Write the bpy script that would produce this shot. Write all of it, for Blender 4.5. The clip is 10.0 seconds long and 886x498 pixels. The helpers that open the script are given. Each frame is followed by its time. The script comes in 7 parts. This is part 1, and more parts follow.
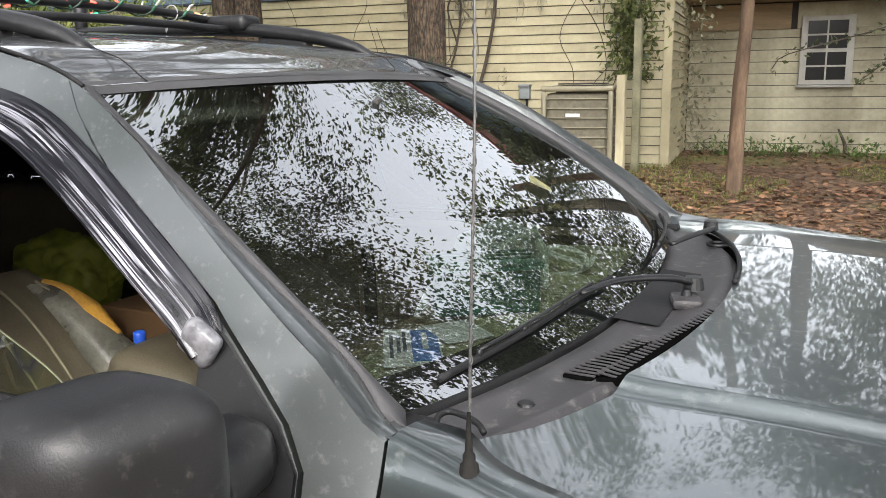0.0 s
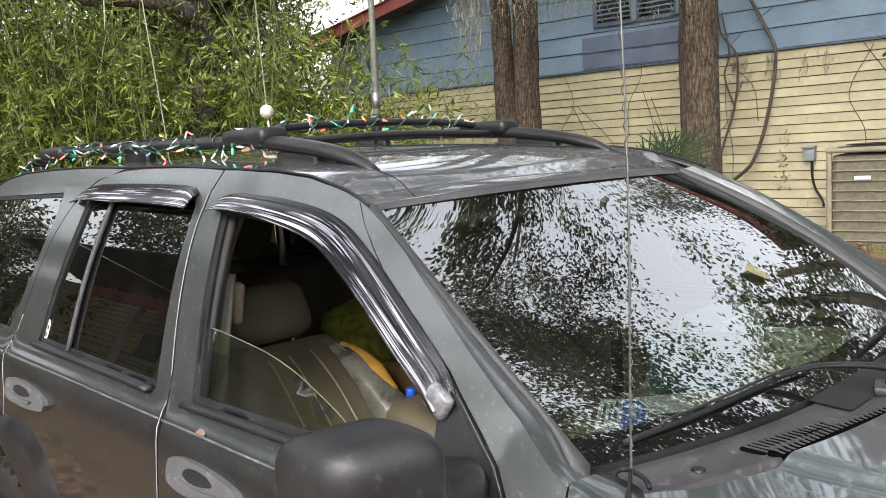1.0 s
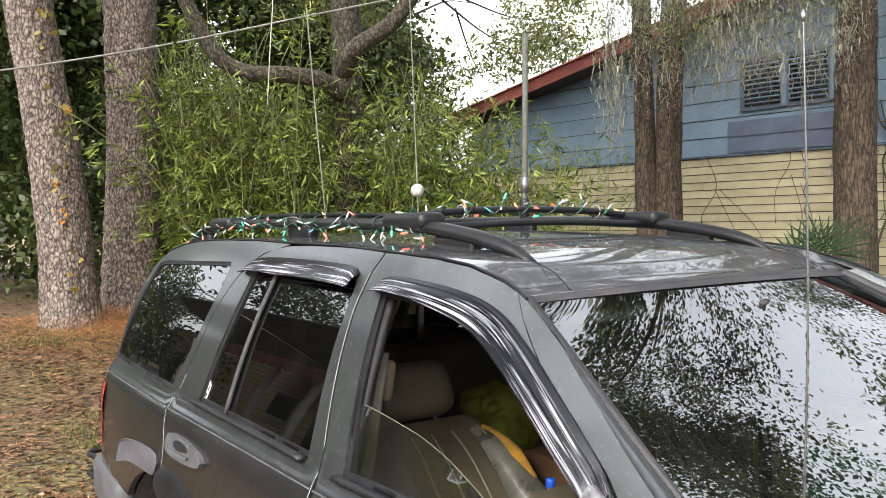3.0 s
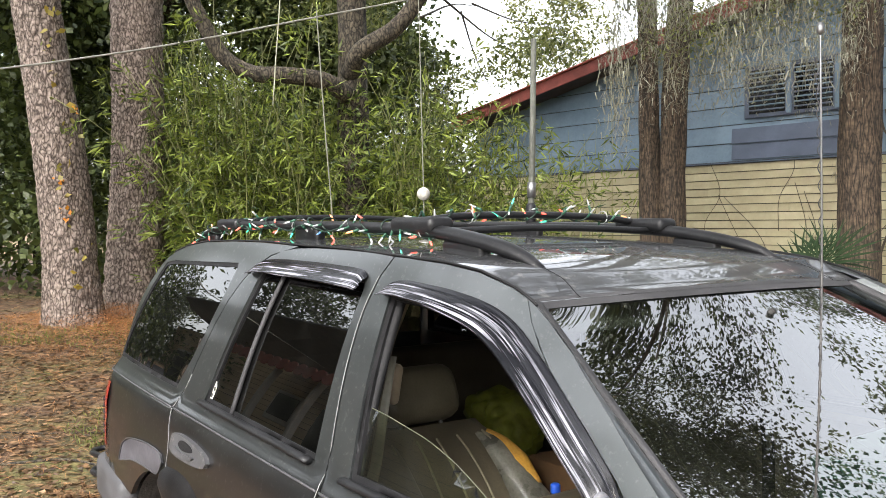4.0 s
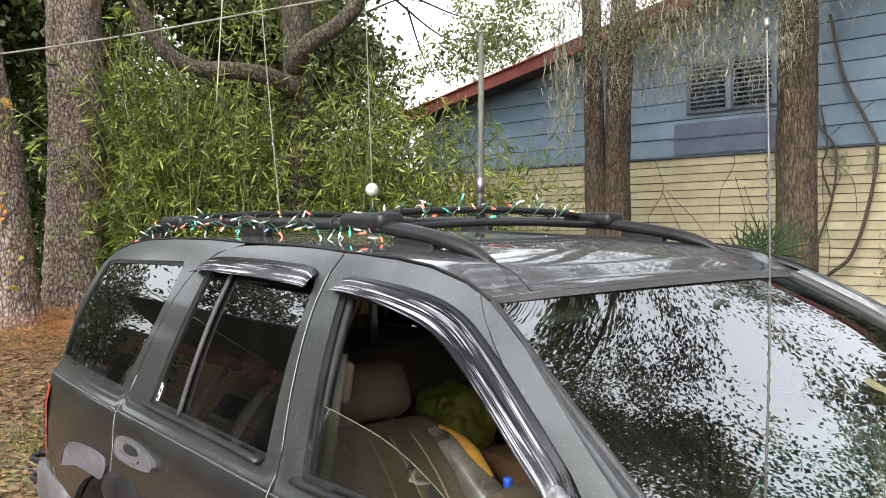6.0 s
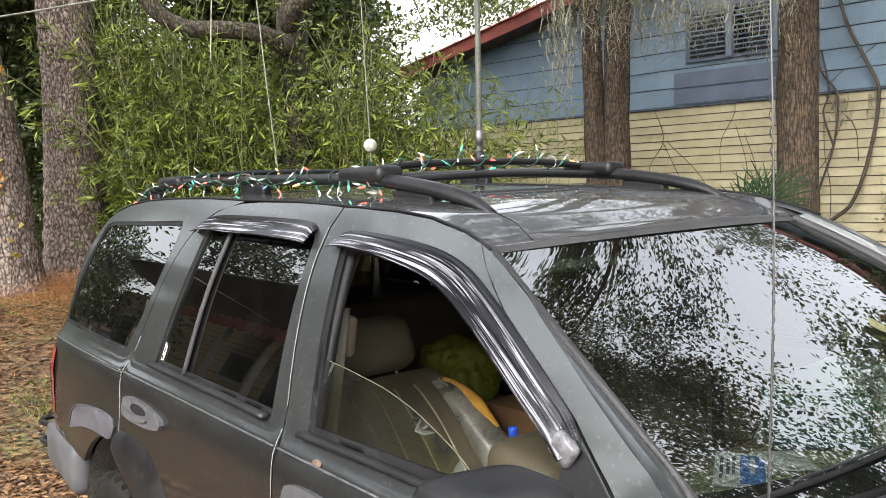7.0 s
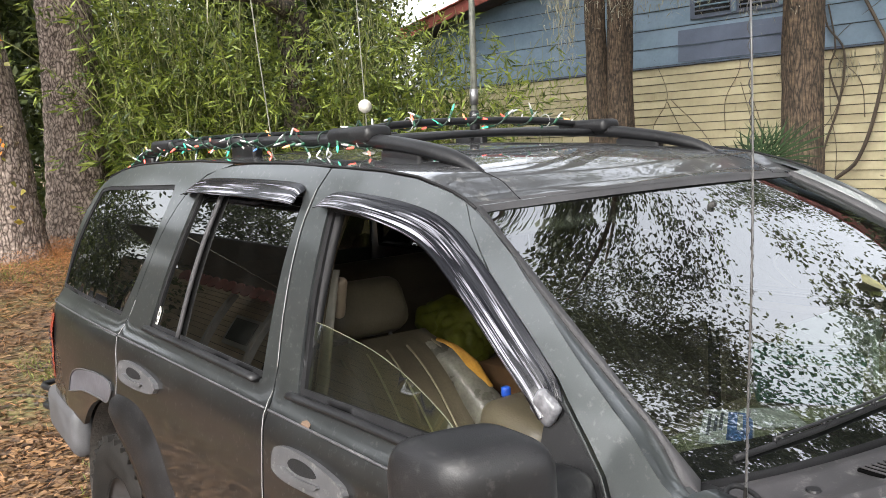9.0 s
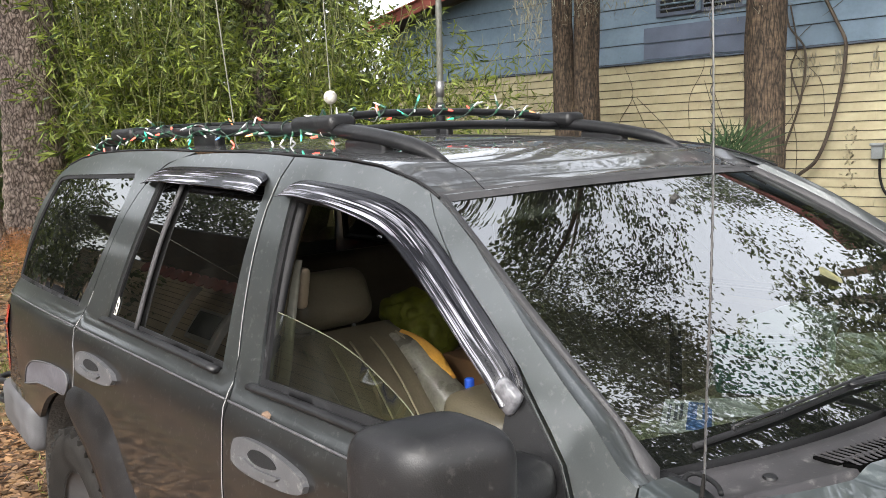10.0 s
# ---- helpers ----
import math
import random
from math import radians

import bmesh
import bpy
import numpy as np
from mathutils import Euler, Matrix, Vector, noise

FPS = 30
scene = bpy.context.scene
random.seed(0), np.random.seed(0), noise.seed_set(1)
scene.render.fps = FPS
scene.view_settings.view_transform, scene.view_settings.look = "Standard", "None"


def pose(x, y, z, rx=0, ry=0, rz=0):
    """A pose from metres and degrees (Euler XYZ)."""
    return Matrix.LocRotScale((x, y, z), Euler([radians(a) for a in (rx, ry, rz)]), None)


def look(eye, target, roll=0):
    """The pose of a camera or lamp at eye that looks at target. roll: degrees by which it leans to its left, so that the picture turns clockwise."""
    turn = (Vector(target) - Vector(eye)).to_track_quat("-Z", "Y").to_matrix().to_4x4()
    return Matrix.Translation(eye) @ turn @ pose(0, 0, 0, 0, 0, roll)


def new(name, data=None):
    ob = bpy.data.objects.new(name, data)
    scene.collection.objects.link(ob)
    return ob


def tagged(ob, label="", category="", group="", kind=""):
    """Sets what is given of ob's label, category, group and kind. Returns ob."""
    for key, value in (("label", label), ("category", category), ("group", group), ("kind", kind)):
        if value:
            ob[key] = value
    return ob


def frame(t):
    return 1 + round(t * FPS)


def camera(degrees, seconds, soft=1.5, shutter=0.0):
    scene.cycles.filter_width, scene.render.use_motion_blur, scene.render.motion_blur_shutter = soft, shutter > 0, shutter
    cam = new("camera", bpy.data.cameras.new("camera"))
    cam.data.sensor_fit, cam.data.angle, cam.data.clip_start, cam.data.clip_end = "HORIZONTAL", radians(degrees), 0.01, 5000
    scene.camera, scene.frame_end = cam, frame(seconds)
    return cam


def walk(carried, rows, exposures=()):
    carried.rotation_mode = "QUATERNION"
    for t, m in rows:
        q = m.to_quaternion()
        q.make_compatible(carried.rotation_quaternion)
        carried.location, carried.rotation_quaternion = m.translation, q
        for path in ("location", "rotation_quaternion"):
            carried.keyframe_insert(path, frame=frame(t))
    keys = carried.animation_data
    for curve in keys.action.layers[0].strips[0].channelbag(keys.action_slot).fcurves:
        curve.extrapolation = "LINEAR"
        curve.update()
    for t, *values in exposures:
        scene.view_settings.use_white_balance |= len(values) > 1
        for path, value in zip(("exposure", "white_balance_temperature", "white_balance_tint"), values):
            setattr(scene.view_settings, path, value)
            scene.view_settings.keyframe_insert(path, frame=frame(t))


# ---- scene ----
cam = camera(56.2, 10.0, soft=0.9)
PATH = [
    (0, (1.256, -1.452, 1.556), (0.363, 0.29, 1.145), -0.9),
    (0.5, (1.371, -1.532, 1.609), (0.178, 0.05, 1.332), -2.6),
    (1, (1.512, -1.617, 1.65), (0.072, -0.25, 1.408), -3.4),
    (1.3, (1.505, -1.629, 1.67), (-0.019, -0.35, 1.464), -3.3),
    (1.5, (1.513, -1.662, 1.678), (-0.072, -0.456, 1.497), -3.0),
    (2, (1.527, -1.7, 1.694), (-0.101, -0.543, 1.598), -2.3),
    (2.5, (1.514, -1.678, 1.695), (-0.121, -0.529, 1.628), -1.5),
    (4, (1.497, -1.701, 1.701), (-0.145, -0.561, 1.648), -0.1),
    (4.5, (1.497, -1.704, 1.705), (-0.146, -0.564, 1.656), -0.0),
    (5, (1.486, -1.705, 1.705), (-0.129, -0.526, 1.663), 0.0),
    (5.2, (1.487, -1.707, 1.704), (-0.103, -0.494, 1.667), 0.0),
    (6.3, (1.483, -1.699, 1.693), (-0.082, -0.457, 1.603), -0.9),
    (6.5, (1.482, -1.698, 1.682), (-0.083, -0.458, 1.564), -1.2),
    (7, (1.476, -1.694, 1.685), (-0.089, -0.46, 1.52), -2.0),
    (7.5, (1.473, -1.678, 1.682), (-0.1, -0.457, 1.5), -2.2),
    (8, (1.479, -1.659, 1.671), (-0.092, -0.441, 1.449), -2.6),
    (8.5, (1.474, -1.663, 1.674), (-0.094, -0.448, 1.42), -2.7),
    (9, (1.489, -1.652, 1.676), (-0.081, -0.438, 1.422), -2.7),
    (9.5, (1.491, -1.647, 1.667), (-0.056, -0.403, 1.421), -2.0),
    (10, (1.487, -1.643, 1.663), (-0.031, -0.368, 1.395), -2.0),
]
walk(cam, [(t, look(eye, target, roll)) for t, eye, target, roll in PATH])

# world, sun, exposure
world = bpy.data.worlds.new("sky")
scene.world = world
world.use_nodes = True
wn = world.node_tree
sky = wn.nodes.new("ShaderNodeTexSky")
sky.sky_type = 'NISHITA'
sky.sun_disc = False
sky.sun_elevation = radians(48)
sky.sun_rotation = radians(153)
sky.air_density = 1.0
sky.dust_density = 6.0
sky.ozone_density = 0.6
soften = wn.nodes.new("ShaderNodeHueSaturation")
soften.inputs["Saturation"].default_value = 0.25
wn.links.new(sky.outputs[0], soften.inputs["Color"])
wn.links.new(soften.outputs[0], wn.nodes["Background"].inputs[0])
wn.nodes["Background"].inputs[1].default_value = 0.15
sun = new("sun", bpy.data.lights.new("sun", 'SUN'))
sun.data.energy = 0.22
sun.data.angle = radians(60)
sun.data.color = (1.0, 0.96, 0.9)
sun.matrix_world = look((0, 0, 30), (-3.5, 7, 20))
scene.view_settings.exposure = 2.7

# ---- materials ----


def mat(name, base, rough=0.5, metal=0.0, var=0.2, scale=6.0, fine=60.0, bump=0.15, depth=0.004, coat=0.0,
        coat_rough=0.1, second=None, stain=0.0, spec=0.5, random_tint=0.0, stretch=(1, 1, 1), trans=0.0):
    """A surface with broad patches and fine grain in colour, gloss and relief."""
    m = bpy.data.materials.new(name)
    m.use_nodes = True
    nt = m.node_tree
    n, l = nt.nodes, nt.links
    b = n["Principled BSDF"]
    tc = n.new("ShaderNodeTexCoord")
    mp = n.new("ShaderNodeMapping")
    mp.inputs["Scale"].default_value = stretch
    l.new(tc.outputs["Object"], mp.inputs[0])
    big = n.new("ShaderNodeTexNoise")
    big.inputs["Scale"].default_value = scale
    big.inputs["Detail"].default_value = 5
    l.new(mp.outputs[0], big.inputs["Vector"])
    small = n.new("ShaderNodeTexNoise")
    small.inputs["Scale"].default_value = fine
    small.inputs["Detail"].default_value = 4
    l.new(mp.outputs[0], small.inputs["Vector"])
    ramp = n.new("ShaderNodeValToRGB")
    lo = [max(0, c * (1 - var)) for c in base]
    hi = list(second) if second else [min(1, c * (1 + var)) for c in base]
    ramp.color_ramp.elements[0].position, ramp.color_ramp.elements[1].position = 0.32, 0.68
    ramp.color_ramp.elements[0].color = (*lo, 1)
    ramp.color_ramp.elements[1].color = (*hi, 1)
    l.new(big.outputs["Fac"], ramp.inputs[0])
    mix = n.new("ShaderNodeMix")
    mix.data_type = 'RGBA'
    mix.blend_type = 'MULTIPLY'
    mix.inputs["Factor"].default_value = 0.55
    fr = n.new("ShaderNodeValToRGB")
    fr.color_ramp.elements[0].position, fr.color_ramp.elements[1].position = 0.3, 0.6
    fr.color_ramp.elements[0].color = (1 - var, 1 - var, 1 - var, 1)
    fr.color_ramp.elements[1].color = (1, 1, 1, 1)
    l.new(small.outputs["Fac"], fr.inputs[0])
    l.new(ramp.outputs[0], mix.inputs["A"])
    l.new(fr.outputs[0], mix.inputs["B"])
    col = mix.outputs["Result"]
    if random_tint:
        oi = n.new("ShaderNodeObjectInfo")
        geo = n.new("ShaderNodeNewGeometry")
        add = n.new("ShaderNodeMath")
        add.operation = 'ADD'
        l.new(oi.outputs["Random"], add.inputs[0])
        l.new(geo.outputs["Random Per Island"], add.inputs[1])
        fra = n.new("ShaderNodeMath")
        fra.operation = 'FRACT'
        l.new(add.outputs[0], fra.inputs[0])
        mr = n.new("ShaderNodeMapRange")
        mr.inputs["To Min"].default_value = 1 - random_tint
        mr.inputs["To Max"].default_value = 1 + random_tint
        l.new(fra.outputs[0], mr.inputs["Value"])
        hs = n.new("ShaderNodeHueSaturation")
        l.new(mr.outputs[0], hs.inputs["Value"])
        l.new(col, hs.inputs["Color"])
        col = hs.outputs[0]
    l.new(col, b.inputs["Base Color"])
    rr = n.new("ShaderNodeMapRange")
    rr.inputs["To Min"].default_value = max(0.02, rough * (1 - 0.35 * min(1, var * 2)))
    rr.inputs["To Max"].default_value = min(1, rough * (1 + 0.35 * min(1, var * 2)))
    l.new(big.outputs["Fac"], rr.inputs["Value"])
    l.new(rr.outputs[0], b.inputs["Roughness"])
    b.inputs["Metallic"].default_value = metal
    b.inputs["Specular IOR Level"].default_value = spec
    b.inputs["Coat Weight"].default_value = coat
    b.inputs["Coat Roughness"].default_value = coat_rough
    b.inputs["Transmission Weight"].default_value = trans
    if bump:
        bp = n.new("ShaderNodeBump")
        bp.inputs["Strength"].default_value = bump
        bp.inputs["Distance"].default_value = depth
        l.new(small.outputs["Fac"], bp.inputs["Height"])
        l.new(bp.outputs[0], b.inputs["Normal"])
    return m


def glass(name, tint, ior=1.6, rough=0.0, dirt=0.0):
    """A thin pane: tinted see-through, with gloss by angle."""
    m = bpy.data.materials.new(name)
    m.use_nodes = True
    nt = m.node_tree
    n, l = nt.nodes, nt.links
    n.remove(n["Principled BSDF"])
    tr = n.new("ShaderNodeBsdfTransparent")
    tr.inputs[0].default_value = (*tint, 1)
    gl = n.new("ShaderNodeBsdfGlossy")
    gl.inputs["Roughness"].default_value = rough
    fr = n.new("ShaderNodeFresnel")
    fr.inputs["IOR"].default_value = ior
    mx = n.new("ShaderNodeMixShader")
    l.new(fr.outputs[0], mx.inputs[0])
    l.new(tr.outputs[0], mx.inputs[1])
    l.new(gl.outputs[0], mx.inputs[2])
    last = mx.outputs[0]
    if dirt:
        tc = n.new("ShaderNodeTexCoord")
        no = n.new("ShaderNodeTexNoise")
        no.inputs["Scale"].default_value = 9
        no.inputs["Detail"].default_value = 8
        l.new(tc.outputs["Object"], no.inputs["Vector"])
        mr = n.new("ShaderNodeMapRange")
        mr.inputs["From Min"].default_value, mr.inputs["From Max"].default_value = 0.45, 0.8
        mr.inputs["To Min"].default_value, mr.inputs["To Max"].default_value = dirt * 0.3, dirt
        l.new(no.outputs["Fac"], mr.inputs["Value"])
        df = n.new("ShaderNodeBsdfDiffuse")
        df.inputs[0].default_value = (0.35, 0.36, 0.33, 1)
        m2 = n.new("ShaderNodeMixShader")
        l.new(mr.outputs[0], m2.inputs[0])
        l.new(last, m2.inputs[1])
        l.new(df.outputs[0], m2.inputs[2])
        last = m2.outputs[0]
    l.new(last, n["Material Output"].inputs[0])
    return m


def lit(name, color, strength):
    m = mat(name, color, 0.25, var=0.05, bump=0)
    b = m.node_tree.nodes["Principled BSDF"]
    b.inputs["Emission Color"].default_value = (*color, 1)
    b.inputs["Emission Strength"].default_value = strength
    return m




def bark(name, dark, light, scale, rough=.9, wobble=.38):
    """Plated bark: dark cracks round pale plates, lichen specks."""
    m = bpy.data.materials.new(name)
    m.use_nodes = True
    n, l = m.node_tree.nodes, m.node_tree.links
    b = n["Principled BSDF"]
    tc = n.new("ShaderNodeTexCoord")
    mp = n.new("ShaderNodeMapping")
    mp.inputs["Scale"].default_value = scale
    l.new(tc.outputs["Object"], mp.inputs[0])
    wob = n.new("ShaderNodeTexNoise")
    wob.inputs["Scale"].default_value = 3.0
    wob.inputs["Detail"].default_value = 1.5
    l.new(mp.outputs[0], wob.inputs["Vector"])
    add = n.new("ShaderNodeMix")
    add.data_type = 'RGBA'
    add.blend_type = 'ADD'
    add.inputs["Factor"].default_value = wobble
    l.new(mp.outputs[0], add.inputs["A"])
    l.new(wob.outputs["Color"], add.inputs["B"])
    vo = n.new("ShaderNodeTexVoronoi")
    vo.feature = 'DISTANCE_TO_EDGE'
    l.new(add.outputs["Result"], vo.inputs["Vector"])
    rp = n.new("ShaderNodeValToRGB")
    rp.color_ramp.elements[0].color, rp.color_ramp.elements[1].color = (*dark, 1), (*light, 1)
    rp.color_ramp.elements[0].position, rp.color_ramp.elements[1].position = .025, .30
    half = rp.color_ramp.elements.new(.12)
    half.color = (*[a * .35 + b * .65 for a, b in zip(dark, light)], 1)
    l.new(vo.outputs["Distance"], rp.inputs[0])
    sm = n.new("ShaderNodeTexNoise")
    sm.inputs["Scale"].default_value = 26
    sm.inputs["Detail"].default_value = 6
    l.new(tc.outputs["Object"], sm.inputs["Vector"])
    r2 = n.new("ShaderNodeValToRGB")
    r2.color_ramp.elements[0].color, r2.color_ramp.elements[1].color = (.36, .33, .31, 1), (1.4, 1.4, 1.4, 1)
    r2.color_ramp.elements[0].position, r2.color_ramp.elements[1].position = .3, .72
    l.new(sm.outputs["Fac"], r2.inputs[0])
    mx = n.new("ShaderNodeMix")
    mx.data_type = 'RGBA'
    mx.blend_type = 'MULTIPLY'
    mx.inputs["Factor"].default_value = 1
    l.new(rp.outputs[0], mx.inputs["A"])
    l.new(r2.outputs[0], mx.inputs["B"])
    l.new(mx.outputs["Result"], b.inputs["Base Color"])
    b.inputs["Roughness"].default_value = rough
    bp = n.new("ShaderNodeBump")
    bp.inputs["Strength"].default_value, bp.inputs["Distance"].default_value = .9, .03
    l.new(rp.outputs[0], bp.inputs["Height"])
    l.new(bp.outputs[0], b.inputs["Normal"])
    return m


def dusty(m, amount, scale, color=(.30, .29, .27), low=.56, high=.74):
    """Pale dust, specks and scuffs over a surface, which dull its gloss."""
    n, l = m.node_tree.nodes, m.node_tree.links
    b = n["Principled BSDF"]
    tc = n.new("ShaderNodeTexCoord")
    no = n.new("ShaderNodeTexNoise")
    no.inputs["Scale"].default_value = scale
    no.inputs["Detail"].default_value = 9
    no.inputs["Roughness"].default_value = .68
    l.new(tc.outputs["Object"], no.inputs["Vector"])
    mr = n.new("ShaderNodeMapRange")
    mr.inputs["From Min"].default_value, mr.inputs["From Max"].default_value = low, high
    mr.inputs["To Max"].default_value = amount
    l.new(no.outputs["Fac"], mr.inputs["Value"])
    mx = n.new("ShaderNodeMix")
    mx.data_type = 'RGBA'
    l.new(mr.outputs[0], mx.inputs["Factor"])
    l.new(b.inputs["Base Color"].links[0].from_socket, mx.inputs["A"])
    mx.inputs["B"].default_value = (*color, 1)
    l.new(mx.outputs["Result"], b.inputs["Base Color"])
    keep = n.new("ShaderNodeMapRange")
    keep.inputs["From Max"].default_value = max(amount, .01)
    keep.inputs["To Min"].default_value = b.inputs["Coat Weight"].default_value
    keep.inputs["To Max"].default_value = b.inputs["Coat Weight"].default_value * .3
    l.new(mr.outputs[0], keep.inputs["Value"])
    l.new(keep.outputs[0], b.inputs["Coat Weight"])
    me = n.new("ShaderNodeMapRange")
    me.inputs["From Max"].default_value = max(amount, .01)
    me.inputs["To Min"].default_value = b.inputs["Metallic"].default_value
    me.inputs["To Max"].default_value = b.inputs["Metallic"].default_value * .3
    l.new(mr.outputs[0], me.inputs["Value"])
    l.new(me.outputs[0], b.inputs["Metallic"])


def visor_mat():
    """Black acrylic, clouded and ribbed lengthwise, with sky glints painted in as pale streaks."""
    m = bpy.data.materials.new("smoked_acrylic_visor")
    m.use_nodes = True
    n, l = m.node_tree.nodes, m.node_tree.links
    b = n["Principled BSDF"]
    uv = n.new("ShaderNodeUVMap")
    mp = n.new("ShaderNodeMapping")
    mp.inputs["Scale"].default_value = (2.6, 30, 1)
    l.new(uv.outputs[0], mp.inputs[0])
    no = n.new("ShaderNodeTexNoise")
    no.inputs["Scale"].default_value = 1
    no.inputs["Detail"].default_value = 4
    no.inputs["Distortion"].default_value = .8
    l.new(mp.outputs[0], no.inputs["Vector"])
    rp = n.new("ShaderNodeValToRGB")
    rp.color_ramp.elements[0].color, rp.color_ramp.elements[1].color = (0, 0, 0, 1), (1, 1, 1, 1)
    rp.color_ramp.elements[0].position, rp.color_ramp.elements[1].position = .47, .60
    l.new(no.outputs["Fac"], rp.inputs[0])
    mp2 = n.new("ShaderNodeMapping")
    mp2.inputs["Scale"].default_value = (5, 8, 1)
    l.new(uv.outputs[0], mp2.inputs[0])
    cloud = n.new("ShaderNodeTexNoise")
    cloud.inputs["Scale"].default_value = 1
    cloud.inputs["Detail"].default_value = 3
    l.new(mp2.outputs[0], cloud.inputs["Vector"])
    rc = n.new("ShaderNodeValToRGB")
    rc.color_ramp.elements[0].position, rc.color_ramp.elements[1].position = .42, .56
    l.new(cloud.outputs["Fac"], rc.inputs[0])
    sp = n.new("ShaderNodeSeparateXYZ")
    l.new(uv.outputs[0], sp.inputs[0])
    rim = n.new("ShaderNodeMapRange")
    rim.inputs["From Min"].default_value, rim.inputs["From Max"].default_value = .10, .125
    l.new(sp.outputs["Y"], rim.inputs["Value"])
    m1 = n.new("ShaderNodeMath")
    m1.operation = 'MULTIPLY'
    l.new(rp.outputs[0], m1.inputs[0])
    l.new(rc.outputs[0], m1.inputs[1])
    m2 = n.new("ShaderNodeMath")
    m2.operation = 'MULTIPLY'
    l.new(m1.outputs[0], m2.inputs[0])
    l.new(rim.outputs[0], m2.inputs[1])
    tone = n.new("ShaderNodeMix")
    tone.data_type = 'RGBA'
    # pale tone paints clouding and streaks of reflected sky together
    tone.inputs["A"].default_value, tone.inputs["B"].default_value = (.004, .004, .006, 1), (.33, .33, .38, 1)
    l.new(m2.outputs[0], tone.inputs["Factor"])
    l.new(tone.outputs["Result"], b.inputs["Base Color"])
    b.inputs["Roughness"].default_value = .16
    bp = n.new("ShaderNodeBump")
    bp.inputs["Strength"].default_value, bp.inputs["Distance"].default_value = .25, .004
    l.new(no.outputs["Fac"], bp.inputs["Height"])
    l.new(bp.outputs[0], b.inputs["Normal"])
    return m


PAINT = mat("grey_car_paint", (0.100, 0.116, 0.118), 0.34, 0.85, 0.12, 3.0, 900, 0.0, 0.001, coat=1.0, coat_rough=0.03)
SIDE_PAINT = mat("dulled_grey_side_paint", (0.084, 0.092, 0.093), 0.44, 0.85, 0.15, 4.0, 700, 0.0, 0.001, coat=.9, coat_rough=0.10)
ROOF_PAINT = mat("weathered_grey_roof_paint", (0.042, 0.043, 0.046), 0.5, 0.2, 0.4, 5.0, 300, 0.0, 0.001, coat=1.0, coat_rough=0.03)
PRIMER = mat("bare_grey_primer", (0.065, 0.063, 0.072), 0.6, var=0.4, scale=14, fine=90)
PLASTIC = mat("black_textured_plastic", (0.009, 0.009, 0.010), 0.42, spec=0.35, var=0.35, scale=8, fine=500, bump=0.25, depth=0.001)
GREY_PLASTIC = mat("faded_grey_plastic", (0.034, 0.033, 0.035), 0.68, var=0.3, scale=7, fine=420, bump=0.25, depth=0.001)
BUMPER_GREY = mat("scuffed_grey_bumper", (0.062, 0.062, 0.066), 0.6, var=0.25, scale=9, fine=200, bump=0.1, depth=0.001)
HANDLE_GREY = mat("matte_grey_handle", (0.058, 0.058, 0.062), 0.55, var=0.2, scale=20, fine=300, bump=0.1, depth=0.001)
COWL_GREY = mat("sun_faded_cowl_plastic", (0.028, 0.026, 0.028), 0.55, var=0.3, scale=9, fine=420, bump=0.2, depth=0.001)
RUBBER = mat("black_rubber", (0.011, 0.011, 0.012), 0.65, spec=.22, var=0.35, scale=10, fine=300)
TYRE = mat("dusty_tyre_rubber", (0.014, 0.013, 0.012), 0.85, spec=.12, var=0.4, scale=12, fine=200, bump=0.3)
# near-black stands for the shade inside the cowl's deep slots
SLOT = mat("slot_shade", (.003, .003, .003), .95, spec=0.0)
PALE_ROD = mat("pale_fibreglass_rod", (.17, .17, .13), .5, var=.15)
STEEL = mat("dull_steel", (0.20, 0.20, 0.20), 0.4, 0.9, 0.25, 20, 200)
for m_, amount_, scale_ in ((PAINT, .2, 38), (SIDE_PAINT, .16, 60), (ROOF_PAINT, .5, 22), (PLASTIC, .08, 60), (COWL_GREY, .35, 40), (HANDLE_GREY, .35, 45)):
    dusty(m_, amount_, scale_)
SMOKE = visor_mat()
CLOUDED = mat("clouded_acrylic", (.12, .12, .13), .3, var=.6, scale=30, fine=120, bump=.3)
GLASS_WS = glass("windscreen_glass", (0.44, 0.53, 0.48), 4.2, 0.0, 0.015)
GLASS_DARK = glass("privacy_glass", (0.03, 0.03, 0.03), 2.7, 0.0, 0.012)
GLASS_SIDE = glass("clear_side_glass", (0.62, 0.68, 0.46), 1.8, 0.0, 0.03)
RED_LENS = mat("red_lamp_lens", (0.42, 0.015, 0.012), 0.15, var=0.15, scale=30, fine=120, coat=0.8)
LEATHER = mat("tan_leather", (0.085, 0.072, 0.048), 0.45, var=0.25, scale=6, fine=160, bump=0.3, depth=0.002)
LEATHER_GREY = mat("worn_grey_leather", (0.14, 0.135, 0.11), 0.3, var=0.45, scale=11, fine=120, bump=0.3, depth=0.003)
FOAM = mat("exposed_yellow_foam", (0.42, 0.22, 0.03), 0.9, var=0.3, scale=16, fine=120, bump=0.5)
TAN_PLASTIC = mat("tan_interior_plastic", (0.12, 0.098, 0.062), 0.6, var=0.15, scale=9, fine=300)
DARK_TRIM = mat("dark_interior_trim", (0.025, 0.024, 0.022), 0.7, var=0.3)
BROWN_TRIM = mat("brown_cardboard", (0.10, 0.052, 0.020), 0.8, var=0.2)
DASH = mat("dusty_green_grey_dash", (0.24, 0.25, 0.15), 0.65, var=0.25, scale=6, fine=250)



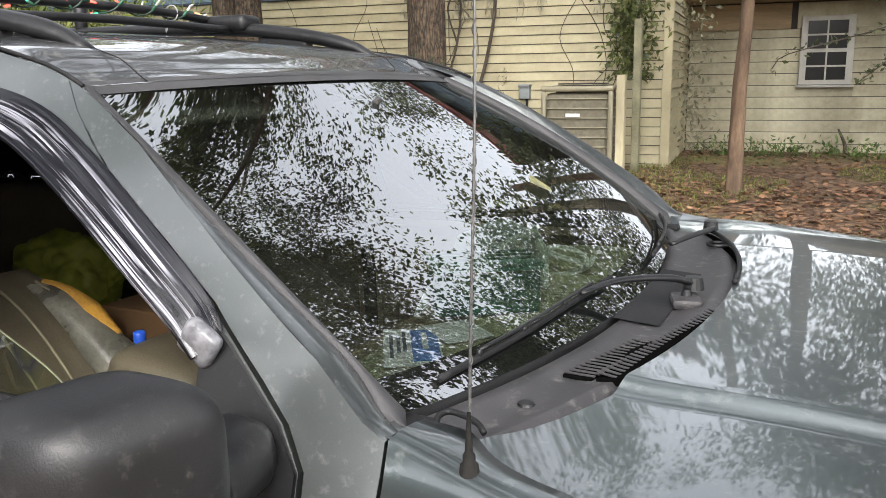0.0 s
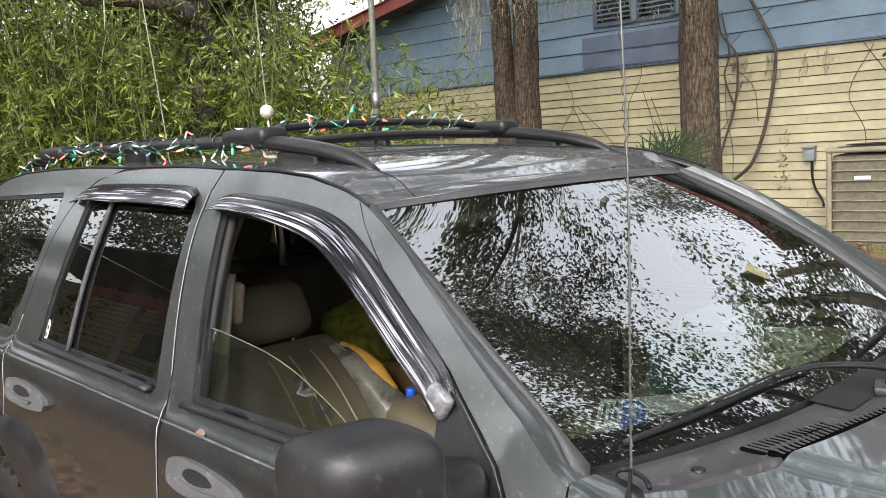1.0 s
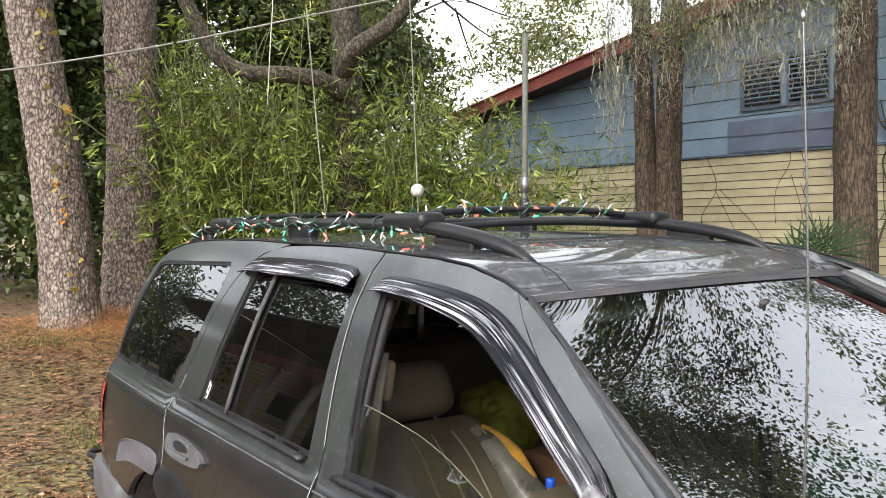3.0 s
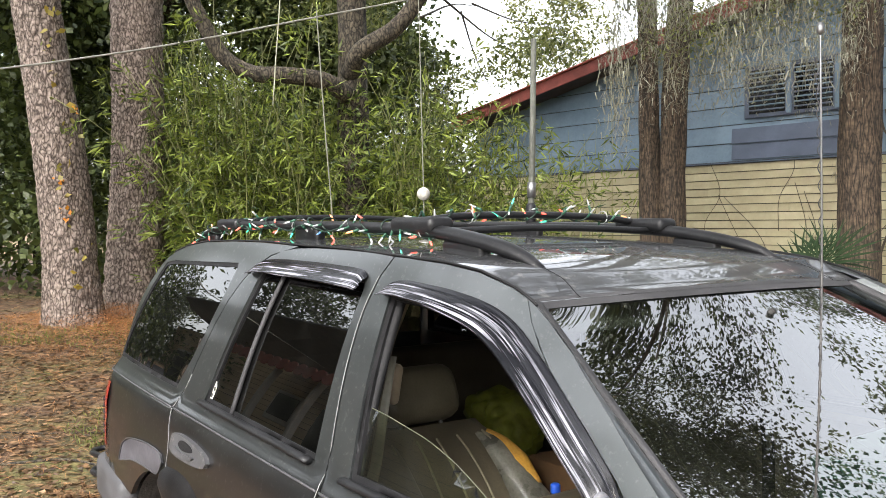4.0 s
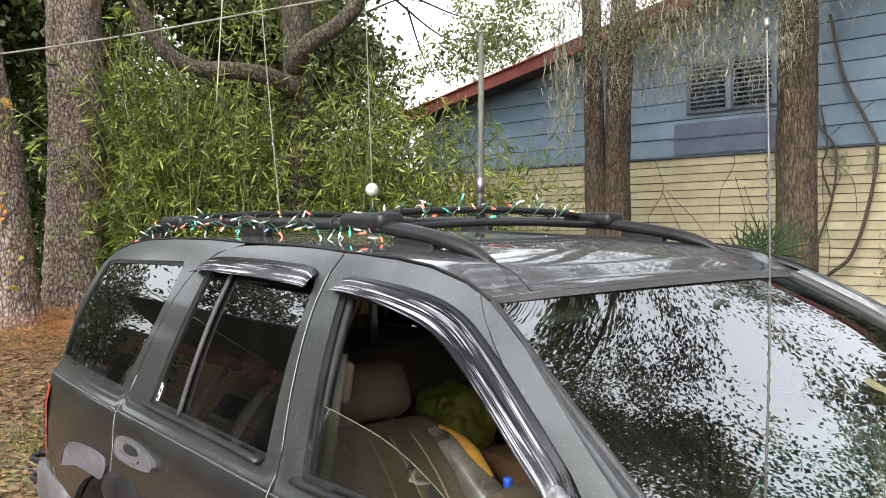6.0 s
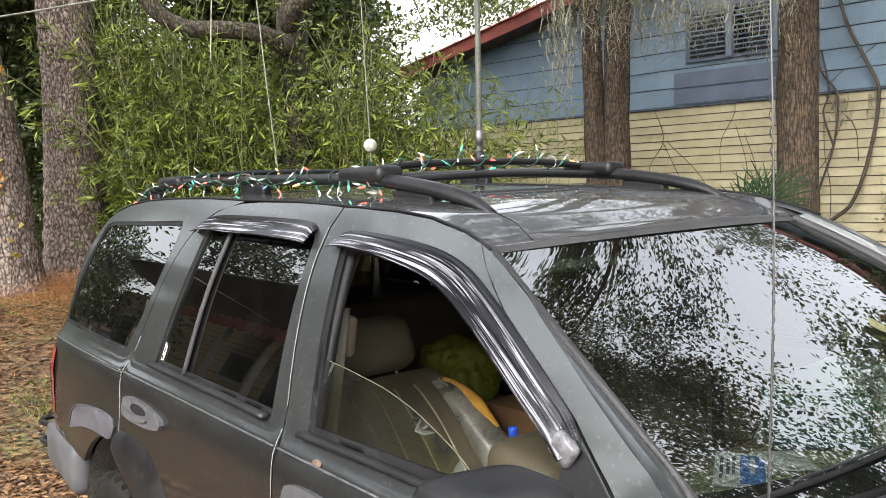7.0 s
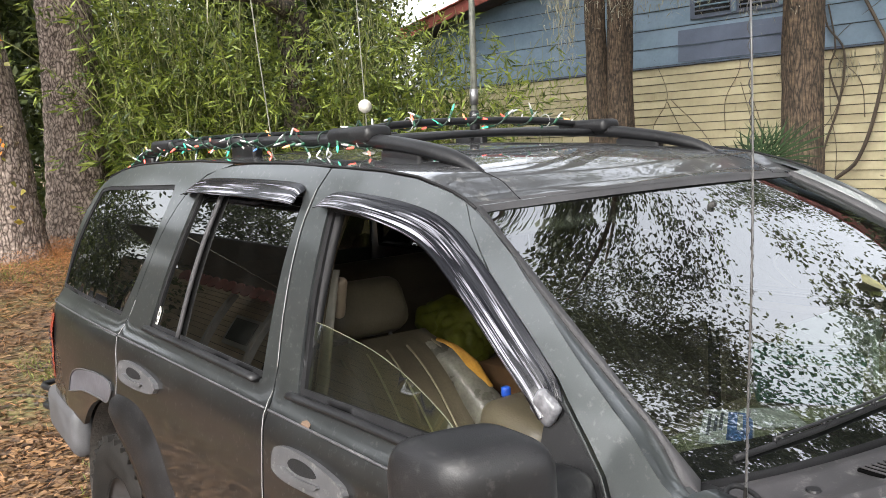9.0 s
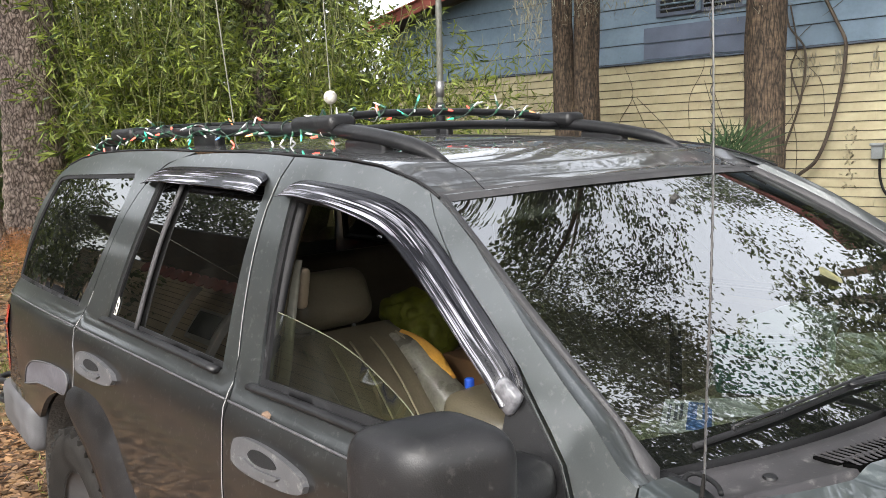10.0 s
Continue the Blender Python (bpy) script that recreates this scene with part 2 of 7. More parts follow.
def darken_below_waist(m, z0, z1, low, rough):
    """Worn chalky coat above the waist; below, mirrored ground painted in as darker colour."""
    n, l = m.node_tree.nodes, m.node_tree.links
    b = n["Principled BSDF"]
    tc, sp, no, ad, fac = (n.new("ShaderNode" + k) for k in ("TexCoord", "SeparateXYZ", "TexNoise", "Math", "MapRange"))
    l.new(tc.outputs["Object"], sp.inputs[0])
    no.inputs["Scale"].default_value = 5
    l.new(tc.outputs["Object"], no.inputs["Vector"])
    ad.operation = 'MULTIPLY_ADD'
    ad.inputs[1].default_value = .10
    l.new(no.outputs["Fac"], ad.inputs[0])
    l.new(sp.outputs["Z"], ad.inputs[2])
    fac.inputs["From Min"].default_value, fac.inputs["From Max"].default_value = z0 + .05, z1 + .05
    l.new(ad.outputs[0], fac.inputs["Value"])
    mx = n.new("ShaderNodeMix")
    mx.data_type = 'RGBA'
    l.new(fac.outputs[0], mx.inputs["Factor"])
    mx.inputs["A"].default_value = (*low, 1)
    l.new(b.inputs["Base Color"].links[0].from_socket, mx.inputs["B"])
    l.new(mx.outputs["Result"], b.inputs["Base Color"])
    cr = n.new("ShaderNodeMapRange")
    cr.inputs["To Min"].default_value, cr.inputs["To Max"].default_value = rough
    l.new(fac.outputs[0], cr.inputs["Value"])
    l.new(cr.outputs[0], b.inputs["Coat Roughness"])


# darker lower tone stands in for the ground reflected in the doors
darken_below_waist(SIDE_PAINT, 1.04, 1.16, (.034, .034, .035), (.03, .13))

# ---- mesh helpers ----
from mathutils.geometry import delaunay_2d_cdt


def thing(name, label, category, at=(0, 0, 0), group="", kind=""):
    ob = new(name)
    ob.empty_display_size = 0.1
    ob.location = at
    return tagged(ob, label, category, group, kind)


def raw(name, verts, faces, material, parent=None, label="", smooth=True):
    me = bpy.data.meshes.new(name)
    me.from_pydata([tuple(v) for v in verts], [], [tuple(f) for f in faces])
    me.update()
    if material:
        me.materials.append(material)
    if smooth:
        me.polygons.foreach_set("use_smooth", [True] * len(me.polygons))
    ob = new(name, me)
    if parent:
        ob.parent = parent
    if label:
        ob["label"] = label
    return ob


def part(name, bm, material, parent, label="", smooth=False, angle=None):
    me = bpy.data.meshes.new(name)
    bmesh.ops.recalc_face_normals(bm, faces=bm.faces)
    for f in bm.faces:
        f.smooth = smooth or angle is not None
    if angle is not None:
        for e in bm.edges:
            if len(e.link_faces) == 2 and e.calc_face_angle(0) > radians(angle):
                e.smooth = False
    bm.to_mesh(me)
    bm.free()
    me.materials.append(material)
    ob = new(name, me)
    if parent:
        ob.parent = parent
    if label:
        ob["label"] = label
    return ob


def box(bm, c, s, rot=None, bevel=0.0, seg=2):
    """A box of size s about c, its edges rounded, added to bm."""
    m = Matrix.Translation(c) @ (rot.to_4x4() if rot else Matrix()) @ Matrix.Diagonal((*s, 1))
    geo = bmesh.ops.create_cube(bm, size=1, matrix=m)
    if bevel:
        es = {e for v in geo["verts"] for e in v.link_edges}
        bmesh.ops.bevel(bm, geom=list(es), offset=bevel, segments=seg, profile=0.5, affect='EDGES', clamp_overlap=True)
    return bm


def rbox(c, s, bevel=0.01, rot=None, seg=2):
    return box(bmesh.new(), c, s, rot, bevel, seg)


def smooth_line(pts, n):
    """n points at even steps along a rounded curve through pts."""
    p = np.array(pts, float)
    d = np.r_[0, np.cumsum(np.linalg.norm(np.diff(p, axis=0), axis=1))]
    t = np.linspace(0, d[-1], n)
    m = np.zeros_like(p)
    m[1:-1] = (p[2:] - p[:-2]) / (d[2:] - d[:-2])[:, None]
    m[0], m[-1] = (p[1] - p[0]) / (d[1] - d[0]), (p[-1] - p[-2]) / (d[-1] - d[-2])
    k = np.clip(np.searchsorted(d, t, side="right") - 1, 0, len(p) - 2)
    h = (d[k + 1] - d[k])[:, None]
    u = ((t - d[k]) / (d[k + 1] - d[k]))[:, None]
    return (2 * u**3 - 3 * u**2 + 1) * p[k] + (u**3 - 2 * u**2 + u) * h * m[k] + (-2 * u**3 + 3 * u**2) * p[k + 1] + (u**3 - u**2) * h * m[k + 1]


def smooth_loop(pts, n):
    """n points round a closed, rounded outline."""
    p = np.array(pts, float)
    q = smooth_line(np.vstack([p[-2:], p, p[:3]]), 400)
    d = np.linalg.norm(q - p[0], axis=1)
    i, j = int(np.argmin(d[:200])), 200 + int(np.argmin(d[200:]))
    return [tuple(q[int(round(k))]) for k in np.linspace(i, j, n + 1)[:-1]]


def even_line(pts, k):
    """A rounded curve through pts with k steps from each to the next."""
    p = np.array(pts, float)
    m = np.gradient(p, axis=0)
    out = []
    for i in range(len(p) - 1):
        for j in range(k):
            u = j / k
            out.append((2 * u**3 - 3 * u**2 + 1) * p[i] + (u**3 - 2 * u**2 + u) * m[i] + (-2 * u**3 + 3 * u**2) * p[i + 1] + (u**3 - u**2) * m[i + 1])
    return np.array(out + [p[-1]])


def tube_data(pts, radii, sides=8, flat=1.0):
    """Vertices and faces of a tube along pts; flat squashes its height."""
    p = np.array(pts, float)
    r = np.ones(len(p)) * radii
    tan = np.gradient(p, axis=0)
    tan /= np.linalg.norm(tan, axis=1)[:, None] + 1e-9
    ref = np.array((0, 0, 1.0)) if abs(tan[0][2]) < 0.9 else np.array((1.0, 0, 0))
    verts, faces = [], []
    u = np.cross(tan[0], ref)
    u /= np.linalg.norm(u)
    for i in range(len(p)):
        u = u - tan[i] * (u @ tan[i])
        u /= np.linalg.norm(u) + 1e-9
        v = np.cross(u, tan[i])
        for k in range(sides):
            a = 2 * math.pi * k / sides
            verts.append(p[i] + r[i] * (math.cos(a) * u + math.sin(a) * v * flat))
    for i in range(len(p) - 1):
        for k in range(sides):
            a, b = i * sides + k, i * sides + (k + 1) % sides
            faces.append((a, b, b + sides, a + sides))
    faces.append(tuple(range(sides))[::-1])
    faces.append(tuple(range((len(p) - 1) * sides, len(p) * sides)))
    return verts, faces


def tube(name, pts, radii, material, parent=None, label="", sides=8, flat=1.0):
    return raw(name, *tube_data(pts, radii, sides, flat), material, parent, label)


def loft(name, curves, material, parent=None, label="", smooth=True):
    """A sheet through curves of equal length."""
    n = len(curves[0])
    verts = [v for c in curves for v in c]
    faces = [(i * n + k, i * n + k + 1, (i + 1) * n + k + 1, (i + 1) * n + k) for i in range(len(curves) - 1) for k in range(n - 1)]
    return raw(name, verts, faces, material, parent, label, smooth)


def joined(pieces):
    """One list of vertices and faces out of several."""
    verts, faces = [], []
    for v, f in pieces:
        o = len(verts)
        verts.extend(v)
        faces.extend(tuple(i + o for i in g) for g in f)
    return verts, faces


def inside(p, poly):
    hit = False
    j = len(poly) - 1
    for i in range(len(poly)):
        (xi, yi), (xj, yj) = poly[i], poly[j]
        if (yi > p[1]) != (yj > p[1]) and p[0] < (xj - xi) * (p[1] - yi) / (yj - yi) + xi:
            hit = not hit
        j = i
    return hit


def inset(poly, d):
    """The outline moved inwards by d."""
    p = np.array(poly, float)
    area = 0.5 * np.sum(p[:, 0] * np.roll(p[:, 1], -1) - np.roll(p[:, 0], -1) * p[:, 1])
    e = np.roll(p, -1, 0) - p
    e /= np.linalg.norm(e, axis=1)[:, None] + 1e-9
    nrm = np.stack([-e[:, 1], e[:, 0]], 1) * np.sign(area)
    m = nrm + np.roll(nrm, 1, 0)
    m /= np.maximum(0.6, np.linalg.norm(m, axis=1) ** 2 / 2)[:, None]
    return [tuple(v) for v in p + d * m]


def dense(poly, step=0.04):
    out = []
    for a, b in zip(poly, list(poly[1:]) + [poly[0]]):
        k = max(1, int(np.hypot(b[0] - a[0], b[1] - a[1]) / step))
        out += [(a[0] + (b[0] - a[0]) * i / k, a[1] + (b[1] - a[1]) * i / k) for i in range(k)]
    return out


def sheet(name, outline, surf, material, parent, label="", holes=(), off=0.0, rim=0.018, step=0.045):
    """A panel cut to an outline in x and z, laid on surf(x, z) -> point, normal; its rim is turned inwards."""
    loops = [dense(outline, step)] + [dense(h, step) for h in holes]
    pts, edges = [], []
    for lp in loops:
        o = len(pts)
        pts += lp
        edges += [(o + i, o + (i + 1) % len(lp)) for i in range(len(lp))]
    edge_count = len(pts)
    xs, zs = [p[0] for p in loops[0]], [p[1] for p in loops[0]]
    segs = [(np.array(pts[a]), np.array(pts[b])) for a, b in edges]
    rim_pts = np.array(pts)
    for x in np.arange(min(xs), max(xs), step):
        for z in np.arange(min(zs), max(zs), step):
            q = (x + 0.003, z + 0.002)
            if inside(q, loops[0]) and not any(inside(q, h) for h in loops[1:]) and np.min(np.hypot(*(rim_pts - q).T)) > step * 0.55:
                pts.append(q)
    v2, _, tris, *_ = delaunay_2d_cdt([Vector(p) for p in pts], edges, [], 0, 1e-5)
    keep = []
    for t in tris:
        c = sum((v2[i] for i in t), Vector((0, 0))) / 3
        if inside(c, loops[0]) and not any(inside(c, h) for h in loops[1:]):
            keep.append(tuple(t))
    verts, nrms = [], []
    for p in v2:
        pos, nr = surf(p[0], p[1])
        verts.append(pos - nr * off)
        nrms.append(nr)
    # keep the faces turned outwards
    out = []
    for t in keep:
        a, b, c = (verts[i] for i in t)
        out.append(t if np.cross(b - a, c - a) @ nrms[t[0]] > 0 else t[::-1])
    count = {}
    for t in out:
        for a, b in zip(t, t[1:] + t[:1]):
            count[(a, b)] = 1
    border = [(a, b) for a, b in count if (b, a) not in count]
    low = {}
    for a, b in border:
        for i in (a, b):
            if i not in low:
                low[i] = len(verts)
                verts.append(verts[i] - nrms[i] * rim)
                nrms.append(nrms[i])
    sides = [(b, a, low[a], low[b]) for a, b in border]
    ob = raw(name, verts, out + sides, material, parent, label)
    me = ob.data
    loop_n = []
    for f in me.polygons:
        for i in f.vertices:
            loop_n.append(tuple(nrms[i]) if len(f.vertices) == 3 else tuple(f.normal))
    me.normals_split_custom_set(loop_n)
    return ob


def lerp(x, pts):
    return float(np.interp(x, *zip(*pts)))


def curve1(x, pts):
    """A smooth curve of one value through pts (x rising)."""
    xs, ys = [p[0] for p in pts], [p[1] for p in pts]
    x = min(max(x, xs[0]), xs[-1])
    k = min(max(int(np.searchsorted(xs, x, side="right")) - 1, 0), len(xs) - 2)
    s = [(ys[i + 1] - ys[i]) / (xs[i + 1] - xs[i]) for i in range(len(xs) - 1)]
    m = [s[0]] + [0 if a * b <= 0 else 2 * a * b / (a + b) for a, b in zip(s, s[1:])] + [s[-1]]
    h = xs[k + 1] - xs[k]
    u = (x - xs[k]) / h
    return (2 * u**3 - 3 * u**2 + 1) * ys[k] + (u**3 - 2 * u**2 + u) * h * m[k] + (-2 * u**3 + 3 * u**2) * ys[k + 1] + (u**3 - u**2) * h * m[k + 1]


def ss(a, b, x):
    t = min(1, max(0, (x - a) / (b - a)))
    return t * t * (3 - 2 * t)



def edge_line(s, u):
    """The inner edge of the windscreen pillar, from the roof at 0 to the cowl at 1."""
    b = 4 * u * (1 - u)
    return (.226 + .574 * u + .010 * b, s * (.596 + .100 * u + .026 * b), 1.545 - .352 * u + .016 * b)


# ---- the car: x ahead, y to its left, standing at the origin ----
LOWER = [(0.25, .86), (0.45, .893), (0.7, .905), (0.9, .902), (1.04, .886), (1.095, .872)]
UPPER = [(1.14, .834), (1.25, .80), (1.35, .765), (1.45, .724), (1.52, .69), (1.58, .660), (1.63, .632), (1.66, .612)]


def half_width(x, z):
    if z <= 1.095:
        w = curve1(z, LOWER)
    elif z < 1.14:
        w = 0.872 - 0.038 * (z - 1.095) / 0.045
    else:
        w = curve1(z, UPPER)
    if x > .5 and .9 < z < 1.25:
        k = ss(.5, .72, x)
        w += (curve1(z, [(.9, .902), (1.0, .888), (1.08, .864), (1.16, .832), (1.25, .80)]) - w) * k
    if x > 0.3:
        w -= 0.05 * min(1.2, (x - 0.3) / 0.5) ** 1.5 * ss(0.85, 1.15, z)
    w -= .042 * ss(-.15, .30, x) * ss(1.25, 1.56, z)
    if x > 1.7:
        w -= 0.30 * ((x - 1.7) / 0.5) ** 2.5
    if x < -1.5:
        w -= 0.02 * ((-1.5 - x) / 0.7) ** 2
    if x < -2.18:
        w -= 2.2 * (-2.18 - x) ** 2
    return w


def flank(sign, swell=0.0):
    """The car's side, as a function of x and z."""
    def f(x, z):
        p = np.array((x, sign * (half_width(x, z) + swell), z))
        dx = (half_width(x + .004, z) - half_width(x - .004, z)) / .008
        dz = (half_width(x, z + .004) - half_width(x, z - .004)) / .008
        n = np.array((-dx, sign, -dz))
        return p, n / np.linalg.norm(n)
    return f


SEAM_B = [(-.249, 1.630), (-.274, 1.580), (-.283, 1.507), (-.270, 1.404), (-.249, 1.291), (-.227, 1.193), (-.213, 1.127), (-.200, 1.06), (-.186, .968), (-.180, .80), (-.180, .43)]
SEAM_TOP_F = [(-.249, 1.630), (-.19, 1.629), (-.03, 1.620), (.085, 1.606), (.198, 1.578), (.25, 1.560)]
SEAM_A = [(.25, 1.560), (.285, 1.520), (.335, 1.480), (.39, 1.440), (.513, 1.364), (.601, 1.304), (.640, 1.268), (.680, 1.228), (.717, 1.190), (.745, 1.144), (.757, 1.05), (.760, .80), (.760, .43)]
SEAM_C = [(-.249, 1.630), (-.36, 1.6375), (-.516, 1.641), (-.70, 1.6425), (-.83, 1.639), (-.92, 1.629), (-.985, 1.612), (-1.04, 1.588), (-1.085, 1.562), (-1.13, 1.515), (-1.165, 1.460), (-1.20, 1.38), (-1.228, 1.30), (-1.262, 1.21), (-1.297, 1.125), (-1.292, 1.07), (-1.268, 1.0), (-1.262, .95), (-1.272, .88), (-1.20, .825), (-1.10, .785), (-1.02, .735), (-.96, .66), (-.925, .55), (-.915, .43)]
ROOF_SEAM = [(-2.11, 1.545), (-2.06, 1.575), (-1.98, 1.603), (-1.85, 1.628), (-1.675, 1.645), (-1.40, 1.652), (-1.1, 1.652), (-.83, 1.645), (-.516, 1.641), (-.249, 1.630), (-.03, 1.620), (.085, 1.606), (.198, 1.578), (.25, 1.560), (.28, 1.547), (.322, 1.529)]

car = thing("sport_utility_vehicle", "weathered dark grey sport utility vehicle parked on leaf litter", "car")


def arch(cx, r, a0, a1, n=14, cz=0.37):
    return [(cx + r * math.cos(radians(a)), cz + r * math.sin(radians(a))) for a in np.linspace(a0, a1, n)]


FWIN = [(-.196, 1.55), (-.10, 1.547), (.04, 1.532), (.14, 1.507), (.24, 1.468), (.33, 1.424), (.43, 1.368), (.52, 1.315), (.59, 1.270), (.625, 1.235), (.625, 1.165), (.33, 1.150), (-.118, 1.140), (-.150, 1.305), (-.170, 1.42)]
RWIN = [(-1.0, 1.572), (-.96, 1.583), (-.345, 1.578), (-.326, 1.55), (-.318, 1.40), (-.293, 1.143), (-1.085, 1.150), (-1.06, 1.26), (-1.035, 1.36), (-1.015, 1.45)]
QWIN = [(-2.055, 1.542), (-2.035, 1.556), (-1.95, 1.566), (-1.225, 1.580), (-1.212, 1.565), (-1.215, 1.49), (-1.255, 1.345), (-1.31, 1.24), (-1.372, 1.148), (-2.225, 1.155), (-2.212, 1.20), (-2.15, 1.36)]
quarter_line = ([(-1.10, .785)] + SEAM_C[6:20][::-1] + [(-.83, 1.6395)] + [(-.83, 1.645), (-1.1, 1.652), (-1.40, 1.652), (-1.675, 1.645), (-1.85, 1.628), (-1.98, 1.603), (-2.06, 1.575), (-2.11, 1.545),
    (-2.17, 1.46), (-2.24, 1.30), (-2.285, 1.17), (-2.325, 1.10), (-2.338, 1.04), (-2.335, .78), (-2.30, .72)] + arch(-1.345, .49, 138, 56)[:])
BELT_STRIP = [(-.118, 1.137), (.33, 1.147), (.62, 1.160)]

for s in (-1, 1):
    fl = flank(s)
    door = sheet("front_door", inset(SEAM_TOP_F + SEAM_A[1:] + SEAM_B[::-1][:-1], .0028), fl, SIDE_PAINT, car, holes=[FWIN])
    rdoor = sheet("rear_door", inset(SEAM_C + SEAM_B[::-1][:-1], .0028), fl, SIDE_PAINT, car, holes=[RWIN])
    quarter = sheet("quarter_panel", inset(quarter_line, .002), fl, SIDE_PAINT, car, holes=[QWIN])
    sheet("window_seal", inset(FWIN, -.002), fl, RUBBER, door, holes=[inset(FWIN, .017)], off=.007)
    sheet("window_seal", inset(RWIN, -.002), fl, RUBBER, rdoor, holes=[inset(RWIN, .014)], off=.007)
    sheet("window_seal", inset(QWIN, -.002), fl, RUBBER, quarter, holes=[inset(QWIN, .012)], off=.004)
    sheet("window_glass", inset(QWIN, .006), fl, GLASS_DARK, quarter, "dark tinted window", off=.007, rim=.003)
    sheet("window_glass", inset(RWIN, .006), fl, GLASS_DARK, rdoor, "dark tinted window", off=.012, rim=.003)
    # the front glass, wound halfway down, its edge a falling arc
    GL = [(-.148, 1.298), (-.08, 1.294), (-.003, 1.287), (.109, 1.275), (.216, 1.253), (.316, 1.222), (.371, 1.20), (.45, 1.155), (.33, 1.13), (-.128, 1.12)]
    if s > 0:
        sheet("window_glass", inset(FWIN, .006), fl, GLASS_SIDE, door, "clear side window", off=.012, rim=.003)
    pane = sheet("window_glass", GL, fl, GLASS_SIDE, door, "half-lowered side window", off=.016, rim=.004) if s < 0 else door
    edge = [fl(x, z)[0] - fl(x, z)[1] * .018 for x, z in GL[:8]]
    if s < 0:
        tube("glass_edge", smooth_line(edge, 24), .0013, mat("pale_glass_edge", (0.11, 0.12, 0.075), 0.3), pane, sides=5)
    # belt weatherstrips, thick rounded rubber
    for line, owner in (([(-.128, 1.134), (.10, 1.139), (.33, 1.144), (.60, 1.158)], door), ([(-1.092, 1.146), (-.7, 1.142), (-.30, 1.137)], rdoor)):
        pts = [fl(x, z)[0] + fl(x, z)[1] * .010 for x, z in smooth_line(line, 20)]
        tube("weatherstrip", pts, .014, PLASTIC, owner, "faded black rubber strip", 10, 0.6)
    # division bar of the rear window
    pts = [fl(x, z)[0] - fl(x, z)[1] * .004 for x, z in smooth_line([(-.826, 1.57), (-.842, 1.36), (-.858, 1.145)], 12)]
    tube("division_bar", pts, .011, GREY_PLASTIC, rdoor, "", 6, 0.6)
    # worn edges of the doors, their highlight painted as pale lines
    for line, owner in ((SEAM_B[1:], rdoor), (SEAM_C[13:], rdoor)):
        k = -.0045 if owner is rdoor and line[0][0] > -.5 else .0045
        pts = [fl(x + k, z)[0] + fl(x + k, z)[1] * .0004 for x, z in smooth_line(line, 40)]
        tube("worn_edge", pts, .0013, mat("edge_glint_pale", (.20, .20, .20), .5), owner, "", 4)
    # black run channel at the rear of the front window
    pts = [fl(x, z)[0] - fl(x, z)[1] * .022 for x, z in smooth_line([(-.178, 1.54), (-.158, 1.42), (-.140, 1.30), (-.112, 1.14)], 16)]
    tube("run_channel", pts, .020, RUBBER, door, "", 6, .5)
    # worn crease of the waist, its highlight painted as a grey line
    for a, b, owner in ((-2.30, -1.305, quarter), (-1.287, -.212, rdoor), (-.195, .745, door)):
        pts = [fl(x, 1.098)[0] + fl(x, 1.098)[1] * .0005 for x in np.linspace(a, b, 30)]
        tube("waist_moulding", pts, .0032, HANDLE_GREY, owner, "worn pale waist crease", 5)
    # pillar from the roof down to the sill, between door and windscreen
    rows_o = [(.254, 1.558), (.305, 1.507), (.392, 1.4415), (.515, 1.3655), (.604, 1.3055), (.683, 1.230), (.722, 1.189), (.749, 1.144), (.761, 1.05), (.764, .80), (.764, .43)]
    rows_c = [(.250, 1.552), (.330, 1.522), (.420, 1.474), (.550, 1.390), (.655, 1.318), (.744, 1.256), (.806, 1.200), (.834, 1.184), (.835, 1.02), (.835, .80), (.835, .43)]
    crease = even_line([fl(.262, 1.553)[0]] + [fl(x, z)[0] for x, z in rows_c[1:8]], 5)
    inner = even_line([edge_line(s, u) for u in (0, .15, .30, .53, .73, .90)] + [(.802, s * .722, 1.194), (.834, s * .738, 1.183)], 5)
    for line in (inner,):
        for _ in range(2):
            line[1:-1] = line[1:-1] * .5 + (line[:-2] + line[2:]) * .25
    face = SEAM_A[:4] + rows_o[3:] + rows_c[:0:-1] + [(.285, 1.543)]
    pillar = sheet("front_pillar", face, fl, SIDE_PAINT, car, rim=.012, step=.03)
    sheet("seam_backing", [(.236, 1.566), (.30, 1.532), (.352, 1.488), (.402, 1.450), (.380, 1.434), (.322, 1.464), (.268, 1.508), (.232, 1.548)], fl, SIDE_PAINT, pillar, off=.0022, rim=.002, step=.03)
    bulge = np.array((.0025, s * .002, .004))
    lip_rows = [crease * (1 - u) + inner * u + bulge * 4 * u * (1 - u) for u in (0, .2, .4, .6, .8, 1)] + [inner + np.array((-.01, 0, -.03))]
    loft("pillar_return", lip_rows[::-s], SIDE_PAINT, pillar)
    # fender: upper shell, and the flank below with the wheel arch
    xs = np.r_[np.linspace(.840, 1.06, 22), np.linspace(1.09, 2.16, 26)]
    seam_y = lambda x: curve1(x, [(.80, .688), (.88, .689), (.90, .694), (.937, .727), (.962, .743), (1.004, .757), (1.06, .764), (1.4, .765), (1.8, .74), (2.1, .66), (2.2, .60)])
    seam_z = lambda x: curve1(x, [(.8, 1.183), (.9, 1.178), (1.0, 1.172), (1.1, 1.162), (1.5, 1.125), (1.9, 1.06), (2.1, .99), (2.2, .93)])
